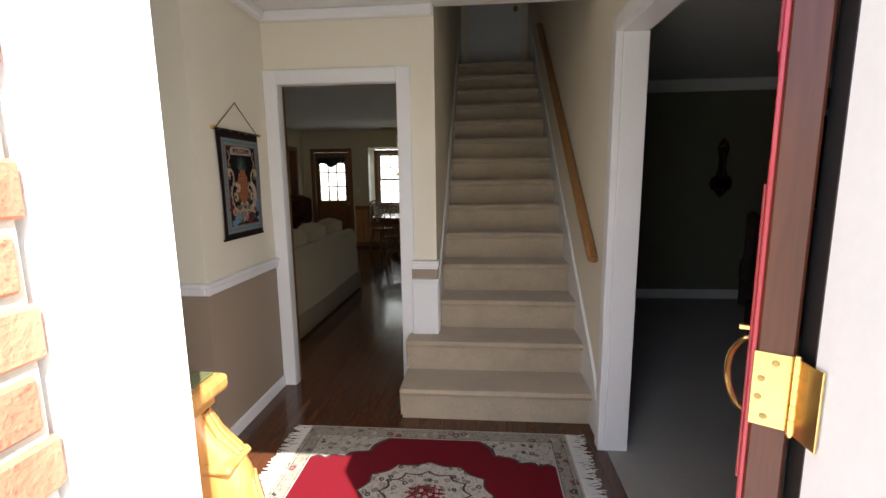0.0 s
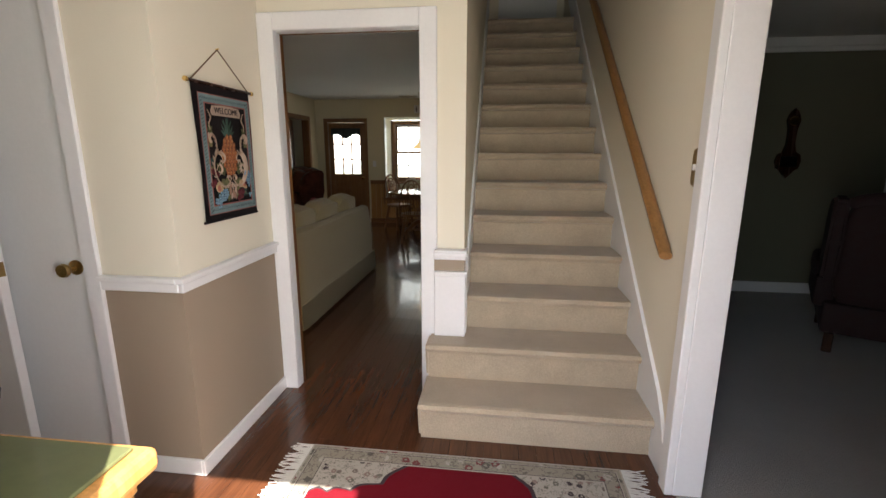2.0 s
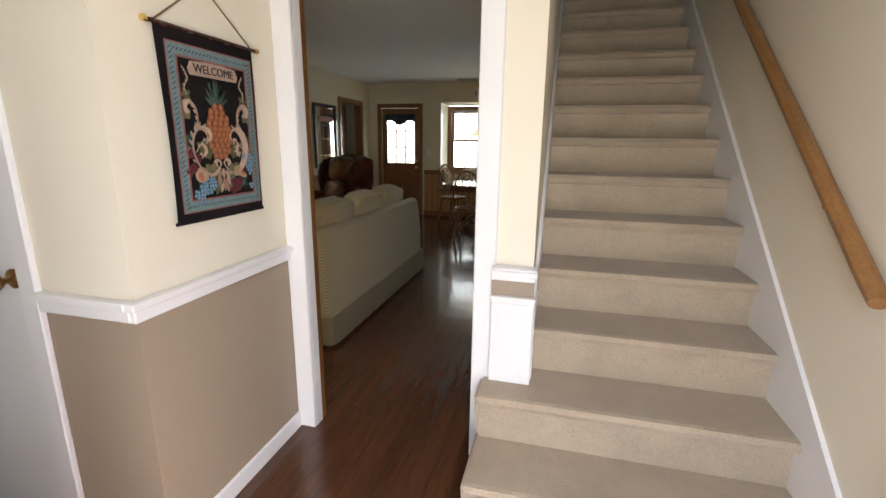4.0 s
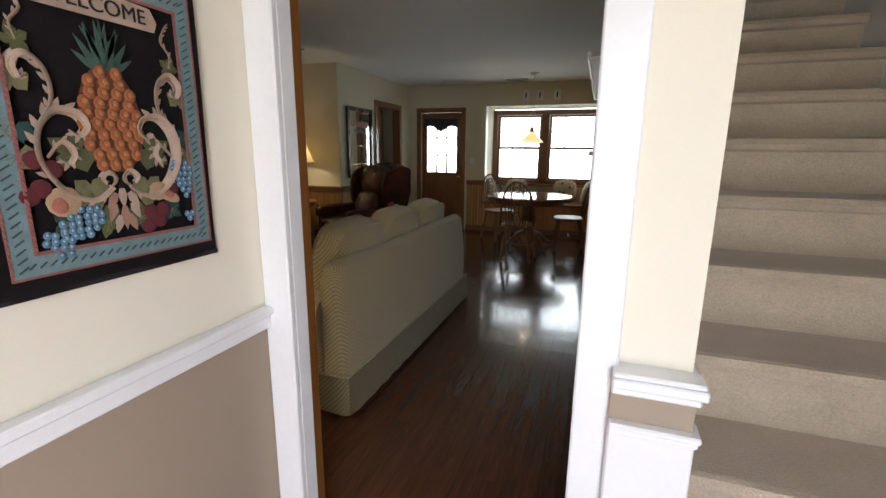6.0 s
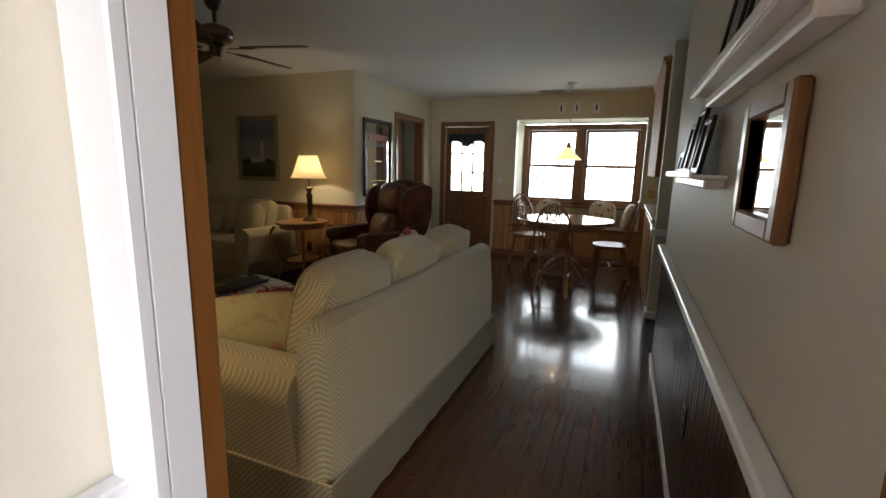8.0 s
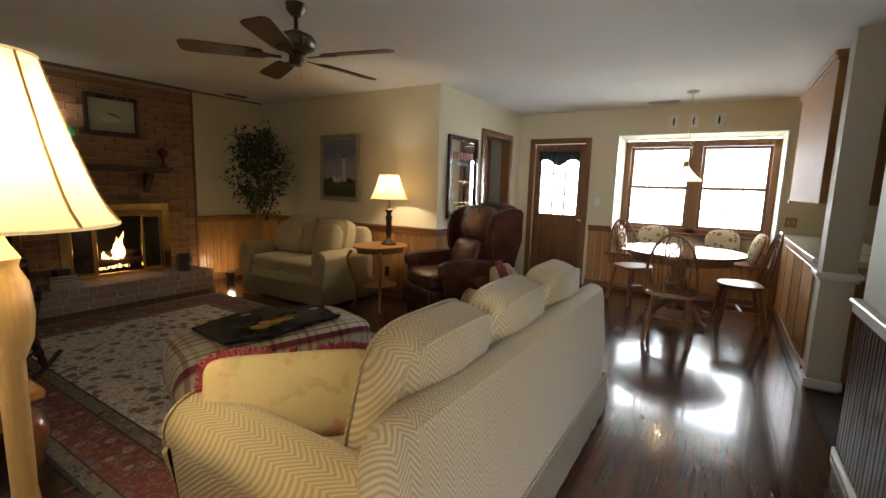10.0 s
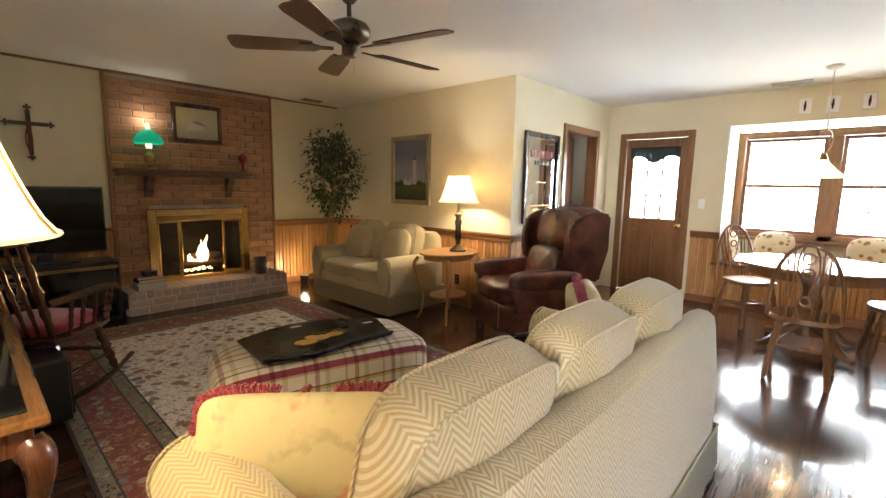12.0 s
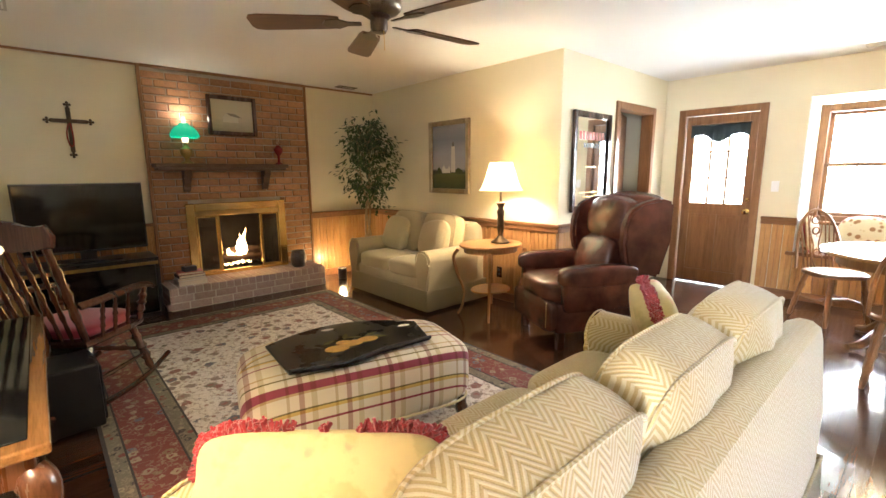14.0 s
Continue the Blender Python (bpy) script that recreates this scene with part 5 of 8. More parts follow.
# plaid ottoman
PLAID = Nodes("plaid_ottoman_cloth")
px, py, pz = PLAID.xyz(PLAID.coord())
across = PLAID.math("FRACT", PLAID.math("ADD", PLAID.math("MULTIPLY", PLAID.math("SUBTRACT", PLAID.math("ABSOLUTE", py), PLAID.math("MULTIPLY", pz, 1.0)), 2.35), 0.62))
CREAM, BURG, OLIV, TANC, GOLD = (0.60, 0.54, 0.42), (0.23, 0.035, 0.06), (0.16, 0.13, 0.045), (0.42, 0.31, 0.16), (0.52, 0.36, 0.10)
long_c = PLAID.ramp(across, [(0, CREAM), (0.10, TANC), (0.13, CREAM), (0.22, OLIV), (0.25, CREAM), (0.36, BURG), (0.48, TANC), (0.51, CREAM), (0.68, OLIV), (0.70, GOLD), (0.74, CREAM), (0.84, BURG), (0.87, CREAM)], True)
cross = PLAID.math("FRACT", PLAID.math("MULTIPLY", PLAID.math("ADD", px, 2.0), 4.6))
cross_c = PLAID.ramp(cross, [(0, (1, 1, 1)), (0.30, (0.72, 0.66, 0.55)), (0.36, (1, 1, 1)), (0.55, (0.60, 0.45, 0.45)), (0.66, (1, 1, 1)), (0.80, (0.78, 0.74, 0.62)), (0.92, (1, 1, 1))], True)
PLAID.bump(PLAID.noise(PLAID.coord(), 380, 2), 0.4, 0.001)
PLAID = PLAID.done(PLAID.mix(1.0, long_c, cross_c, "MULTIPLY"), 0.88, 0, 0, 0.15)
ot = thing("ottoman", "plaid upholstered ottoman in cream, burgundy and olive", "ottoman", (-3.02, 4.90, 0.012), 75)
part("upholstery", pillow(1.20, 0.64, 0.36, 5.5, 16, None, pose(0, 0, 0.255), 0.08, 0.01), PLAID, ot, "", True)
part("welt", tube([(0.585 * math.copysign(abs(math.cos(a)) ** 0.35, math.cos(a)), 0.305 * math.copysign(abs(math.sin(a)) ** 0.35, math.sin(a)), 0.105) for a in [2 * math.pi * k / 60 for k in range(61)]], 0.007, 6), LOVECLOTH, ot, "", True)
for sx in (-0.52, 0.52):
    for sy in (-0.25, 0.25):
        part("leg", turned([(0, 0), (0.022, 0), (0.034, 0.025), (0.036, 0.05), (0.026, 0.075), (0.03, 0.1), (0, 0.1)], 14, None, pose(sx, sy, 0)), DARKWOOD, ot, "bun foot", True)
# black painted tray board lying on it
TRAY = plain("black_lacquer", (0.010, 0.010, 0.010), 0.28, 0, 0.3, 6, 60, 0.05, coat=0.3)
tb = thing("painted_tray", "black lacquered curved board painted with golden fruit", "tray", (-3.00, 4.86, 0.455), 75)
pts = [(-0.36, -0.27)] + [(-0.42 + 0.84 * k / 16, 0.02 + 0.26 * math.sin(math.pi * (0.12 + 0.76 * k / 16))) for k in range(17)] + [(0.38, -0.18), (0.10, -0.22), (-0.1, -0.30)]
part("board", sheet_poly(pts, 0.014, "z", 0.012, None, 0.003), TRAY, tb)
part("lip", tube([(0.385, -0.18, 0.03), (0.10, -0.22, 0.03), (-0.10, -0.30, 0.03), (-0.36, -0.27, 0.03)], 0.010, 6), TRAY, tb, "", True)
part("underside_feet", blocks([(-0.3, -0.26, -0.2, 0.1, 0, 0.014), (0.26, 0.30, -0.14, 0.12, 0, 0.014)]), TRAY, tb)
OVALM = plain("pale_handle_rim", (0.70, 0.68, 0.62), 0.4)
for x, y in ((-0.08, 0.20), (0.33, 0.07)):
    part("handle_slot", sheet_poly([(x + 0.036 * math.cos(a), y + 0.014 * math.sin(a)) for a in [2 * math.pi * k / 16 for k in range(16)]], 0.002, "z", 0.0262), OVALM, tb, "pale oval hand hole")
FRUIT = plain("gold_fruit_paint", (0.42, 0.23, 0.05), 0.5, 0, 0.35, 30)
for x, y, r in ((-0.10, -0.10, 0.055), (-0.01, -0.06, 0.05), (0.08, -0.04, 0.048), (-0.05, -0.03, 0.035)):
    part("painted_pear", sheet_poly([(x + r * 1.15 * math.cos(a), y + r * 0.8 * math.sin(a)) for a in [2 * math.pi * k / 18 for k in range(18)]], 0.0012 + r * 0.01, "z", 0.0262), FRUIT, tb, "painted golden fruit")
LEAFP = plain("olive_leaf_paint", (0.12, 0.11, 0.03), 0.5)
for x, y, a0 in ((-0.12, 0.0, 0.6), (0.02, 0.02, -0.3), (0.12, 0.03, 0.4), (-0.02, 0.05, 1.2), (0.15, -0.02, -0.6)):
    c, s = math.cos(a0), math.sin(a0)
    part("painted_leaf", sheet_poly([(x + c * u - s * w, y + s * u + c * w) for u, w in ((-0.045, 0), (-0.015, 0.014), (0.02, 0.012), (0.045, 0), (0.02, -0.012), (-0.015, -0.014))], 0.001, "z", 0.0262), LEAFP, tb)

# ---- leather wing recliner, and a dark fabric wing chair in the dining room ----
LEATHER = Nodes("oxblood_leather")
v = LEATHER.coord()
cr_ = LEATHER.voronoi(v, 160)
LEATHER.bump(LEATHER.math("ADD", LEATHER.math("MULTIPLY", LEATHER.noise(v, 16, 4), 1.6), cr_), 0.35, 0.004)
LEATHER = LEATHER.done(LEATHER.ramp(LEATHER.noise(v, 6, 4), [(0.3, (0.045, 0.014, 0.010)), (0.7, (0.115, 0.036, 0.022))]), 0.27, 0, 0.15)
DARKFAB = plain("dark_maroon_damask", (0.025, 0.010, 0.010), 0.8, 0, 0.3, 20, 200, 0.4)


def wing_chair(t, mat, crumple=0.03):
    part("seat_base", block(-0.36, 0.36, -0.40, 0.34, 0.13, 0.36, 0.03, 2), mat, t, "", True)
    part("seat_cushion", pillow(0.56, 0.62, 0.18, 5, 12, None, pose(0, -0.13, 0.42), 0.15, crumple, 1), mat, t, "", True)
    part("front_panel", pillow(0.70, 0.08, 0.24, 6, 8, None, pose(0, -0.41, 0.25)), mat, t, "", True)
    bm = pillow(0.66, 0.20, 0.82, 5, 14, None, pose(0, 0.30, 0.72, -12, 0, 0), 0, crumple * 0.5, 2)
    part("backrest", bm, mat, t, "", True)
    part("head_pillow", pillow(0.54, 0.20, 0.36, 3.2, 12, None, pose(0, 0.20, 0.945, -12), 0, crumple, 3), mat, t, "", True)
    part("lumbar_pillow", pillow(0.48, 0.20, 0.36, 3.2, 14, None, pose(0, 0.10, 0.635, -16), 0, crumple * 2.5, 5), mat, t, "creased leather lumbar cushion" if mat is LEATHER else "", True)
    for s in (-1, 1):
        bm = pillow(0.15, 0.60, 0.17, 3.5, 10, None, pose(s * 0.36, -0.10, 0.56), 0, 0.02, s)
        part("arm", bm, mat, t, "", True)
        part("arm_panel", block(s * 0.36 - 0.06, s * 0.36 + 0.06, -0.36, 0.26, 0.3, 0.53, 0.03, 2), mat, t, "", True)
        side = [(0.36, 0.52), (0.16, 0.56), (0.08, 0.64), (0.055, 0.78), (0.06, 0.92), (0.10, 1.03), (0.19, 1.09), (0.33, 1.12), (0.44, 1.09), (0.42, 0.8)]
        bm = sheet_poly(side, 0.085, "x", s * 0.365 - 0.0425)
        bmesh.ops.bevel(bm, geom=bm.edges[:], offset=0.02, segments=2, affect="EDGES")
        part("wing", bm, mat, t, "", True)
        for k in range(10):
            part("nail", turned([(0, 0.004), (0.005, 0.002), (0.006, 0)], 6, None, pose(s * 0.30 - 0.0, -0.452, 0.18 + 0.02 * k, 90)), OLDBRASS, t)
    part("crown", pillow(0.66, 0.17, 0.13, 3, 10, None, pose(0, 0.375, 1.075), 0.3), mat, t, "", True)
    for x, y in ((-0.31, -0.35), (0.31, -0.35), (-0.30, 0.34), (0.30, 0.34)):
        bm = bmesh.new()
        box(bm, x - 0.028, x + 0.028, y - 0.028, y + 0.028, 0, 0.14, 0.005)
        part("leg", bm, DARKWOOD, t)


rc = thing("recliner", "oxblood leather wing-back recliner with creased cushions", "armchair", (-2.90, 7.06, 0.0), -27)
wing_chair(rc, LEATHER)
rc.scale = (0.97, 1.14, 1.03)
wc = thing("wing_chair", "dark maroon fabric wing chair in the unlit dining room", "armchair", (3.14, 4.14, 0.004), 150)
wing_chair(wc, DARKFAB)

# ---- side tables and lamps ----
SHADE = Nodes("warm_lit_lamp_shade")
SHADE.b.inputs["Emission Color"].default_value = (1.0, 0.66, 0.26, 1)
SHADE.b.inputs["Emission Strength"].default_value = 0.026
SHADE = SHADE.done((0.75, 0.66, 0.48), 0.9)


def bell_shade(t, z0, z1, r0, r1, seg=48, pleats=0.0, mat=None):
    bm = bmesh.new()
    rings = []
    for k in range(13):
        u = k / 12
        r = r0 + (r1 - r0) * (u ** 0.72)
        for inner in (0,):
            rings.append([bm.verts.new(((r + pleats * (i % 2)) * math.cos(2 * math.pi * i / seg), (r + pleats * (i % 2)) * math.sin(2 * math.pi * i / seg), z0 + (z1 - z0) * u)) for i in range(seg)])
    for a, b in zip(rings, rings[1:]):
        for i in range(seg):
            bm.faces.new((a[i], a[(i + 1) % seg], b[(i + 1) % seg], b[i]))
    bmesh.ops.solidify(bm, geom=bm.faces[:], thickness=0.003)
    s = part("shade", bm, mat or SHADE, t, "cream fabric shade, lit", True)
    for r, z in ((r0, z0), (r1, z1)):
        part("shade_trim", tube([(r * 1.005 * math.cos(2 * math.pi * i / 40), r * 1.005 * math.sin(2 * math.pi * i / 40), z) for i in range(41)], 0.004, 6), mat or SHADE, s, "", True)


et = thing("end_table", "oval golden oak end table on slender curved legs", "side table", (-3.79, 6.86, 0))
bm = bmesh.new()
top = [(0.27 * math.cos(2 * math.pi * k / 36), 0.33 * math.sin(2 * math.pi * k / 36)) for k in range(36)]
part("tabletop", sheet_poly(top, 0.022, "z", 0.668, None, 0.005), OAK_H, et)
part("apron", sheet_poly([(0.23 * math.cos(2 * math.pi * k / 28), 0.285 * math.sin(2 * math.pi * k / 28)) for k in range(28)], 0.05, "z", 0.618), OAK, et)
part("shelf", sheet_poly([(0.17 * math.cos(2 * math.pi * k / 28), 0.21 * math.sin(2 * math.pi * k / 28)) for k in range(28)], 0.016, "z", 0.235, None, 0.003), OAK_H, et)
for sx in (-1, 1):
    for sy in (-1, 1):
        leg = curve3([(sx * 0.20, sy * 0.24, 0.64), (sx * 0.23, sy * 0.27, 0.56), (sx * 0.205, sy * 0.245, 0.40), (sx * 0.165, sy * 0.20, 0.24), (sx * 0.17, sy * 0.21, 0.10), (sx * 0.20, sy * 0.245, 0.0)], 5)
        part("leg", tube(leg, [0.018 - 0.008 * i / (len(leg) - 1) for i in range(len(leg))], 8), OAK, et, "", True)
tl = thing("table_lamp", "dark bronze table lamp with a lit cream bell shade", "table lamp", (-3.755, 6.955, 0.691))
lamp_base([(0, 0), (0.085, 0), (0.088, 0.012), (0.07, 0.025), (0.055, 0.035), (0.035, 0.05), (0.022, 0.07), (0.026, 0.10), (0.034, 0.15), (0.030, 0.25), (0.038, 0.30), (0.024, 0.33), (0.034, 0.36), (0.05, 0.38), (0.02, 0.395), (0.012, 0.42), (0.010, 0.52), (0, 0.52)], BRONZE, tl)
bell_shade(tl, 0.50, 0.755, 0.205, 0.105)
part("finial", turned([(0, 0.775), (0.008, 0.765), (0.006, 0.755), (0.0, 0.75)], 10), BRASS, tl, "", True)
bulb("table_lamp_light", (-3.755, 6.955, 1.31), 0.6, (1.0, 0.80, 0.52), 0.035)

fl = thing("floor_lamp", "floor lamp with a turned pale wood column and lit cream shade", "floor lamp", (-2.00, 3.43, 0))
lamp_base([(0, 0), (0.13, 0), (0.135, 0.02), (0.10, 0.04), (0.05, 0.06), (0.03, 0.10), (0.028, 0.45), (0.042, 0.50), (0.03, 0.55), (0.024, 0.60), (0.026, 0.92), (0.045, 0.97), (0.052, 1.03), (0.046, 1.10), (0.03, 1.14), (0.036, 1.16), (0.02, 1.19), (0.012, 1.21), (0.012, 1.30), (0, 1.30)], timber("pale_turned_wood", (0.40, 0.25, 0.09), (0.58, 0.40, 0.17), 0.4, "z"), fl, "column")
bell_shade(fl, 1.235, 1.60, 0.22, 0.095, 48)
for k in range(8):
    a = math.pi / 8 + k * math.pi / 4
    part("shade_rib", tube([((0.222 - 0.126 * (u ** 0.72)) * math.cos(a), (0.222 - 0.126 * (u ** 0.72)) * math.sin(a), 1.237 + 0.361 * u) for u in [i / 10 for i in range(11)]], 0.0035, 5), plain("shade_braid", (0.55, 0.42, 0.22), 0.9), fl)
bulb("floor_lamp_light", (-2.00, 3.43, 1.40), 1.05, (1.0, 0.80, 0.50), 0.04)

ct = thing("console_table", "long carved wood console table with a glass-topped surface", "console table", (-3.43, 3.40, 0))
part("tabletop", block(-0.82, 0.82, -0.25, 0.25, 0.565, 0.60, 0.008, 2), timber("orange_brown_table", (0.16, 0.07, 0.022), (0.34, 0.16, 0.05), 0.2, "x", 0.3), ct)
part("glass_top", block(-0.76, 0.76, -0.20, 0.20, 0.6005, 0.606, 0.002), SCREEN, ct, "smoky reflective glass inset")
part("apron", blocks([(-0.76, 0.76, 0.19, 0.21, 0.47, 0.565), (-0.76, 0.76, -0.21, -0.19, 0.47, 0.565), (-0.78, -0.76, -0.21, 0.21, 0.47, 0.565), (0.76, 0.78, -0.21, 0.21, 0.47, 0.565)], 0.004), MAHOGANY, ct)
for sx in (-1, 1):
    for sy in (-1, 1):
        leg = curve3([(sx * 0.74, sy * 0.19, 0.50), (sx * 0.77, sy * 0.215, 0.42), (sx * 0.75, sy * 0.20, 0.27), (sx * 0.715, sy * 0.17, 0.12), (sx * 0.74, sy * 0.19, 0.03), (sx * 0.765, sy * 0.21, 0.0)], 5)
        part("leg", tube(leg, [0.045, 0.05, 0.052, 0.052, 0.05, 0.046, 0.042, 0.038, 0.034, 0.030, 0.027, 0.025, 0.024, 0.023, 0.022, 0.022, 0.022, 0.023, 0.025, 0.027, 0.029, 0.030, 0.031, 0.031, 0.030, 0.028], 10), MAHOGANY, ct, "carved cabriole leg", True)
sb = thing("subwoofer", "black box loudspeaker standing on the floor", "loudspeaker", (-4.02, 3.72, 0), 4)
part("cabinet", block(-0.15, 0.15, -0.15, 0.11, 0.015, 0.37, 0.01, 2), BLACK, sb)
part("grille", block(-0.135, 0.135, 0.11, 0.122, 0.04, 0.35, 0.006), plain("grille_cloth", (0.02, 0.02, 0.022), 0.95, 0, 0.2, 30, 500, 0.8), sb)
part("foot", blocks([(-0.13, -0.10, -0.13, -0.10, 0, 0.015), (0.10, 0.13, -0.13, -0.10, 0, 0.015), (-0.13, -0.10, 0.06, 0.09, 0, 0.015), (0.10, 0.13, 0.06, 0.09, 0, 0.015)]), BLACK, sb)

# ---- rocking chair ----
rk = thing("rocking_chair", "dark turned-wood rocking chair with a red seat cushion", "rocking chair", (-4.42, 3.78, 0.012), 228)
RW = timber("dark_cherry_rocker", (0.030, 0.011, 0.008), (0.095, 0.034, 0.020), 0.22, "z", 0.35)
part("seat", sheet_poly([(-0.24, 0.22), (-0.27, -0.10), (-0.25, -0.25), (0.25, -0.25), (0.27, -0.10), (0.24, 0.22)], 0.04, "z", 0.375, None, 0.012), RW, rk)
part("seat_cushion", pillow(0.46, 0.44, 0.085, 4, 12, None, pose(0, -0.02, 0.452), 0.1, 0.04, 2), plain("cranberry_cushion_cloth", (0.25, 0.02, 0.035), 0.85, 0, 0.15, 8, 260, 0.4, sheen=0.3), rk, "tufted cranberry red cushion", True)
part("cushion_button", blocks([(-0.01, 0.01, -0.02, 0.0, 0.488, 0.50)]), FRINGE, rk)


def spindle(a, b, r, beads, mat, parent, name="spindle"):
    a, b = Vector(a), Vector(b)
    n_ = 14
    rad = [r * (1 + beads * math.sin(i / n_ * math.pi * 5) ** 2 * math.sin(math.pi * i / n_)) * (0.75 if i in (0, n_) else 1) for i in range(n_ + 1)]
    return part(name, tube([a.lerp(b, i / n_) for i in range(n_ + 1)], rad, 8), mat, parent, "", True)


for s in (-1, 1):
    spindle((s * 0.22, 0.19, 0.40), (s * 0.25, 0.40, 1.02), 0.017, 0.7, RW, rk, "back_post")
    run = curve3([(s * 0.25, -0.46, 0.075), (s * 0.25, -0.25, 0.025), (s * 0.25, 0.0, 0.012), (s * 0.25, 0.30, 0.045), (s * 0.25, 0.62, 0.16)], 6)
    part("runner", tube(run, 0.017, 8, None, 1.4), RW, rk, "", True)
    spindle((s * 0.20, -0.19, 0.39), (s * 0.25, -0.27, 0.045), 0.019, 0.9, RW, rk, "leg")
    spindle((s * 0.19, 0.15, 0.39), (s * 0.25, 0.24, 0.05), 0.019, 0.9, RW, rk, "leg")
    spindle((s * 0.245, -0.24, 0.17), (s * 0.24, 0.21, 0.17), 0.010, 0.6, RW, rk, "stretcher")
    arm = curve3([(s * 0.245, 0.24, 0.63), (s * 0.29, 0.08, 0.645), (s * 0.30, -0.12, 0.65), (s * 0.29, -0.26, 0.635), (s * 0.285, -0.32, 0.61)], 5)
    part("arm", tube(arm, 0.024, 8, None, 0.55), RW, rk, "", True)
    spindle((s * 0.25, -0.21, 0.41), (s * 0.285, -0.24, 0.635), 0.015, 1.0, RW, rk, "arm_post")
    for yy in (-0.10, 0.01, 0.11):
        spindle((s * 0.25, yy, 0.41), (s * 0.285, yy + 0.01, 0.64), 0.009, 0.7, RW, rk, "arm_spindle")
for xx in (-0.15, -0.09, -0.03, 0.03, 0.09, 0.15):
    spindle((xx, 0.20, 0.41), (xx * 1.15, 0.39, 0.99), 0.009, 0.8, RW, rk)
spindle((-0.24, -0.235, 0.20), (0.24, -0.235, 0.20), 0.011, 0.8, RW, rk, "stretcher")
crest = [(-0.30, 0.0), (-0.31, 0.06), (-0.27, 0.12), (-0.20, 0.10), (-0.12, 0.13), (0, 0.15), (0.12, 0.13), (0.20, 0.10), (0.27, 0.12), (0.31, 0.06), (0.30, 0.0), (0.15, -0.02), (-0.15, -0.02)]
bm = sheet_poly(crest, 0.028, "y", 0.385, None, 0.007)
bmesh.ops.translate(bm, verts=bm.verts, vec=(0, 0.0, 0.985))
part("crest_rail", bm, RW, rk, "", True)

# ---- dining nook ----
dt = thing("dining_table", "round oak pedestal dining table with a glossy top", "dining table", (-0.99, 8.42, 0))
part("tabletop", turned([(0, 0.715), (0.55, 0.715), (0.585, 0.722), (0.595, 0.735), (0.585, 0.75), (0, 0.75)], 48), timber("glossy_oak_top", (0.26, 0.13, 0.05), (0.44, 0.25, 0.10), 0.16, "x", 0.4), dt, "", True)
part("apron", turned([(0.46, 0.64), (0.48, 0.64), (0.48, 0.715), (0.46, 0.715)], 40), CHAIRWOOD, dt, "", True)
part("pedestal", turned([(0, 0.12), (0.09, 0.12), (0.10, 0.18), (0.07, 0.24), (0.095, 0.32), (0.10, 0.40), (0.06, 0.50), (0.075, 0.58), (0.10, 0.64), (0, 0.64)], 20), CHAIRWOOD, dt, "", True)
for k in range(4):
    a = math.pi / 4 + k * math.pi / 2
    p = curve3([(0.05 * math.cos(a), 0.05 * math.sin(a), 0.22), (0.20 * math.cos(a), 0.20 * math.sin(a), 0.17), (0.34 * math.cos(a), 0.34 * math.sin(a), 0.06), (0.44 * math.cos(a), 0.44 * math.sin(a), 0.035)], 5)
    part("pedestal_foot", tube(p, [0.045 - 0.0012 * i for i in range(len(p))], 8), CHAIRWOOD, dt, "", True)


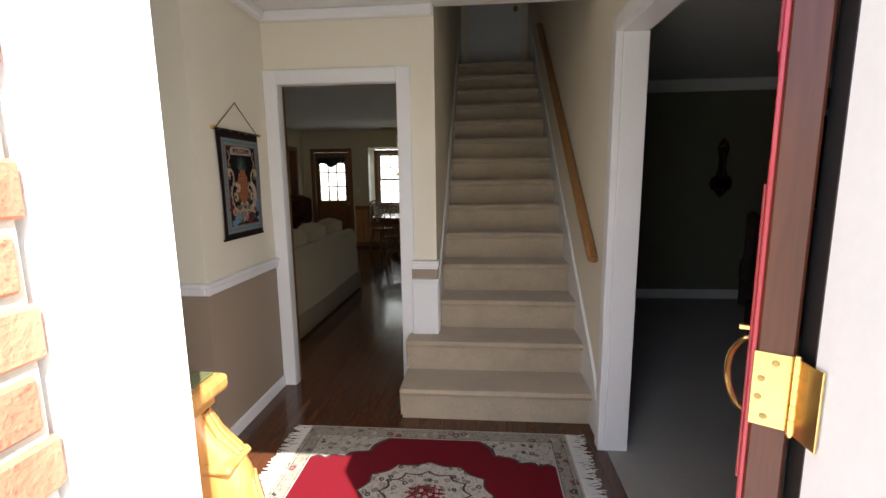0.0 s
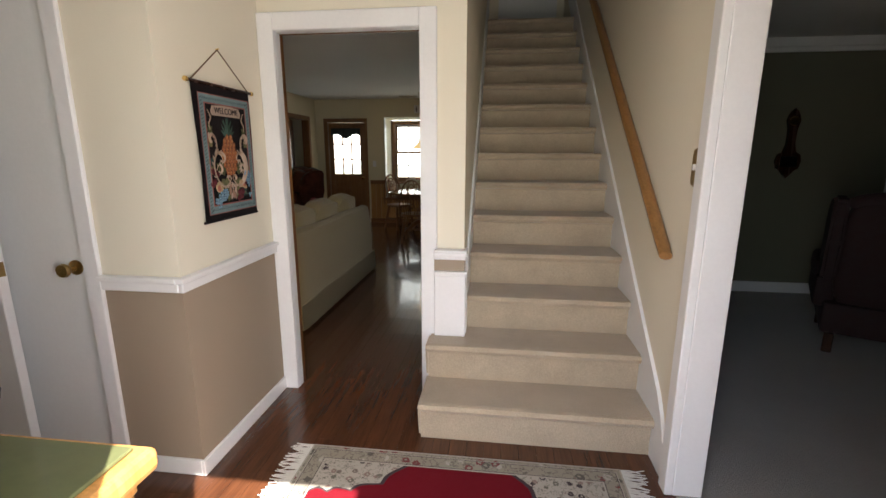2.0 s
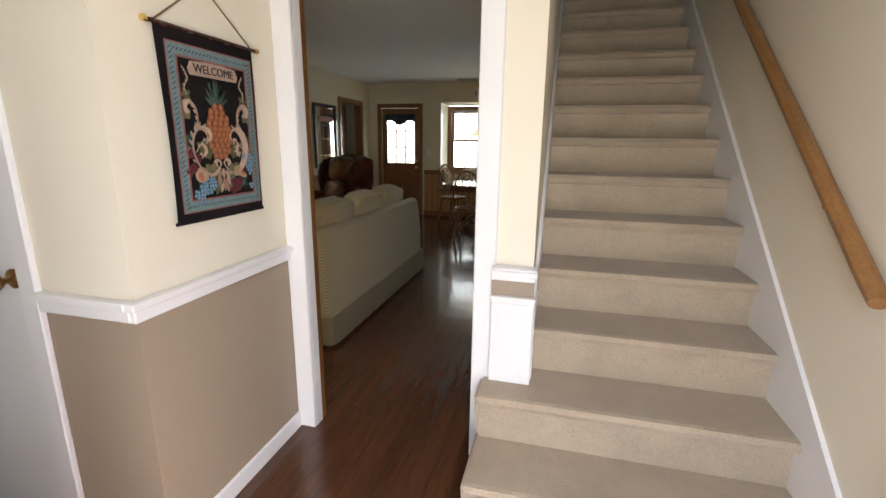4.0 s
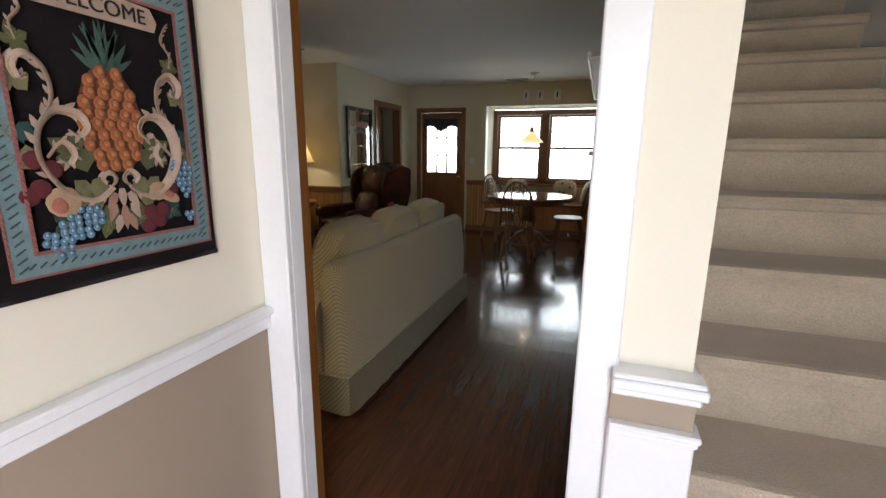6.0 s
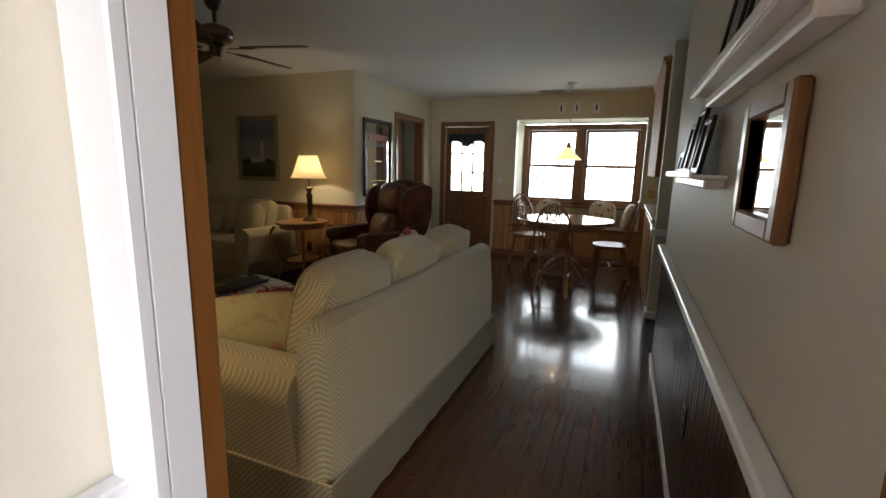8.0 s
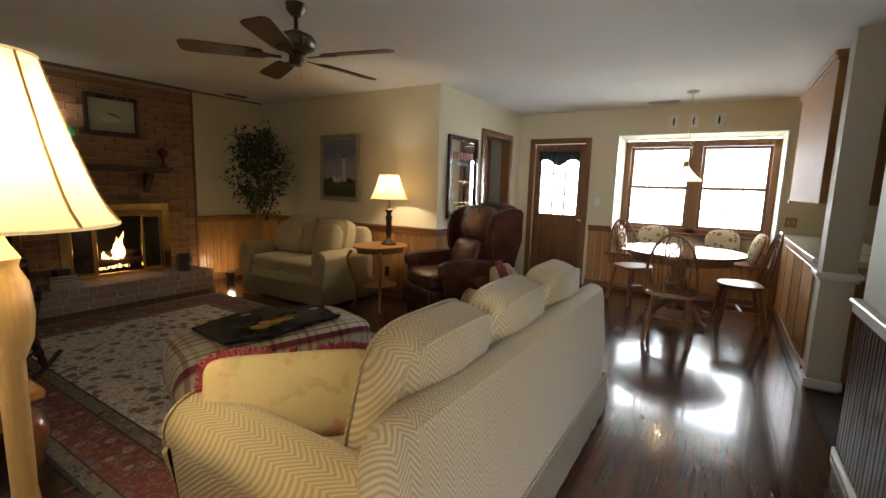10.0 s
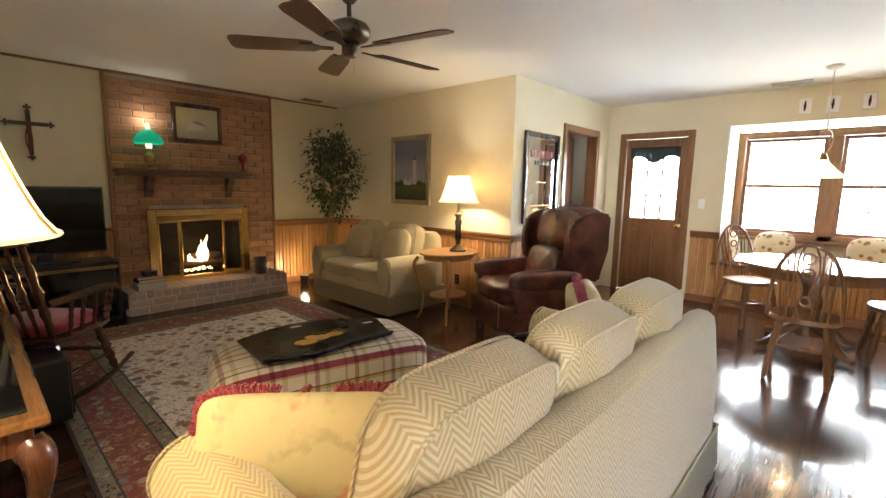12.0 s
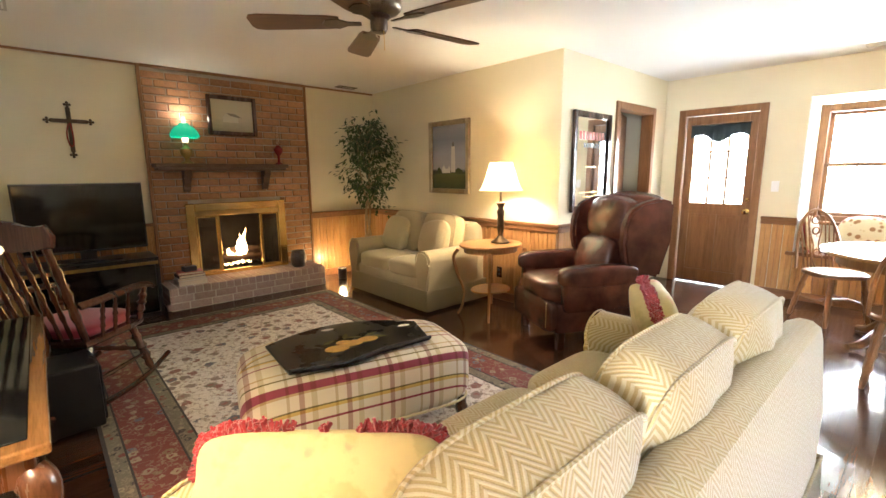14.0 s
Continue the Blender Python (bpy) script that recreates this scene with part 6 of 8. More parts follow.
def windsor(t):
    part("seat", sheet_poly([(0.215 * math.copysign(abs(math.cos(a)) ** 0.7, math.cos(a)), 0.205 * math.copysign(abs(math.sin(a)) ** 0.7, math.sin(a)) - 0.01) for a in [2 * math.pi * k / 32 for k in range(32)]], 0.035, "z", 0.43, None, 0.01), CHAIRWOOD, t)
    for sx in (-1, 1):
        spindle((sx * 0.14, -0.14, 0.435), (sx * 0.19, -0.20, 0.0), 0.018, 0.6, CHAIRWOOD, t, "leg")
        spindle((sx * 0.13, 0.13, 0.435), (sx * 0.18, 0.22, 0.0), 0.018, 0.6, CHAIRWOOD, t, "leg")
        spindle((sx * 0.165, -0.165, 0.20), (sx * 0.158, 0.175, 0.20), 0.010, 0.7, CHAIRWOOD, t, "stretcher")
    spindle((-0.16, 0.0, 0.20), (0.16, 0.0, 0.20), 0.010, 0.7, CHAIRWOOD, t, "stretcher")
    bow = [(0.205 * math.cos(a) * (1 if abs(math.cos(a)) < 0.98 else 1), 0.17 + 0.10 * math.sin(a), 0.465 + 0.53 * max(0.0, math.sin(a)) ** 0.75) for a in [math.pi * k / 24 for k in range(25)]]
    part("bow", tube(bow, 0.013, 8), CHAIRWOOD, t, "", True)
    for xx in (-0.155, -0.115, -0.08, 0.08, 0.115, 0.155):
        a = math.acos(max(-1, min(1, xx / 0.205)))
        part("spindle", tube([(xx * 0.85, 0.165, 0.46), (xx, 0.17 + 0.10 * math.sin(a), 0.465 + 0.53 * math.sin(a) ** 0.75)], [0.008, 0.006], 6), CHAIRWOOD, t, "", True)
    # pierced splat: two curved stiles, rings and bars
    for sx in (-1, 1):
        c = curve3([(sx * 0.030, 0.17, 0.46), (sx * 0.045, 0.20, 0.56), (sx * 0.022, 0.225, 0.66), (sx * 0.05, 0.245, 0.78), (sx * 0.058, 0.26, 0.88), (sx * 0.03, 0.27, 0.985)], 5)
        part("splat_stile", tube(c, 0.010, 6, None, 0.6), CHAIRWOOD, t, "", True)
    for zz, yy, r in ((0.80, 0.245, 0.032), (0.90, 0.262, 0.035), (0.60, 0.21, 0.030)):
        part("splat_ring", tube([(r * math.cos(2 * math.pi * k / 16), yy, zz + r * math.sin(2 * math.pi * k / 16)) for k in range(17)], 0.008, 6), CHAIRWOOD, t, "", True)


ch = thing("dining_chair", "oak bow-back Windsor chair with a pierced splat", "dining chair", (-0.98, 7.62, 0), 180, group="chairs round the table")
windsor(ch)
copy_thing(ch, pose(-0.42, 8.46, 0, 0, 0, -82))
copy_thing(ch, pose(-1.52, 8.90, 0, 0, 0, 48))
PILLOWC = Nodes("striped_bench_cushion_cloth")
sx_, sy_, sz_ = PILLOWC.xyz(PILLOWC.coord())
PILLOWC = PILLOWC.done(PILLOWC.mix(PILLOWC.ramp(PILLOWC.voronoi(PILLOWC.coord(), 16), [(0.3, (1, 1, 1)), (0.45, (0, 0, 0))]), (0.55, 0.47, 0.32), (0.24, 0.12, 0.05)), 0.85)
for (x, y, rz, tilt) in ((-1.83, 9.66, 88, 12), (-0.25, 9.66, -84, 14), (-0.62, 9.98, 8, 16), (-1.45, 9.98, -6, 18)):
    pl = thing("bench_pillow", "patterned cushion with dark red piping on the window seat", "cushion", (x, y, 0.511), rz, group="window seat cushions")
    part("cover", pillow(0.40, 0.38, 0.13, 3.0, 10, None, pose(0, 0, 0.185, 90 - tilt, 0, 0), 0.2, 0.03, x), PILLOWC, pl, "", True)
    part("piping", tube([pose(0, 0, 0.185, 90 - tilt) @ Vector((0.2 * math.copysign(abs(math.cos(a)) ** 0.66, math.cos(a)), 0.19 * math.copysign(abs(math.sin(a)) ** 0.66, math.sin(a)), 0)) for a in [2 * math.pi * k / 40 for k in range(41)]], 0.009, 6), FRINGE, pl, "", True)
pn = thing("pendant_lamp", "white-stemmed pendant lamp with a glowing amber glass shade", "pendant lamp", (-1.05, 8.77, 0))
PW = plain("cream_enamel", (0.70, 0.66, 0.56), 0.35)
part("ceiling_rose", turned([(0, 2.40), (0.03, 2.405), (0.06, 2.425), (0.065, 2.44), (0, 2.44)], 20), PW, pn, "", True)
part("stem", tube([(0, 0, 2.41), (0, 0, 1.92)], 0.006, 8), PW, pn)
for s in (-1, 1):
    part("hanger_arm", tube(curve3([(0, 0, 1.92), (s * 0.045, 0, 1.86), (s * 0.05, 0, 1.76), (0, 0, 1.68)], 5), 0.006, 6), OLDBRASS, pn, "", True)
part("socket", turned([(0, 1.60), (0.03, 1.60), (0.035, 1.64), (0.02, 1.70), (0, 1.70)], 14), OLDBRASS, pn, "", True)
AMBER = Nodes("amber_glass_lit")
AMBER.b.inputs["Emission Color"].default_value = (1.0, 0.70, 0.28, 1)
AMBER.b.inputs["Emission Strength"].default_value = 0.15
AMBER = AMBER.done((0.7, 0.55, 0.3), 0.3)
part("shade", turned([(0.035, 1.635), (0.05, 1.61), (0.10, 1.55), (0.15, 1.505), (0.172, 1.485), (0.168, 1.482), (0.145, 1.498), (0.095, 1.54), (0.045, 1.60), (0.03, 1.63)], 32), AMBER, pn, "amber glass shade, lit", True)
bulb("pendant_light", (-1.05, 8.77, 1.52), 0.13, (1.0, 0.78, 0.48), 0.03)

# ---- ceiling fan ----
fan = thing("ceiling_fan", "five-blade ceiling fan with dark wood blades and bronze motor, at rest", "ceiling fan", (-3.03, 5.12, 0))
part("canopy", turned([(0, 2.37), (0.03, 2.37), (0.055, 2.40), (0.062, 2.44), (0, 2.44)], 22), BRONZE, fan, "", True)
part("downrod", tube([(0, 0, 2.39), (0, 0, 2.27)], 0.013, 10), BRONZE, fan)
part("motor_housing", turned([(0, 2.155), (0.06, 2.155), (0.10, 2.17), (0.118, 2.19), (0.12, 2.225), (0.105, 2.25), (0.06, 2.27), (0.03, 2.285), (0, 2.285)], 28), plain("antique_pewter_motor", (0.20, 0.17, 0.13), 0.3, 1.0, 0.25, 12, 90, 0.1), fan, "", True)
part("switch_cup", turned([(0, 2.07), (0.035, 2.075), (0.045, 2.095), (0.045, 2.135), (0.06, 2.15), (0.06, 2.156), (0, 2.156)], 20), BRONZE, fan, "", True)
part("pull_chain", tube([(0.04, 0, 2.08), (0.045, 0.0, 1.98)], 0.0018, 5), BRASS, fan)
FANWOOD = timber("dark_walnut_blade", (0.055, 0.024, 0.012), (0.13, 0.058, 0.026), 0.35, "x", 0.1, 0.2)
for ang in (14, 86, 158, 230, 302):
    b = part("blade", sheet_poly([(0.20, -0.050), (0.26, -0.060), (0.60, -0.075), (0.645, -0.066), (0.66, -0.04), (0.66, 0.04), (0.645, 0.066), (0.60, 0.075), (0.26, 0.060), (0.20, 0.050)], 0.008, "z", -0.004, None, 0.002), FANWOOD, fan)
    b.matrix_basis = pose(0, 0, 2.125, 0, 0, ang) @ pose(0, 0, 0, 11, 0, 0)
    iron = part("blade_iron", sheet_poly([(0.09, -0.014), (0.16, -0.018), (0.21, -0.045), (0.27, -0.035), (0.29, 0.0), (0.27, 0.035), (0.21, 0.045), (0.16, 0.018), (0.09, 0.014)], 0.006, "z", -0.011), BRONZE, fan)
    iron.matrix_basis = pose(0, 0, 2.125, 0, 0, ang) @ pose(0, 0, 0, 11, 0, 0)

# ---- rugs ----


def edge_distance(n, hx, hy):
    x, y, z = n.xyz(n.coord())
    ax, ay = n.math("ABSOLUTE", x), n.math("ABSOLUTE", y)
    return n.math("MINIMUM", n.math("SUBTRACT", hx, ax), n.math("SUBTRACT", hy, ay)), ax, ay


def motif(n, scale, ground, inks, size=0.36, jitter=1.0, stretch=(1, 1, 1)):
    """Scattered flowers: petals of several inks on a ground."""
    v = n.coord(stretch)
    d = n.voronoi(v, scale)
    c = n.xyz(n.voronoi(v, scale, 1))[0]
    pet = n.math("ADD", d, n.math("MULTIPLY", n.math("SUBTRACT", n.noise(v, scale * 4.5, 2), 0.5), 0.45))
    ink = n.ramp(c, [(i / len(inks), k) for i, k in enumerate(inks)], True)
    col = n.mix(n.ramp(pet, [(size, (1, 1, 1)), (size + 0.04, (0, 0, 0))]), ground, ink)
    col = n.mix(n.ramp(pet, [(size * 0.36, (1, 1, 1)), (size * 0.36 + 0.05, (0, 0, 0))]), col, shade(ground, 1.0) if not isinstance(ground, bpy.types.NodeSocket) else inks[0])
    vine = n.noise(v, scale * 1.3, 3)
    return n.mix(n.ramp(vine, [(0.475, (0, 0, 0)), (0.492, (0.75,) * 3), (0.508, (0.75,) * 3), (0.525, (0, 0, 0))]), col, inks[-1])


R1 = Nodes("cream_floral_persian_rug")
RX, RY = 1.70, 1.16
dist, ax, ay = edge_distance(R1, RX, RY)
CR, RED, BLU, GRN, DKB = (0.78, 0.745, 0.70), (0.19, 0.045, 0.042), (0.14, 0.15, 0.20), (0.20, 0.185, 0.14), (0.035, 0.03, 0.04)
small = motif(R1, 24.0, CR, [(0.34, 0.20, 0.17), (0.30, 0.29, 0.32), (0.36, 0.32, 0.27), (0.42, 0.36, 0.31)], 0.30)
field = motif(R1, 9.0, small, [(0.27, 0.12, 0.11), BLU, (0.24, 0.20, 0.18), GRN, (0.30, 0.24, 0.21)], 0.30)
border = motif(R1, 13.0, RED, [(0.36, 0.30, 0.21), (0.22, 0.15, 0.09), BLU, (0.30, 0.24, 0.17)], 0.30)
guard = motif(R1, 20.0, (0.17, 0.155, 0.12), [RED, DKB, (0.32, 0.28, 0.2)], 0.34)
band = R1.math("MULTIPLY", dist, 2.0)
col = R1.mix(R1.ramp(band, [(0, (0, 0, 0)), (0.76, (1, 1, 1))], True), border, field)
col = R1.mix(R1.ramp(band, [(0, (0, 0, 0)), (0.60, (1, 1, 1)), (0.76, (0, 0, 0))], True), col, guard)
col = R1.mix(R1.ramp(band, [(0, (1, 1, 1)), (0.16, (0, 0, 0))], True), col, guard)
col = R1.mix(R1.ramp(band, [(0, (1, 1, 1)), (0.035, (0, 0, 0)), (0.155, (1, 1, 1)), (0.175, (0, 0, 0)), (0.59, (1, 1, 1)), (0.61, (0, 0, 0)), (0.75, (1, 1, 1)), (0.77, (0, 0, 0))], True), col, DKB)
pile = R1.noise(R1.coord(), 240, 2)
R1.bump(pile, 0.6, 0.004)
R1 = R1.done(R1.mix(0.12, col, R1.mix(pile, (0.05, 0.04, 0.03), (0.5, 0.45, 0.38), "MULTIPLY")), 0.95, 0, 0, 0.05)
rug = thing("area_rug", "large cream floral Persian rug with a dark red border", "rug", (-3.95, 4.955, 0.0))
part("rug_body", block(-RX, RX, -RY, RY, 0.0005, 0.012, 0.004), R1, rug)
bm = bmesh.new()
r = random.Random(3)
for s in (-1, 1):
    for k in range(230):
        y = -RY + 0.01 + (2 * RY - 0.02) * k / 229
        tube([(s * (RX - 0.005), y, 0.006), (s * (RX + 0.03), y + r.uniform(-0.006, 0.006), 0.004), (s * (RX + r.uniform(0.05, 0.065)), y + r.uniform(-0.012, 0.012), 0.003)], [0.0028, 0.0025, 0.0015], 4, bm)
f = part("fringe", bm, plain("cream_rug_fringe", (0.55, 0.50, 0.40), 0.95), rug, "cream knotted fringe")
f["kind"] = "stuff"

R2 = Nodes("red_medallion_rug")
QX, QY = 0.72, 0.52
dist, ax, ay = edge_distance(R2, QX, QY)
IV, DRED, INK = (0.46, 0.42, 0.36), (0.15, 0.003, 0.010), (0.06, 0.045, 0.05)
lace = motif(R2, 26.0, IV, [(0.20, 0.16, 0.14), INK, (0.28, 0.20, 0.17), (0.16, 0.15, 0.12)], 0.33)
bord = motif(R2, 17.0, (0.33, 0.30, 0.24), [IV, INK, (0.20, 0.06, 0.06), (0.13, 0.12, 0.10)], 0.32)
x2, y2, z2 = R2.xyz(R2.coord())
rad = R2.math("SQRT", R2.math("ADD", R2.math("POWER", R2.math("DIVIDE", x2, 0.33), 2.0), R2.math("POWER", R2.math("DIVIDE", y2, 0.235), 2.0)))
ang = R2.math("ARCTAN2", R2.math("DIVIDE", y2, 0.235), R2.math("DIVIDE", x2, 0.33))
lob = R2.math("ADD", rad, R2.math("MULTIPLY", R2.math("ABSOLUTE", R2.math("SINE", R2.math("MULTIPLY", ang, 6.0))), 0.09))
corner = R2.math("SQRT", R2.math("ADD", R2.math("POWER", R2.math("DIVIDE", R2.math("SUBTRACT", QX - 0.10, ax), 0.40), 2.0), R2.math("POWER", R2.math("DIVIDE", R2.math("SUBTRACT", QY - 0.10, ay), 0.21), 2.0)))
ang2 = R2.math("ARCTAN2", R2.math("SUBTRACT", QY - 0.10, ay), R2.math("SUBTRACT", QX - 0.10, ax))
corner = R2.math("ADD", corner, R2.math("MULTIPLY", R2.math("ABSOLUTE", R2.math("SINE", R2.math("MULTIPLY", ang2, 8.0))), 0.10))
col = R2.mix(R2.ramp(lob, [(0, (1, 1, 1)), (0.95, (0, 0, 0))], True), DRED, lace)
col = R2.mix(R2.ramp(lob, [(0, (0, 0, 0)), (0.62, (1, 1, 1)), (0.66, (0, 0, 0)), (0.93, (1, 1, 1)), (0.96, (0, 0, 0))], True), col, INK)
col = R2.mix(R2.ramp(lob, [(0, (1, 1, 1)), (0.30, (0, 0, 0))], True), col, motif(R2, 40.0, DRED, [IV, INK, (0.3, 0.2, 0.16)], 0.36))
col = R2.mix(R2.ramp(corner, [(0, (1, 1, 1)), (0.96, (0, 0, 0))], True), col, lace)
col = R2.mix(R2.ramp(corner, [(0, (0, 0, 0)), (0.92, (1, 1, 1)), (0.97, (0, 0, 0))], True), col, INK)
b2 = R2.math("MULTIPLY", dist, 5.0)
col = R2.mix(R2.ramp(b2, [(0, (1, 1, 1)), (0.50, (0, 0, 0))], True), col, bord)
col = R2.mix(R2.ramp(b2, [(0, (1, 1, 1)), (0.05, (0, 0, 0)), (0.12, (1, 1, 1)), (0.14, (0, 0, 0)), (0.46, (1, 1, 1)), (0.50, (0, 0, 0))], True), col, IV)
col = R2.mix(R2.ramp(b2, [(0, (0, 0, 0)), (0.14, (1, 1, 1)), (0.155, (0, 0, 0)), (0.445, (1, 1, 1)), (0.46, (0, 0, 0))], True), col, INK)
pile = R2.noise(R2.coord(), 260, 2)
R2.bump(pile, 0.6, 0.003)
R2 = R2.done(R2.mix(0.12, col, R2.mix(pile, (0.03, 0.02, 0.02), (0.5, 0.4, 0.36), "MULTIPLY")), 0.92, 0, 0, 0.04)
R2.node_tree.nodes["Principled BSDF"].inputs["IOR"].default_value = 1.15
frug = thing("foyer_rug", "small red medallion rug with cream border and white fringe", "rug", (0.19, 2.00, 0.0))
part("rug_body", block(-QX, QX, -QY, QY, 0.0005, 0.009, 0.003), R2, frug)
bm = bmesh.new()
for s in (-1, 1):
    for k in range(150):
        y = -QY + 0.006 + (2 * QY - 0.012) * k / 149
        tube([(s * (QX - 0.004), y, 0.006), (s * (QX + 0.04), y + r.uniform(-0.008, 0.008), 0.004), (s * (QX + r.uniform(0.075, 0.105)), y + r.uniform(-0.022, 0.022), 0.003)], [0.0032, 0.003, 0.0018], 4, bm)
f = part("fringe", bm, plain("white_rug_fringe", (0.68, 0.65, 0.60), 0.95), frug, "long white fringe")
f["kind"] = "stuff"

# ---- welcome tapestry ----
tp = thing("tapestry", "WELCOME tapestry with a pineapple, scrolls and fruit, hung from a rod", "tapestry", (X_TAP + 0.002, 2.655, 1.095), 90)
TW, TH = 0.425, 0.585
DARKCLOTH = plain("black_tapestry_weave", (0.013, 0.008, 0.009), 0.95, 0, 0.3, 10, 420, 0.8)


def weave(name, c, var=0.22):
    return plain(name, shade(c, 0.72), 0.95, 0, var, 40, 420, 0.8)


TEAL, PINKC, ORNG, LEAFG, GRAPE, PLUM, PEACH, IVORY = weave("teal_weave", (0.20, 0.30, 0.31)), weave("rose_weave", (0.33, 0.13, 0.11)), weave("orange_weave", (0.36, 0.12, 0.04), 0.4), weave("green_weave", (0.075, 0.095, 0.045), 0.35), weave("blue_weave", (0.13, 0.24, 0.34), 0.3), weave("plum_weave", (0.13, 0.018, 0.025), 0.3), weave("peach_weave", (0.50, 0.33, 0.19), 0.2), weave("ivory_weave", (0.52, 0.38, 0.29), 0.2)
bm = bmesh.new()
cols = []
for i in range(13):
    u = -TW / 2 + TW * i / 12
    cols.append([bm.verts.new((u * (1 - 0.02 * math.sin(math.pi * k / 14)), -0.012 - 0.003 * math.sin(i * 0.9 + k * 0.35), TH * k / 14)) for k in range(15)])
for a, b in zip(cols, cols[1:]):
    for k in range(14):
        bm.faces.new((a[k], b[k], b[k + 1], a[k + 1]))
bmesh.ops.solidify(bm, geom=bm.faces[:], thickness=0.004)
part("cloth", bm, DARKCLOTH, tp, "", True)
FY = -0.0185
def flat(name, pts_, mat, y=FY, d=0.0015):
    return part(name, sheet_poly(pts_, d, "y", y - d), mat, tp)


def ring(name, x0, x1, z0, z1, w, mat, y=FY):
    bm_ = bmesh.new()
    for a in ((x0, x1, z0, z0 + w), (x0, x1, z1 - w, z1), (x0, x0 + w, z0 + w, z1 - w), (x1 - w, x1, z0 + w, z1 - w)):
        box(bm_, a[0], a[1], y - 0.0012, y, a[2], a[3])
    return part(name, bm_, mat, tp)


ring("teal_border", -0.187, 0.187, 0.038, 0.545, 0.032, TEAL)
ring("rose_cord", -0.155, 0.155, 0.070, 0.513, 0.006, PINKC, FY - 0.0013)
ring("outer_cord", -0.190, 0.190, 0.034, 0.549, 0.004, PINKC, FY - 0.0013)
bm = bmesh.new()
for k in range(34):
    zz = 0.05 + 0.48 * k / 33
    for sx in (-0.171, 0.171):
        tube([(sx - 0.008, FY - 0.002, zz - 0.004), (sx + 0.006, FY - 0.002, zz + 0.005)], 0.0014, 4, bm)
for k in range(22):
    xx = -0.16 + 0.32 * k / 21
    for zz in (0.054, 0.529):
        tube([(xx - 0.005, FY - 0.002, zz - 0.004), (xx + 0.005, FY - 0.002, zz + 0.004)], 0.0014, 4, bm)
part("border_stitching", bm, weave("slate_weave", (0.05, 0.09, 0.10)), tp)
flat("banner", [(-0.105, 0.462), (-0.112, 0.48), (-0.10, 0.503), (-0.05, 0.506), (0, 0.512), (0.05, 0.506), (0.10, 0.503), (0.112, 0.48), (0.105, 0.462)], IVORY, FY, 0.002)
writing("WELCOME", 0.037, DARKCLOTH, tp, pose(0, FY - 0.003, 0.483, 90), "lettering", 0.0008)
# pineapple: domed eyes on a dark ground, narrow crown leaves
flat("pineapple_body", [(0.057 * math.cos(a) * (1 - 0.10 * math.sin(a)), 0.292 + 0.094 * math.sin(a)) for a in [2 * math.pi * k / 28 for k in range(28)]], weave("deep_orange_weave", (0.17, 0.05, 0.02), 0.3), FY, 0.0007)
EYE_LIGHT = weave("amber_weave", (0.46, 0.19, 0.07), 0.35)


def dome(rx, rz, d, mat, name, seg=10):
    """A flattened woven dome that others share."""
    bm_ = bmesh.new()
    bmesh.ops.create_uvsphere(bm_, u_segments=seg, v_segments=6, radius=1.0, matrix=Matrix.Diagonal((rx, d, rz, 1)))
    for f in bm_.faces:
        f.smooth = True
    me_ = bpy.data.meshes.new(name)
    bm_.to_mesh(me_)
    bm_.free()
    me_.materials.append(mat)
    return me_


def stitch(me_, x, z, y=FY, turn=0.0, parent=None):
    o_ = new(me_.name.split(".")[0], me_)
    o_.parent = parent or tp
    o_.location, o_.rotation_euler = (x, y, z), (0, turn, 0)
    return o_


EYE, SPOT = dome(0.0118, 0.0125, 0.0022, ORNG, "pineapple_eye"), dome(0.0055, 0.005, 0.0012, EYE_LIGHT, "eye_light", 8)
for rr in range(10):
    zz = 0.212 + 0.0178 * rr
    half = 0.056 * math.sqrt(max(0.0, 1 - ((zz - 0.292) / 0.097) ** 2)) * (1 - 0.10 * (zz - 0.292) / 0.097)
    m_ = max(1, round(2 * half / 0.0235))
    for q in range(m_):
        xx = (q - (m_ - 1) / 2) * (2 * half / m_) + (0.004 if rr % 2 else -0.004)
        stitch(EYE, xx, zz, FY - 0.0008)
        stitch(SPOT, xx + 0.001, zz + 0.002, FY - 0.0027)
CROWN = [weave("crown_green", (0.045, 0.085, 0.06)), weave("crown_blue_green", (0.07, 0.13, 0.10))]


def blade(x, z, a, L, w, mat, y=FY, name="woven_leaf"):
    c, sn = math.cos(a), math.sin(a)
    pts_ = [(0, w * 0.5), (0.35 * L, w), (0.75 * L, w * 0.55), (L, 0), (0.75 * L, -w * 0.55), (0.35 * L, -w), (0, -w * 0.5)]
    flat(name, [(x + c * u - sn * v_, z + sn * u + c * v_) for u, v_ in pts_], mat, y, 0.0009)


for k, (dx, dz, a, L) in enumerate(((0, 0, 1.57, 0.085), (-0.006, 0, 1.85, 0.075), (0.006, 0, 1.29, 0.075), (-0.012, 0, 2.15, 0.06), (0.012, 0, 1.0, 0.06), (-0.016, -0.003, 2.5, 0.045), (0.016, -0.003, 0.64, 0.045), (-0.004, 0.015, 2.0, 0.06), (0.004, 0.015, 1.14, 0.06), (-0.005, 0.03, 2.25, 0.045), (0.005, 0.03, 0.9, 0.045), (0, 0.01, 1.7, 0.07), (0, 0.012, 1.42, 0.068))):
    blade(dx, 0.378 + dz, a, L, 0.0058, CROWN[k % 2], FY - 0.0004 * (k % 3), "crown_leaf")
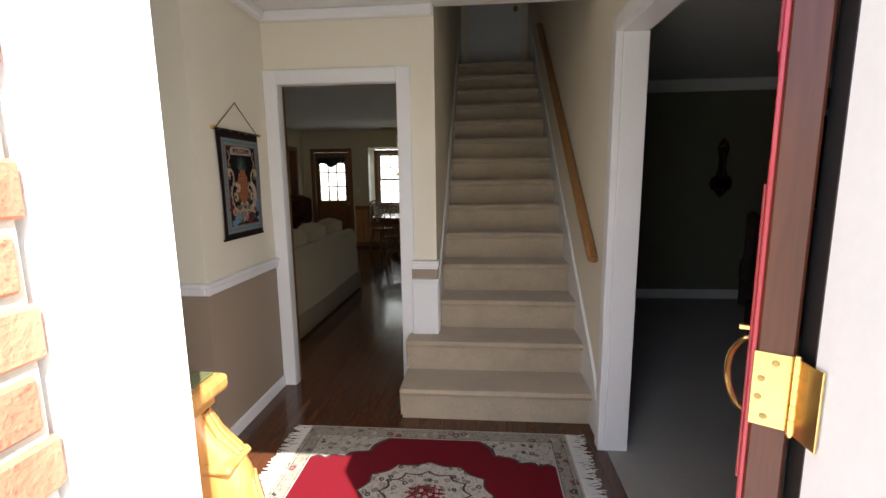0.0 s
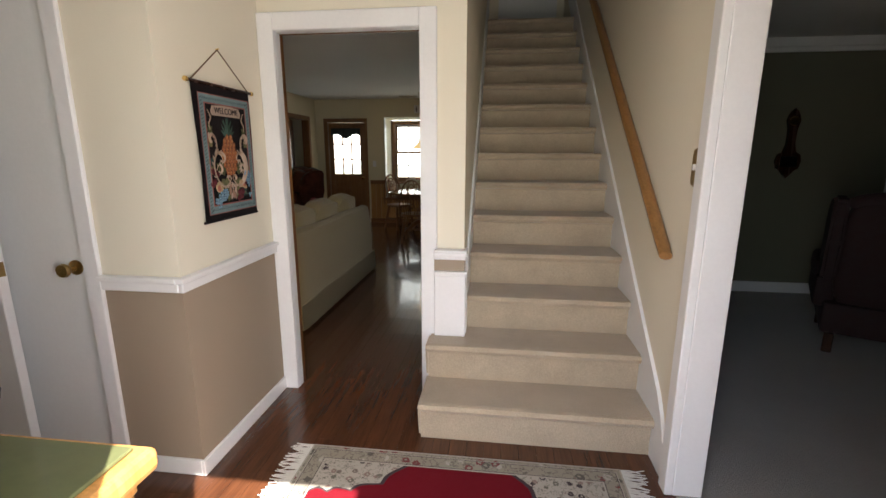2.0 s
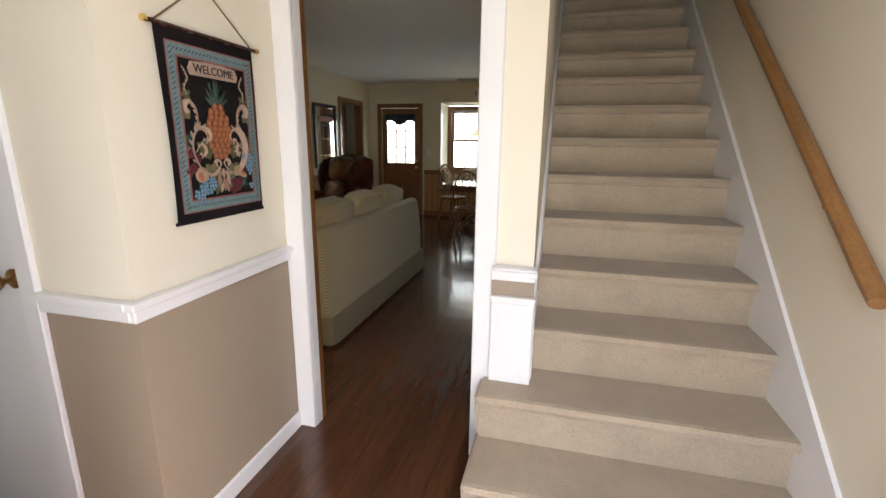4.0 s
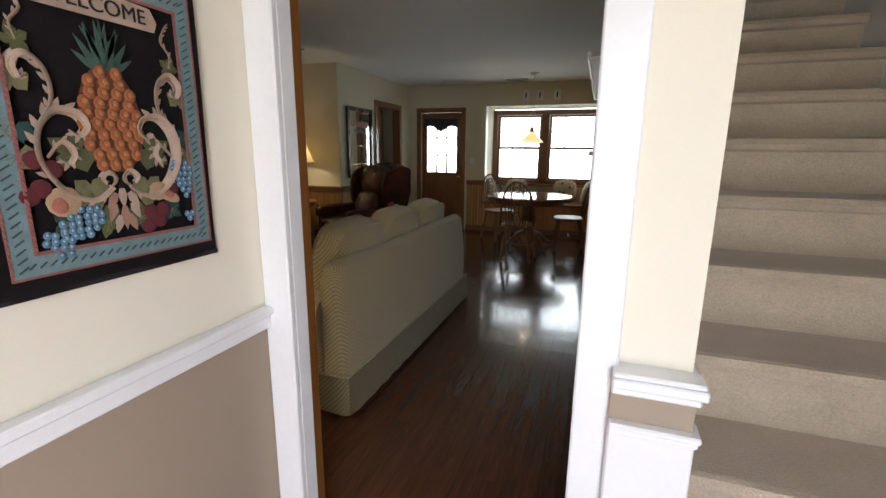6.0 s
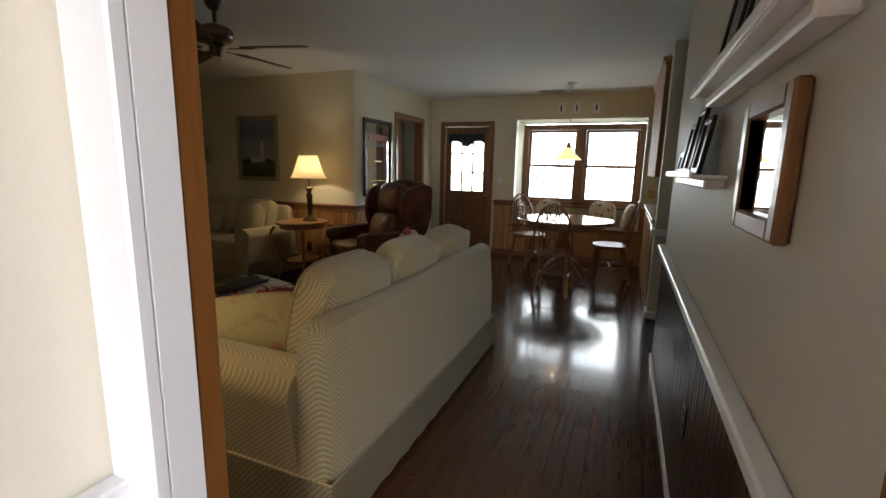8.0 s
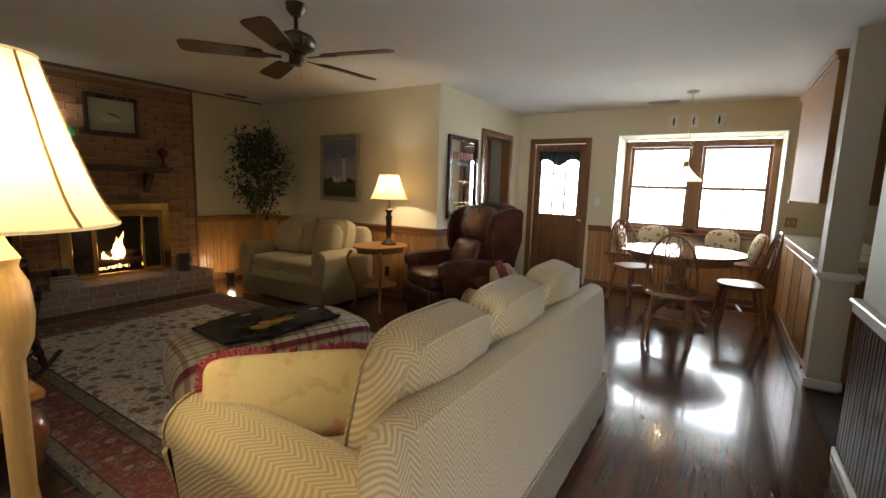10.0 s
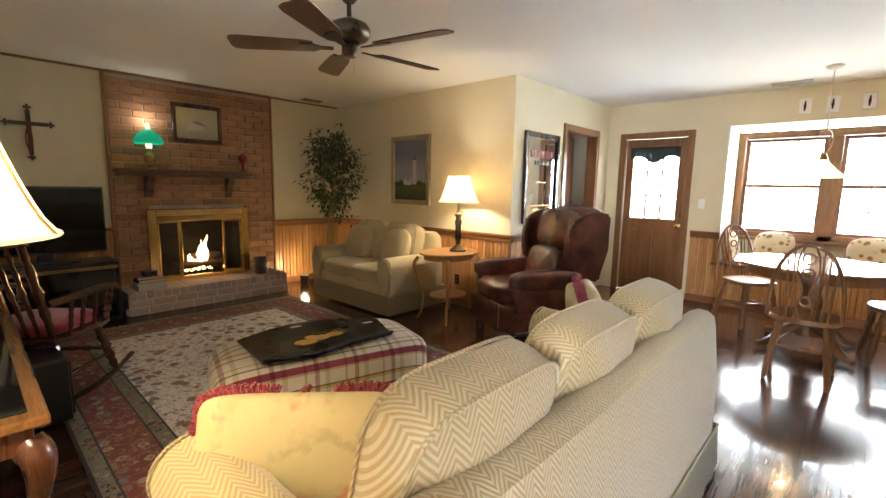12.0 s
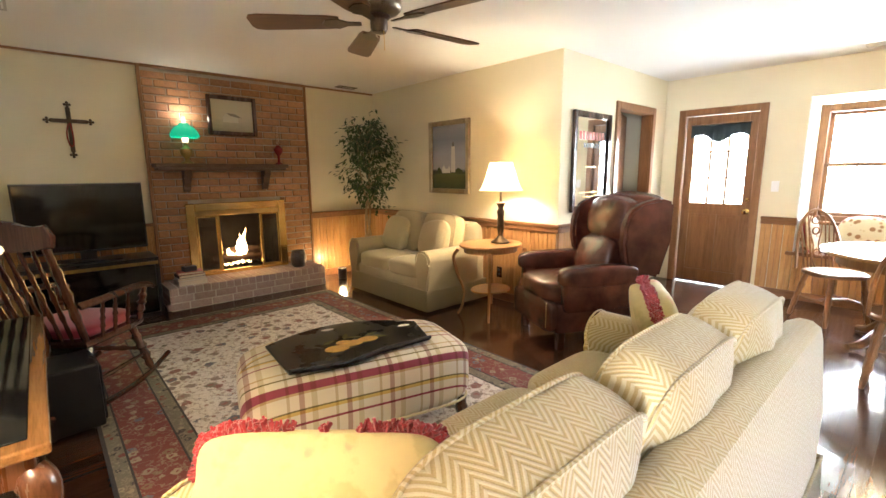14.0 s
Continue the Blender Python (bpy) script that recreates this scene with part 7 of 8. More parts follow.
LITE, SAGE, DARKG = weave("sage_weave", (0.20, 0.185, 0.085), 0.3), weave("olive_weave", (0.12, 0.125, 0.05), 0.3), weave("teal_leaf_weave", (0.03, 0.075, 0.07), 0.3)


def vine_leaf(x, z, a, L, mat, vein, y=FY):
    """A five-lobed vine leaf with pale veins."""
    c, sn = math.cos(a), math.sin(a)
    out = []
    for k in range(25):
        th = -2.6 + 5.2 * k / 24
        rad_ = L * (0.52 + 0.48 * abs(math.cos(2.5 * th * 0.96)) ** 1.2) * (1 - 0.16 * abs(th) / 2.6) * (1 + 0.06 * (-1) ** k)
        out.append((rad_ * math.cos(th) * 0.9, rad_ * math.sin(th) * 0.8))
    flat("vine_leaf", [(x + c * u - sn * v_, z + sn * u + c * v_) for u, v_ in out], mat, y, 0.0009)
    for th in (-1.2, -0.6, 0.0, 0.6, 1.2):
        u, v_ = L * 0.62 * math.cos(th), L * 0.56 * math.sin(th)
        part("leaf_vein", tube([(x, y - 0.0011, z), (x + c * u - sn * v_, y - 0.0011, z + sn * u + c * v_)], [0.0009, 0.0003], 4), vein, tp)


for sd in (-1, 1):
    for (x, z, a, L, mat) in ((0.072, 0.232, 0.6, 0.046, SAGE), (0.052, 0.162, -0.5, 0.046, LITE), (0.145, 0.345, 0.2, 0.036, LITE), (0.128, 0.40, 1.2, 0.028, SAGE), (0.148, 0.262, -0.3, 0.034, DARKG), (0.152, 0.228, -0.9, 0.032, LITE), (0.030, 0.112, -1.2, 0.036, SAGE), (0.098, 0.118, -0.7, 0.030, DARKG)):
        vine_leaf(sd * x, z, a if sd > 0 else math.pi - a, L, mat, LITE if mat is not LITE else SAGE)
    for pts_, rad_ in (([(0.016, 0.172), (0.050, 0.152), (0.095, 0.172), (0.122, 0.222), (0.118, 0.270), (0.092, 0.300), (0.062, 0.298), (0.048, 0.278), (0.060, 0.262), (0.074, 0.270)], 0.0105),
                       ([(0.108, 0.285), (0.092, 0.325), (0.098, 0.365), (0.122, 0.385), (0.142, 0.368), (0.136, 0.346), (0.122, 0.352)], 0.0095),
                       ([(0.018, 0.172), (0.006, 0.186), (0.018, 0.200), (0.033, 0.190), (0.027, 0.177)], 0.0065),
                       ([(0.112, 0.226), (0.088, 0.250), (0.074, 0.232), (0.084, 0.216), (0.096, 0.224)], 0.0075),
                       ([(0.128, 0.400), (0.132, 0.425), (0.116, 0.448), (0.124, 0.470), (0.135, 0.485)], 0.005)):
        p = curve3([(sd * x, FY - 0.001, z) for x, z in pts_], 6)
        n_ = len(p) - 1
        rr_ = [rad_ * (0.35 + 0.65 * math.sin(math.pi * (0.12 + 0.8 * i / n_))) for i in range(n_ + 1)]
        part("scroll", tube(p, rr_, 8, None, 0.3), IVORY, tp, "", True)
        part("scroll_shade", tube([q_ + Vector((sd * 0.30 * w_, -0.0022, -0.30 * w_)) for q_, w_ in zip(p, rr_)], [0.22 * w_ for w_ in rr_], 5, None, 0.5), PEACH, tp, "", True)
        for i in range(3, n_ - 2, 3):
            dv = (p[i + 1] - p[i - 1]).normalized()
            ang_ = math.atan2(dv.z, dv.x) - sd * 0.75
            blade(p[i].x, p[i].z, ang_, 2.3 * rr_[i], 0.55 * rr_[i], IVORY, FY - 0.0004, "acanthus_barb")
    part("tendril", tube(curve3([(sd * 0.155, FY - 0.001, 0.275), (sd * 0.162, FY - 0.001, 0.262), (sd * 0.152, FY - 0.001, 0.254), (sd * 0.148, FY - 0.001, 0.266)], 5), 0.0013, 5), LITE, tp, "", True)
ROSEW = weave("dusty_rose_weave", (0.42, 0.24, 0.17), 0.25)
for k, (x, z, a, L) in enumerate(((0, 0.168, -1.57, 0.035), (-0.012, 0.160, -2.1, 0.035), (0.012, 0.160, -1.04, 0.035), (-0.016, 0.140, -1.95, 0.034), (0.016, 0.140, -1.2, 0.034), (0, 0.135, -1.57, 0.045), (-0.008, 0.118, -1.9, 0.034), (0.008, 0.118, -1.24, 0.034))):
    blade(x, z, a, L, 0.0085, (IVORY, ROSEW)[k % 2], FY - 0.0005 - 0.0004 * (k % 3), "acanthus_leaf")
GRAPEM, SHINE = dome(0.0070, 0.0070, 0.0024, GRAPE, "grape"), dome(0.0028, 0.0028, 0.0010, weave("pale_blue_weave", (0.32, 0.48, 0.56), 0.2), "grape_shine", 6)


def bunch(cx, cz, rows_, slope, jit):
    q_ = random.Random(jit)
    for i, n_ in enumerate(rows_):
        for k in range(n_):
            x = cx + (k - (n_ - 1) / 2) * 0.0128 + slope * i + q_.uniform(-0.0015, 0.0015)
            z = cz - i * 0.0112 + q_.uniform(-0.0015, 0.0015)
            stitch(GRAPEM, x, z, FY - 0.001 - 0.0004 * (k % 2))
            stitch(SHINE, x - 0.001, z + 0.0018, FY - 0.0033)


bunch(-0.062, 0.136, (3, 5, 6, 5, 4), -0.006, 1)
bunch(-0.120, 0.098, (3, 4, 3, 2), 0.004, 2)
bunch(0.130, 0.212, (3, 4, 4, 3, 3, 2, 1), 0.0015, 3)
bunch(0.142, 0.105, (2, 1), 0.0, 4)
PLUMM = dome(0.0165, 0.0155, 0.003, PLUM, "plum", 14)
for x, z in ((-0.132, 0.222), (-0.108, 0.206), (-0.146, 0.165), (-0.128, 0.176), (0.052, 0.118), (0.070, 0.100), (0.045, 0.092), (0.104, 0.160), (0.080, 0.120)):
    stitch(PLUMM, x, z, FY - 0.0002)
BLUSH = weave("blush_weave", (0.46, 0.17, 0.11), 0.3)
stitch(dome(0.029, 0.026, 0.0035, PEACH, "peach", 18), -0.098, 0.152, FY - 0.0006)
stitch(dome(0.014, 0.015, 0.0022, BLUSH, "peach_blush", 12), -0.106, 0.147, FY - 0.0026)
stitch(dome(0.022, 0.019, 0.0035, PEACH, "pear", 18), 0.074, 0.158, FY - 0.0006)
stitch(dome(0.030, 0.0125, 0.003, PEACH, "pear_neck", 16), 0.094, 0.148, FY - 0.0004, 0.5)
stitch(dome(0.013, 0.008, 0.002, BLUSH, "pear_blush", 12), 0.095, 0.150, FY - 0.0026, 0.5)
# twisted cord stitches round the border
CORD = dome(0.0034, 0.0019, 0.0013, PINKC, "cord_stitch", 6)
for zc in [0.036 + 0.0095 * k for k in range(54)]:
    for xc in (-0.188, 0.188, -0.152, 0.152):
        if abs(xc) > 0.16 or 0.07 < zc < 0.513:
            stitch(CORD, xc, zc, FY - 0.0022, 0.7)
part("rod", tube([(-TW / 2 - 0.022, -0.012, TH + 0.006), (TW / 2 + 0.022, -0.012, TH + 0.006)], 0.007, 8), DARKWOOD, tp, "dark wooden rod", True)
for s in (-1, 1):
    part("rod_knob", turned([(0, -0.012), (0.010, -0.006), (0.011, 0.004), (0, 0.012)], 10, None, pose(s * (TW / 2 + 0.028), -0.012, TH + 0.006, 0, 90)), BRASS, tp, "", True)
part("bottom_rod", tube([(-TW / 2, -0.008, 0.004), (TW / 2, -0.008, 0.004)], 0.006, 8), DARKCLOTH, tp)
part("cord", tube([(-TW / 2, -0.012, TH + 0.008), (0.0, -0.006, TH + 0.162), (TW / 2, -0.012, TH + 0.008)], 0.0028, 6), plain("brown_cord", (0.16, 0.09, 0.04), 0.9), tp, "brown hanging cord")
part("nail", tube([(0, 0, TH + 0.163), (0, -0.014, TH + 0.166)], 0.003, 6), BRASS, tp)

# ---- carved commode and bowl by the front door ----
CARVED = timber("carved_honey_oak", (0.36, 0.16, 0.04), (0.60, 0.31, 0.10), 0.3, "z", 0.2, 0.2)
cm = thing("carved_commode", "carved honey-coloured wood chest with a glass-covered top and bulging corners", "chest", (-0.864, 1.09, 0))
cm.scale = (1.0, 0.715, 1.14)
part("tabletop", block(-0.60, 0.60, -0.31, 0.33, 0.735, 0.775, 0.012, 2), CARVED, cm)
part("glass_top", block(-0.57, 0.57, -0.29, 0.30, 0.7755, 0.783, 0.002), plain("green_tinted_glass", (0.10, 0.11, 0.05), 0.06, 0, 0.1, 2, 30, 0), cm, "greenish reflective glass top")
part("cornice", block(-0.57, 0.57, -0.30, 0.30, 0.70, 0.735, 0.008), CARVED, cm)
bm = turned([(0, 0.10), (0.34, 0.10), (0.37, 0.20), (0.40, 0.35), (0.42, 0.48), (0.40, 0.58), (0.35, 0.64), (0.36, 0.70), (0, 0.70)], 4, None, pose(0, 0, 0, 0, 0, 45))
bmesh.ops.scale(bm, verts=bm.verts, vec=(1.85, 0.98, 1))
part("chest_body", bm, CARVED, cm)
for sx in (-1, 1):
    for sy in (-1, 1):
        p = curve3([(sx * 0.50, sy * 0.255, 0.70), (sx * 0.515, sy * 0.265, 0.62), (sx * 0.555, sy * 0.30, 0.53), (sx * 0.575, sy * 0.315, 0.42), (sx * 0.55, sy * 0.295, 0.25), (sx * 0.515, sy * 0.265, 0.10), (sx * 0.545, sy * 0.29, 0.0)], 5)
        corner_ = part("carved_corner", tube(p, [0.045, 0.05, 0.048, 0.05, 0.056, 0.06, 0.066, 0.072, 0.076, 0.08, 0.084, 0.088, 0.09, 0.09, 0.088, 0.085, 0.08, 0.074, 0.068, 0.062, 0.057, 0.052, 0.048, 0.045, 0.043, 0.042, 0.043, 0.045, 0.05, 0.055, 0.058], 12), CARVED, cm, "", True)
        part("collar", block(sx * 0.545 - 0.09, sx * 0.545 + 0.09, sy * 0.285 - 0.085, sy * 0.285 + 0.085, 0.545, 0.57, 0.01), CARVED, cm)
        for k in range(5):
            a = (k - 2) * 0.36 + (0.6 if sx * sy > 0 else -0.6) + (0 if sx > 0 else math.pi)
            q = [(sx * 0.50 + 0.055 * math.cos(a), sy * 0.26 + 0.055 * math.sin(a), 0.69), (sx * 0.52 + 0.062 * math.cos(a), sy * 0.272 + 0.062 * math.sin(a), 0.63), (sx * 0.55 + 0.078 * math.cos(a), sy * 0.295 + 0.078 * math.sin(a), 0.575)]
            part("acanthus_rib", tube(q, [0.010, 0.014, 0.009], 6), CARVED, corner_, "", True)
            q = [(sx * 0.572 + 0.082 * math.cos(a), sy * 0.312 + 0.082 * math.sin(a), 0.50), (sx * 0.575 + 0.090 * math.cos(a), sy * 0.315 + 0.090 * math.sin(a), 0.42), (sx * 0.555 + 0.082 * math.cos(a), sy * 0.30 + 0.082 * math.sin(a), 0.28), (sx * 0.53 + 0.06 * math.cos(a), sy * 0.28 + 0.06 * math.sin(a), 0.16)]
            part("carved_rib", tube(q, [0.007, 0.015, 0.013, 0.006], 6), CARVED, corner_, "", True)
bw = thing("green_bowl", "mottled dark green ceramic bowl on the chest", "bowl", (-0.56, 1.14, 0.894))
part("bowl_body", turned([(0, 0), (0.06, 0), (0.065, 0.012), (0.085, 0.03), (0.125, 0.07), (0.145, 0.11), (0.148, 0.125), (0.14, 0.128), (0.12, 0.08), (0.08, 0.035), (0, 0.02)], 28), plain("mottled_green_glaze", (0.07, 0.085, 0.03), 0.25, 0, 0.45, 14, 90, 0.2, coat=0.3), bw, "", True)

# ---- dining room ----
ba = thing("banjo_barometer", "dark carved banjo-shaped wall barometer", "barometer", (3.10, 5.468, 1.49))
part("case", sheet_poly([(-0.02, 0.30), (-0.045, 0.27), (-0.06, 0.22), (-0.045, 0.17), (-0.03, 0.13), (-0.035, 0.0), (-0.05, -0.08), (-0.10, -0.10), (-0.115, -0.16), (-0.10, -0.23), (-0.05, -0.25), (-0.02, -0.30), (0, -0.33), (0.02, -0.30), (0.05, -0.25), (0.10, -0.23), (0.115, -0.16), (0.10, -0.10), (0.05, -0.08), (0.035, 0.0), (0.03, 0.13), (0.045, 0.17), (0.06, 0.22), (0.045, 0.27), (0.02, 0.30), (0, 0.335)], 0.035, "y", -0.036, None, 0.006), DARKWOOD, ba)
part("dial", turned([(0, 0.008), (0.04, 0.006), (0.045, 0.0)], 20, None, pose(0, -0.036, 0.215, 90)), BRASS, ba, "brass upper dial", True)
part("glass_box", block(-0.075, 0.075, -0.042, -0.036, -0.215, -0.115, 0.003), SCREEN, ba, "dark glass panel")
frame_trim("door_casing_dining_far", "x", 4.08, 4.95, 2.03, 5.47, TRIM, "white casing of the far dining room doorway", 0.075, 0.018)
# flat black sheet on the wall, stands in for the darkness beyond the doorway
setting("door_dark_dining", block(4.08, 4.95, 5.462, 5.468, 0.006, 2.03), BLACK, "black sheet painted as the darkness in the far dining room doorway", "doorway")

# ---- walls of the living room ----


def art_lighthouse(t, w, h):
    part("canvas", block(-w / 2, w / 2, -0.012, -0.004, -h / 2, h / 2), painted("stormy_lighthouse_sky", [(0.10, (0.035, 0.045, 0.015)), (0.30, (0.085, 0.10, 0.03)), (0.335, (0.03, 0.035, 0.02)), (0.36, (0.34, 0.33, 0.36)), (0.55, (0.28, 0.29, 0.36)), (0.7, (0.16, 0.18, 0.25)), (0.9, (0.24, 0.25, 0.31))], 5, 0.10), t, "painted sky and lawn")
    WP = plain("painted_tower_white", (0.55, 0.53, 0.50), 0.7, var=0.12)
    part("painted_tower", sheet_poly([(0.035, -0.17), (0.045, 0.12), (0.095, 0.12), (0.105, -0.17)], 0.002, "y", -0.0145), WP, t)
    part("painted_lantern", sheet_poly([(0.055, 0.12), (0.055, 0.155), (0.07, 0.175), (0.085, 0.155), (0.085, 0.12)], 0.002, "y", -0.0145), plain("painted_lantern_grey", (0.10, 0.10, 0.11), 0.7), t)
    part("painted_cottage", sheet_poly([(-0.12, -0.18), (-0.12, -0.13), (-0.09, -0.09), (-0.06, -0.13), (-0.02, -0.13), (0.0, -0.10), (0.02, -0.13), (0.02, -0.18)], 0.002, "y", -0.0145), WP, t)
    part("painted_tree", sheet_poly([(-0.20, -0.18), (-0.20, -0.13), (-0.17, -0.11), (-0.14, -0.14), (-0.13, -0.18)], 0.002, "y", -0.0142), LEAFG, t)
    part("painted_tree", sheet_poly([(0.11, -0.18), (0.12, -0.14), (0.16, -0.12), (0.22, -0.15), (0.23, -0.18)], 0.002, "y", -0.0142), LEAFG, t)


GILT = plain("silver_gilt_frame", (0.48, 0.40, 0.27), 0.32, 0.9, 0.2, 14, 80, 0.2)
picture("lighthouse_picture", "painting of a white lighthouse and cottages in a gilt frame", (-4.84, Y_PIC - 0.002, 1.535), "-y", 0.68, 0.83, GILT, art_lighthouse, 0.055, 0.035)
MIRROR = Nodes("mirror_silver").done((0.88, 0.89, 0.88), 0.03, 1.0)


def art_mirror(t, w, h):
    part("mirror", block(-w / 2, w / 2, -0.012, -0.004, -h / 2, h / 2), MIRROR, t, "silvered mirror")
    RD, DK = plain("red_sign_paint", (0.28, 0.04, 0.02), 0.5), plain("dark_sign_paint", (0.03, 0.025, 0.02), 0.5)
    for i in range(8):
        x = -0.21 + 0.06 * i
        part("sign_bar", block(x - 0.023, x + 0.023, -0.0135, -0.012, 0.215, 0.295), RD, t)
    for i in range(6):
        x = -0.13 + 0.052 * i
        part("sign_bar", block(x - 0.018, x + 0.018, -0.0135, -0.012, 0.14, 0.185), DK, t)
    for z_, w_ in ((-0.30, 0.20), (-0.345, 0.14), (-0.05, 0.10)):
        part("sign_bar", block(-w_, w_, -0.0135, -0.012, z_, z_ + 0.012), plain("gold_sign_paint", (0.40, 0.26, 0.06), 0.4, 0.5), t)
    part("inner_line", blocks([(-w / 2 + 0.02, -w / 2 + 0.028, -0.0135, -0.012, -h / 2 + 0.02, h / 2 - 0.02), (w / 2 - 0.028, w / 2 - 0.02, -0.0135, -0.012, -h / 2 + 0.02, h / 2 - 0.02)]), DK, t)


picture("bar_mirror", "framed advertising mirror with red lettering bars", (X_NOOK + 0.002, 7.835, 1.45), "+x", 0.70, 0.96, DARKWOOD, art_mirror, 0.055, 0.035)
for i, x in enumerate((-1.29, -1.07, -0.80)):
    p = thing("wall_plaque", "small white plaque with a dark figure over the window", "plaque", (x, Y_BACK - 0.001, 2.235), group="plaques over the window")
    part("tile", block(-0.05, 0.05, -0.014, 0, -0.075, 0.075, 0.004), TRIM, p)
    part("dark_figure", sheet_poly([(-0.006, -0.05), (-0.012, 0.0), (-0.004, 0.05), (0.006, 0.055), (0.012, 0.0), (0.006, -0.05)], 0.004, "y", -0.0185), DARKWOOD, p)


def vent(at, sx, sy, mat, label, n_=6):
    t = thing("ceiling_vent", label, "air vent", at)
    part("frame", blocks([(-sx, sx, -sy, -sy + 0.015, -0.008, 0), (-sx, sx, sy - 0.015, sy, -0.008, 0), (-sx, -sx + 0.015, -sy + 0.015, sy - 0.015, -0.008, 0), (sx - 0.015, sx, -sy + 0.015, sy - 0.015, -0.008, 0)]), mat, t)
    for k in range(n_):
        y = -sy + 0.02 + (2 * sy - 0.04) * (k + 0.5) / n_
        part("slat", block(-sx + 0.015, sx - 0.015, y - 0.004, y + 0.003, -0.006, -0.001), mat, t)


vent((-1.39, 9.30, H - 0.0005), 0.17, 0.07, plain("pale_vent_metal", (0.5, 0.48, 0.45), 0.5, 0.3), "pale metal ceiling air vent")
vent((-6.2, 6.78, H - 0.0005), 0.06, 0.13, BRONZE, "small dark ceiling air vent")
vent((-5.12, 3.62, H - 0.0005), 0.15, 0.08, plain("pale_vent_metal_2", (0.5, 0.48, 0.45), 0.5, 0.3), "pale metal ceiling air vent")
for (x, y, z_, ang, mat_, lab) in ((-4.05, Y_PIC - 0.014, 0.30, 0, DARKWOOD, "brown wall outlet in the wainscot"), (-2.16, Y_BACK, 1.19, 0, TRIM, "white light switch by the back door"), (X_RIGHT - 0.014, 4.41, 0.45, -90, BLACK, "dark outlet in the panelling")):
    o = thing("wall_outlet" if "outlet" in lab else "light_switch", lab, "wall plate", (x, y, z_), ang)
    part("plate", block(-0.035, 0.035, -0.006, 0, -0.057, 0.057, 0.002), mat_, o)
    part("socket", blocks([(-0.012, 0.012, -0.009, -0.006, 0.012, 0.035), (-0.012, 0.012, -0.009, -0.006, -0.035, -0.012)]), BLACK if mat_ is not TRIM else TRIM, o)

# photo ledges on the greige wall
def ledge(y0, y1, z_):
    t = thing("photo_ledge", "narrow white picture ledge on the greige wall", "shelf", (X_RIGHT, (y0 + y1) / 2, z_), -90, group="picture ledges")
    h = (y1 - y0) / 2
    part("shelf", block(-h, h, -0.10, 0, -0.012, 0.0, 0.003), TRIM, t)
    part("front_lip", block(-h, h, -0.108, -0.10, -0.012, 0.014, 0.003), TRIM, t)
    part("molding", block(-h + 0.02, h - 0.02, -0.06, 0, -0.045, -0.012, 0.006), TRIM, t)


ledge(3.50, 4.53, 1.61)
ledge(4.30, 5.26, 1.335)


def photo(y, z_, w, h, lean=9, ftone=None, label="dark framed photograph standing on the ledge"):
    t = thing("framed_photo", label, "photo frame", (X_RIGHT - 0.018, y, z_), -90, group="photographs on the ledges")
    m = pose(0, -0.035, 0.002, -lean)
    bm_ = bmesh.new()
    for a in ((-w / 2, -w / 2 + 0.022, 0, h), (w / 2 - 0.022, w / 2, 0, h), (-w / 2 + 0.022, w / 2 - 0.022, 0, 0.022), (-w / 2 + 0.022, w / 2 - 0.022, h - 0.022, h)):
        box(bm_, a[0], a[1], -0.016, 0, a[2], a[3], 0.003, 1, m)
    part("frame", bm_, ftone or BLACK, t)
    part("photo", block(-w / 2 + 0.022, w / 2 - 0.022, -0.006, -0.002, 0.022, h - 0.022, 0, 1, m), painted("faded_photo", [(0.3, (0.10, 0.09, 0.08)), (0.6, (0.3, 0.28, 0.25)), (0.8, (0.15, 0.14, 0.12))], 9, 0.6), t, "grey photograph")


for y, w, h in ((3.70, 0.20, 0.26), (3.95, 0.24, 0.20), (4.28, 0.26, 0.32)):
    photo(y, 1.61, w, h)
for y, w, h in ((5.13, 0.13, 0.10), (4.98, 0.16, 0.22), (4.80, 0.20, 0.26), (4.55, 0.18, 0.2)):
    photo(y, 1.335, w, h)


def art_small(t, w, h):
    part("mirror", block(-w / 2, w / 2, -0.010, -0.004, -h / 2, h / 2), MIRROR, t, "small mirror")


picture("wall_mirror", "small mirror in a brown wooden frame", (X_RIGHT - 0.002, 3.84, 1.36), "-x", 0.36, 0.30, OAKTRIM, art_small, 0.045, 0.03)

# ---- kitchen seen past the wall end ----
kb = thing("base_cabinet", "wood-panelled kitchen peninsula cabinet", "cabinet", (0, 0, 0))
part("carcass", block(-0.03, 0.55, 7.31, 9.50, 0, 0.865), PINE, kb)
part("kick_board", block(-0.045, -0.03, 7.31, 9.50, 0, 0.08), OAKTRIM_H, kb)
for k in range(4):
    a = 7.36 + 0.53 * k
    part("panel", block(-0.042, -0.03, a, a + 0.49, 0.12, 0.82, 0.004), PINE, kb)
ctp = thing("countertop", "pale laminate kitchen countertop", "countertop", (0, 0, 0))
part("slab", block(-0.06, 0.58, 7.305, 9.56, 0.866, 0.905, 0.006), plain("pale_laminate", (0.55, 0.48, 0.36), 0.3, var=0.1), ctp)
kc = thing("wall_cabinet", "golden oak kitchen wall cabinet with crown moulding", "cabinet", (0, 0, 0))
part("carcass", block(-0.07, 0.27, 7.36, 9.10, 1.30, 2.33, 0.004), OAK_MATTE, kc)
part("crown", blocks([(-0.10, 0.30, 7.33, 9.13, 2.33, 2.37), (-0.085, 0.285, 7.345, 9.115, 2.30, 2.33)], 0.008), OAK_MATTE, kc)
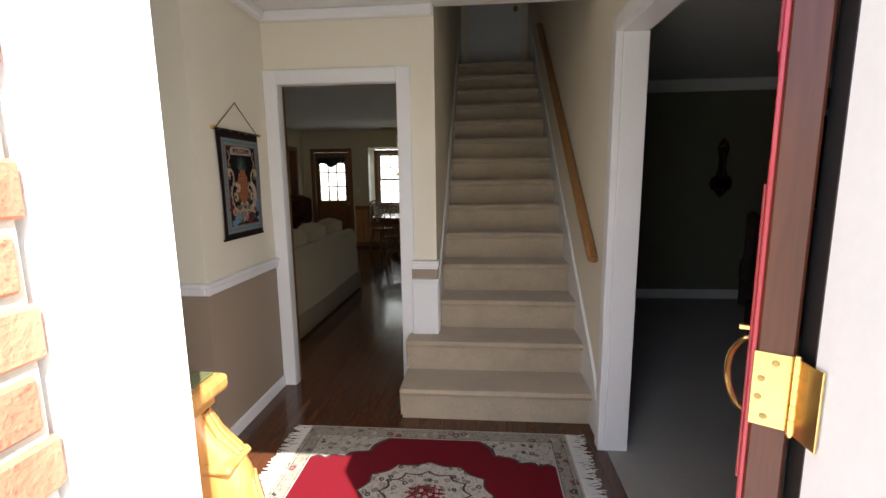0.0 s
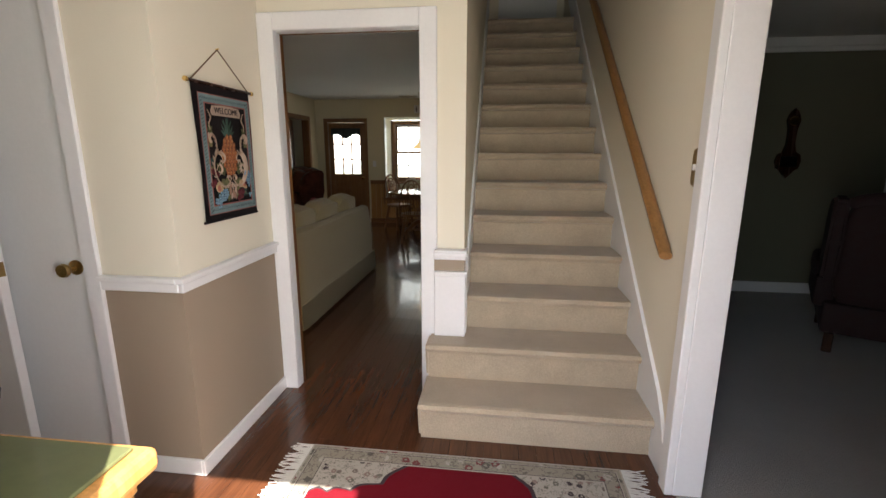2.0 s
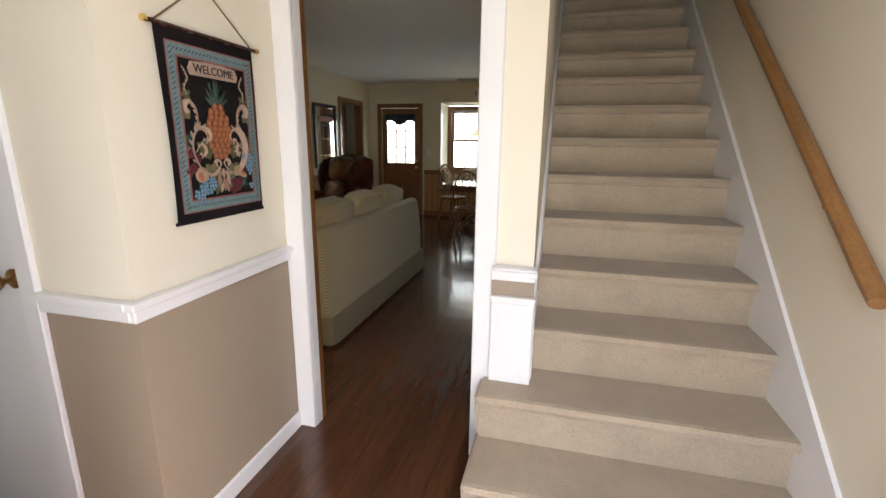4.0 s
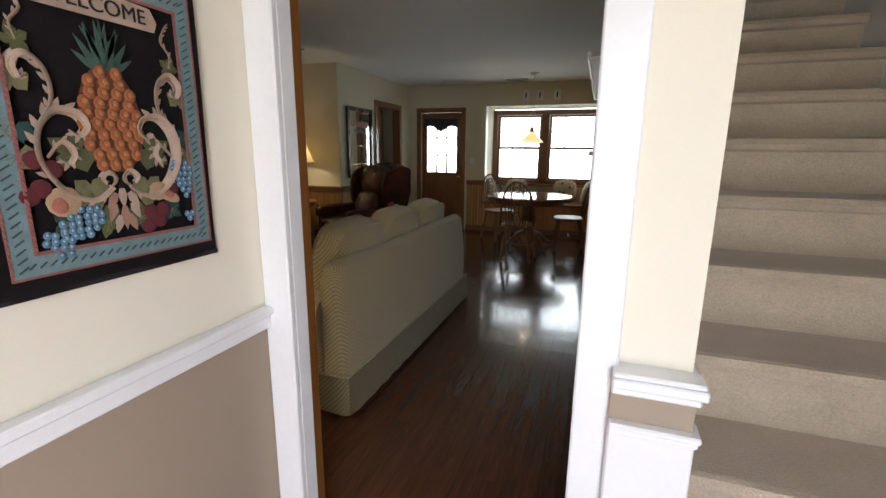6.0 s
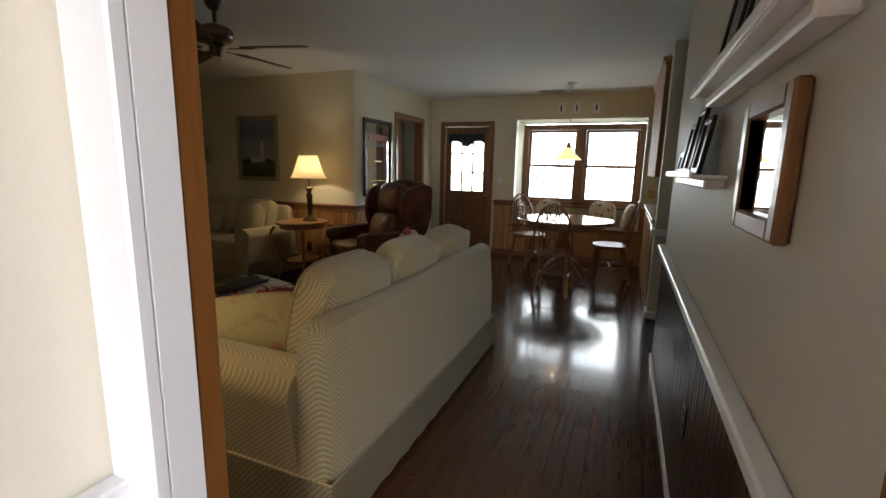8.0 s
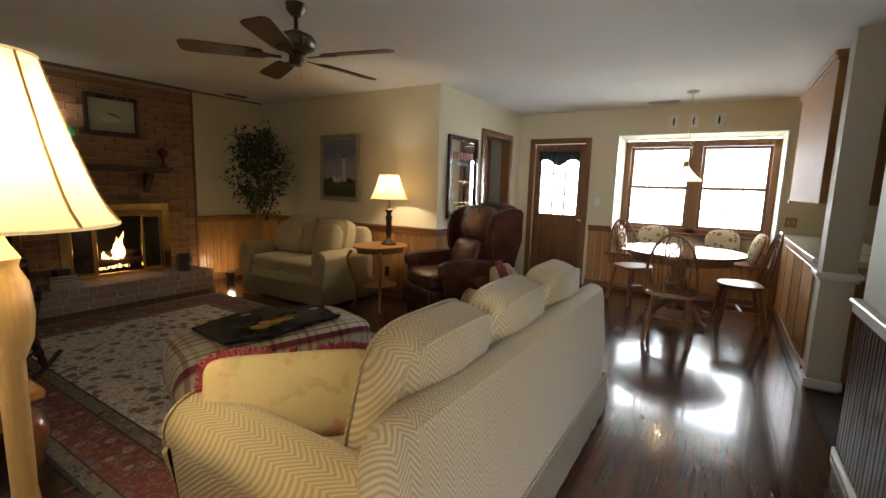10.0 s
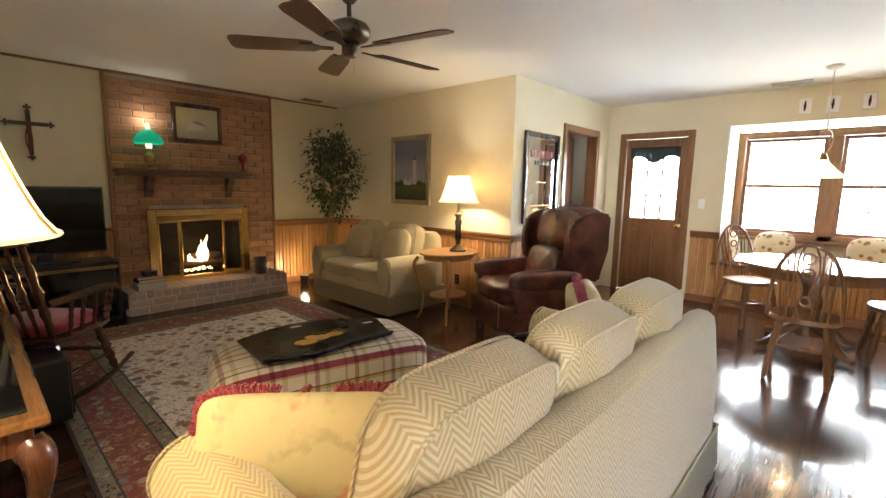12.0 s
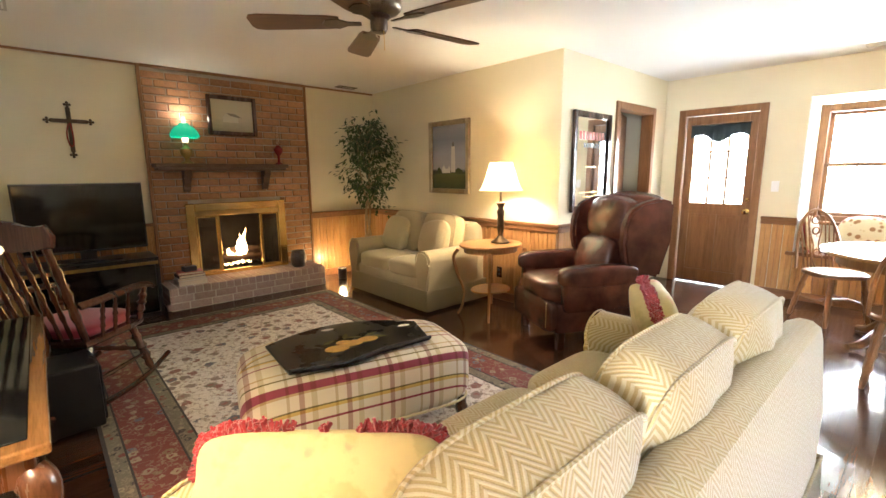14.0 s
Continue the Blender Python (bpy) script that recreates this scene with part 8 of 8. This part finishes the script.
part("edge", block(-0.08, -0.06, 9.06, 9.11, 1.27, 1.32, 0.004), OAK, kc)
ko = thing("light_switch", "brown double switch plate on the kitchen wall", "light switch", (0.02, Y_BACK, 1.05))
part("plate", block(-0.055, 0.055, -0.006, 0, -0.057, 0.057, 0.002), OLDBRASS, ko)
part("toggle", blocks([(-0.03, -0.022, -0.014, -0.006, -0.01, 0.01), (0.022, 0.03, -0.014, -0.006, -0.01, 0.01)]), TRIM, ko)

# ---- ficus tree and floor uplight in the corner ----
BARK = plain("pale_ficus_bark", (0.30, 0.22, 0.13), 0.85, 0, 0.25, 14, 80, 0.5)
LEAF = Nodes("ficus_leaf")
rnd_ = LEAF.add("NewGeometry", out=8)
LEAF = LEAF.done(LEAF.ramp(rnd_, [(0, (0.012, 0.035, 0.010)), (0.6, (0.03, 0.075, 0.02)), (1, (0.075, 0.13, 0.035))]), 0.38)
tr = thing("ficus_tree", "tall potted ficus tree with dense dark green leaves", "potted tree", (-5.93, 6.86, 0))
part("pot", turned([(0, 0), (0.12, 0), (0.14, 0.03), (0.165, 0.24), (0.175, 0.26), (0.17, 0.28), (0.155, 0.28), (0.15, 0.25), (0, 0.25)], 24), plain("dark_blue_glaze", (0.03, 0.035, 0.055), 0.3, 0, 0.3), tr, "dark glazed pot", True)
q = random.Random(11)
bm = bmesh.new()
ends = []
for k in range(3):
    a = k * 2.1
    p = curve3([(0.03 * math.cos(a), 0.03 * math.sin(a), 0.24), (0.035 * math.cos(a + 1.5), 0.035 * math.sin(a + 1.5), 0.55), (0.03 * math.cos(a + 3), 0.03 * math.sin(a + 3), 0.90), (0.06 * math.cos(a), 0.06 * math.sin(a), 1.25), (0.10 * math.cos(a), 0.10 * math.sin(a), 1.75)], 6)
    tube(p, [0.020 - 0.0006 * i for i in range(len(p))], 7, bm)
for k in range(40):
    a, z0 = q.uniform(0, 6.28), q.uniform(0.95, 1.85)
    L = (0.36 if 1.15 < z0 < 1.7 else 0.24) * q.uniform(0.7, 1.1)
    e = Vector((L * math.cos(a), L * math.sin(a), z0 + q.uniform(0.02, 0.22)))
    tube(curve3([(0.03 * math.cos(a), 0.03 * math.sin(a), z0), (e.x * 0.5, e.y * 0.5, z0 + 0.10), e], 3), [0.008, 0.0075, 0.007, 0.006, 0.005, 0.004, 0.003], 5, bm)
    ends.append((Vector((0.03 * math.cos(a), 0.03 * math.sin(a), z0 + 0.04)), e))
part("trunk", bm, BARK, tr, "", True)
verts, faces = [], []
for a, b in ends:
    for k in range(40):
        c = a.lerp(b, 0.25 + 0.85 * q.random()) + Vector((q.gauss(0, 0.055), q.gauss(0, 0.055), q.gauss(-0.02, 0.06)))
        if c.x < -0.44 or c.y > 0.40:
            continue
        d_ = Vector((c.x + q.gauss(0, 0.2), c.y + q.gauss(0, 0.2), q.uniform(-0.5, 0.12))).normalized()
        s_ = d_.cross(Vector((q.gauss(0, 0.3), q.gauss(0, 0.3), 1))).normalized()
        up = s_.cross(d_)
        L, w = q.uniform(0.055, 0.085), q.uniform(0.014, 0.02)
        i0 = len(verts)
        verts += [c, c + d_ * L * 0.4 + s_ * w - up * 0.004, c + d_ * L - up * 0.012, c + d_ * L * 0.4 - s_ * w - up * 0.004, c + d_ * L * 0.45 + up * 0.004]
        faces += [(i0, i0 + 1, i0 + 4), (i0 + 1, i0 + 2, i0 + 4), (i0 + 2, i0 + 3, i0 + 4), (i0 + 3, i0, i0 + 4)]
me = bpy.data.meshes.new("crown")
me.from_pydata([tuple(v_) for v_ in verts], [], faces)
me.materials.append(LEAF)
o = new("crown", me)
o.parent = tr
tagged(o, "dense dark green leaves", kind="stuff")
ul = thing("uplight", "small can uplight glowing on the floor behind the loveseat", "uplight", (-6.10, 6.55, 0))
part("can", turned([(0, 0), (0.05, 0), (0.055, 0.01), (0.055, 0.14), (0.048, 0.14), (0.046, 0.03), (0, 0.03)], 18), BLACK, ul, "", True)
part("lens", turned([(0, 0.10), (0.044, 0.10), (0.044, 0.106), (0, 0.106)], 16), glow("uplight_lens", (1.0, 0.72, 0.30), 0.85), ul)
bulb("uplight_light", (-6.10, 6.55, 0.20), 0.21, (1.0, 0.72, 0.34), 0.04)

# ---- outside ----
# added emissive backdrop: its glow makes the window view white, green tints low down
GLOW_BACKDROP = Nodes("bright_hazy_distance")
hz = GLOW_BACKDROP.math("ADD", GLOW_BACKDROP.math("MULTIPLY", GLOW_BACKDROP.xyz(GLOW_BACKDROP.coord())[2], 0.05), GLOW_BACKDROP.math("MULTIPLY", GLOW_BACKDROP.noise(GLOW_BACKDROP.coord(), 0.35, 4), 0.25))
GLOW_BACKDROP.put(GLOW_BACKDROP.b.inputs["Emission Color"], GLOW_BACKDROP.ramp(hz, [(0.10, (0.62, 0.70, 0.52)), (0.30, (0.80, 0.86, 0.78)), (0.50, (0.95, 0.98, 1.0))]))
GLOW_BACKDROP.b.inputs["Emission Strength"].default_value = 0.12
GLOW_BACKDROP = GLOW_BACKDROP.done((0.5, 0.52, 0.5), 1.0)
setting("backdrop", block(-70, 70, 62, 62.5, -0.16, 40), GLOW_BACKDROP, "added glowing backdrop that whitens the garden view behind the house", "backdrop")

# ---- brickwork of the entrance ----
pb = thing("porch_bricks", "red-orange porch brickwork with pale joints beside the door", "brick wall", kind="structure")
me = brick_mesh(0.05, 0.104, 0.062, PORCHBRICK)
me2 = brick_mesh(0.05, 0.195, 0.062, PORCHBRICK)
for k in range(27):
    z_ = 0.03 + 0.0765 * k
    if k % 2:
        piece(me2, pb, (-0.055, 0.515, z_))
    else:
        piece(me, pb, (-0.055, 0.464, z_))
        piece(me, pb, (-0.055, 0.577, z_))

# ---- hardwood floor, plank by plank ----
PW_, q = 0.083, random.Random(21)
floor_ob = bpy.data.objects["floor"]
near, far = [], []
ix = 0
x = -6.43
while x < 1.10:
    x1 = min(x + PW_, 1.10)
    y = 0.85 - q.uniform(0, 1.0)
    while y < 9.58:
        L = q.uniform(0.7, 1.5)
        a, b = max(y, 0.85), min(y + L, 9.58)
        y += L
        if b - a < 0.03:
            continue
        if x1 > 0.04:
            b = min(b, 2.92)
        if x < -2.8:
            a = max(a, 3.07)
        if b - a < 0.03:
            continue
        cx_, cy_ = (x + x1) / 2, (a + b) / 2
        (near if (-1.3 < cx_ < 1.1 and cy_ < 3.6) or (-1.25 < cx_ < 0.0 and cy_ < 8.6) else far).append((x, x1, a, b))
    x = x1


def plank_mesh(w, l):
    g = 0.0003
    bm_ = bmesh.new()
    box(bm_, -w / 2 + g, w / 2 - g, -l / 2 + g, l / 2 - g, -0.014, 0.0)
    bmesh.ops.bevel(bm_, geom=[e for e in bm_.edges if all(v_.co.z > -0.001 for v_ in e.verts)], offset=0.0007, segments=1, affect="EDGES")
    m_ = bpy.data.meshes.new("plank")
    bm_.to_mesh(m_)
    bm_.free()
    m_.materials.append(FLOORWOOD)
    return m_


shared = {}
for (a, b, c, d_) in near[:300]:
    key = (round(b - a, 3), round((d_ - c) / 0.05) * 0.05)
    if key[1] < 0.05:
        key = (key[0], 0.05)
    if key not in shared:
        shared[key] = plank_mesh(*key)
    o = new("plank", shared[key])
    o.parent = floor_ob
    o.location = ((a + b) / 2, (c + d_) / 2, -0.0005)
    o.scale.y = (d_ - c) / key[1]
verts, faces = [], []
for (a, b, c, d_) in near[300:] + far:
    g, i0 = 0.0007, len(verts)
    verts += [(a + g, c + g, -0.0005), (b - g, c + g, -0.0005), (b - g, d_ - g, -0.0005), (a + g, d_ - g, -0.0005), (a, c, -0.002), (b, c, -0.002), (b, d_, -0.002), (a, d_, -0.002)]
    faces += [(i0, i0 + 1, i0 + 2, i0 + 3), (i0 + 4, i0 + 5, i0 + 1, i0), (i0 + 5, i0 + 6, i0 + 2, i0 + 1), (i0 + 6, i0 + 7, i0 + 3, i0 + 2), (i0 + 7, i0 + 4, i0, i0 + 3)]
FARWOOD = Nodes("polished_dark_hardwood_far")
ri = FARWOOD.add("NewGeometry", out=8)
off_ = FARWOOD.add("CombineXYZ", [FARWOOD.math("MULTIPLY", ri, 37.0), FARWOOD.math("MULTIPLY", ri, 61.0), 0.0])
v = FARWOOD.add("VectorMath", [FARWOOD.coord((16, 1, 16)), off_], operation="ADD")
g_ = FARWOOD.noise(v, 1.6, 5, 0.62)
col = FARWOOD.ramp(g_, [(0.28, (0.045, 0.016, 0.008)), (0.72, (0.125, 0.046, 0.020))])
col = FARWOOD.mix(0.35, col, FARWOOD.ramp(ri, [(0, (0.042, 0.015, 0.008)), (1, (0.13, 0.05, 0.022))]))
FARWOOD = FARWOOD.done(col, FARWOOD.ramp(g_, [(0.2, (0.145,) * 3), (0.8, (0.20,) * 3)]), 0, 0.25)
me = bpy.data.meshes.new("planks")
me.from_pydata(verts, [], faces)
me.materials.append(FARWOOD)
o = new("planks", me)
o.parent = floor_ob
tagged(o, "polished dark hardwood strips", kind="stuff")
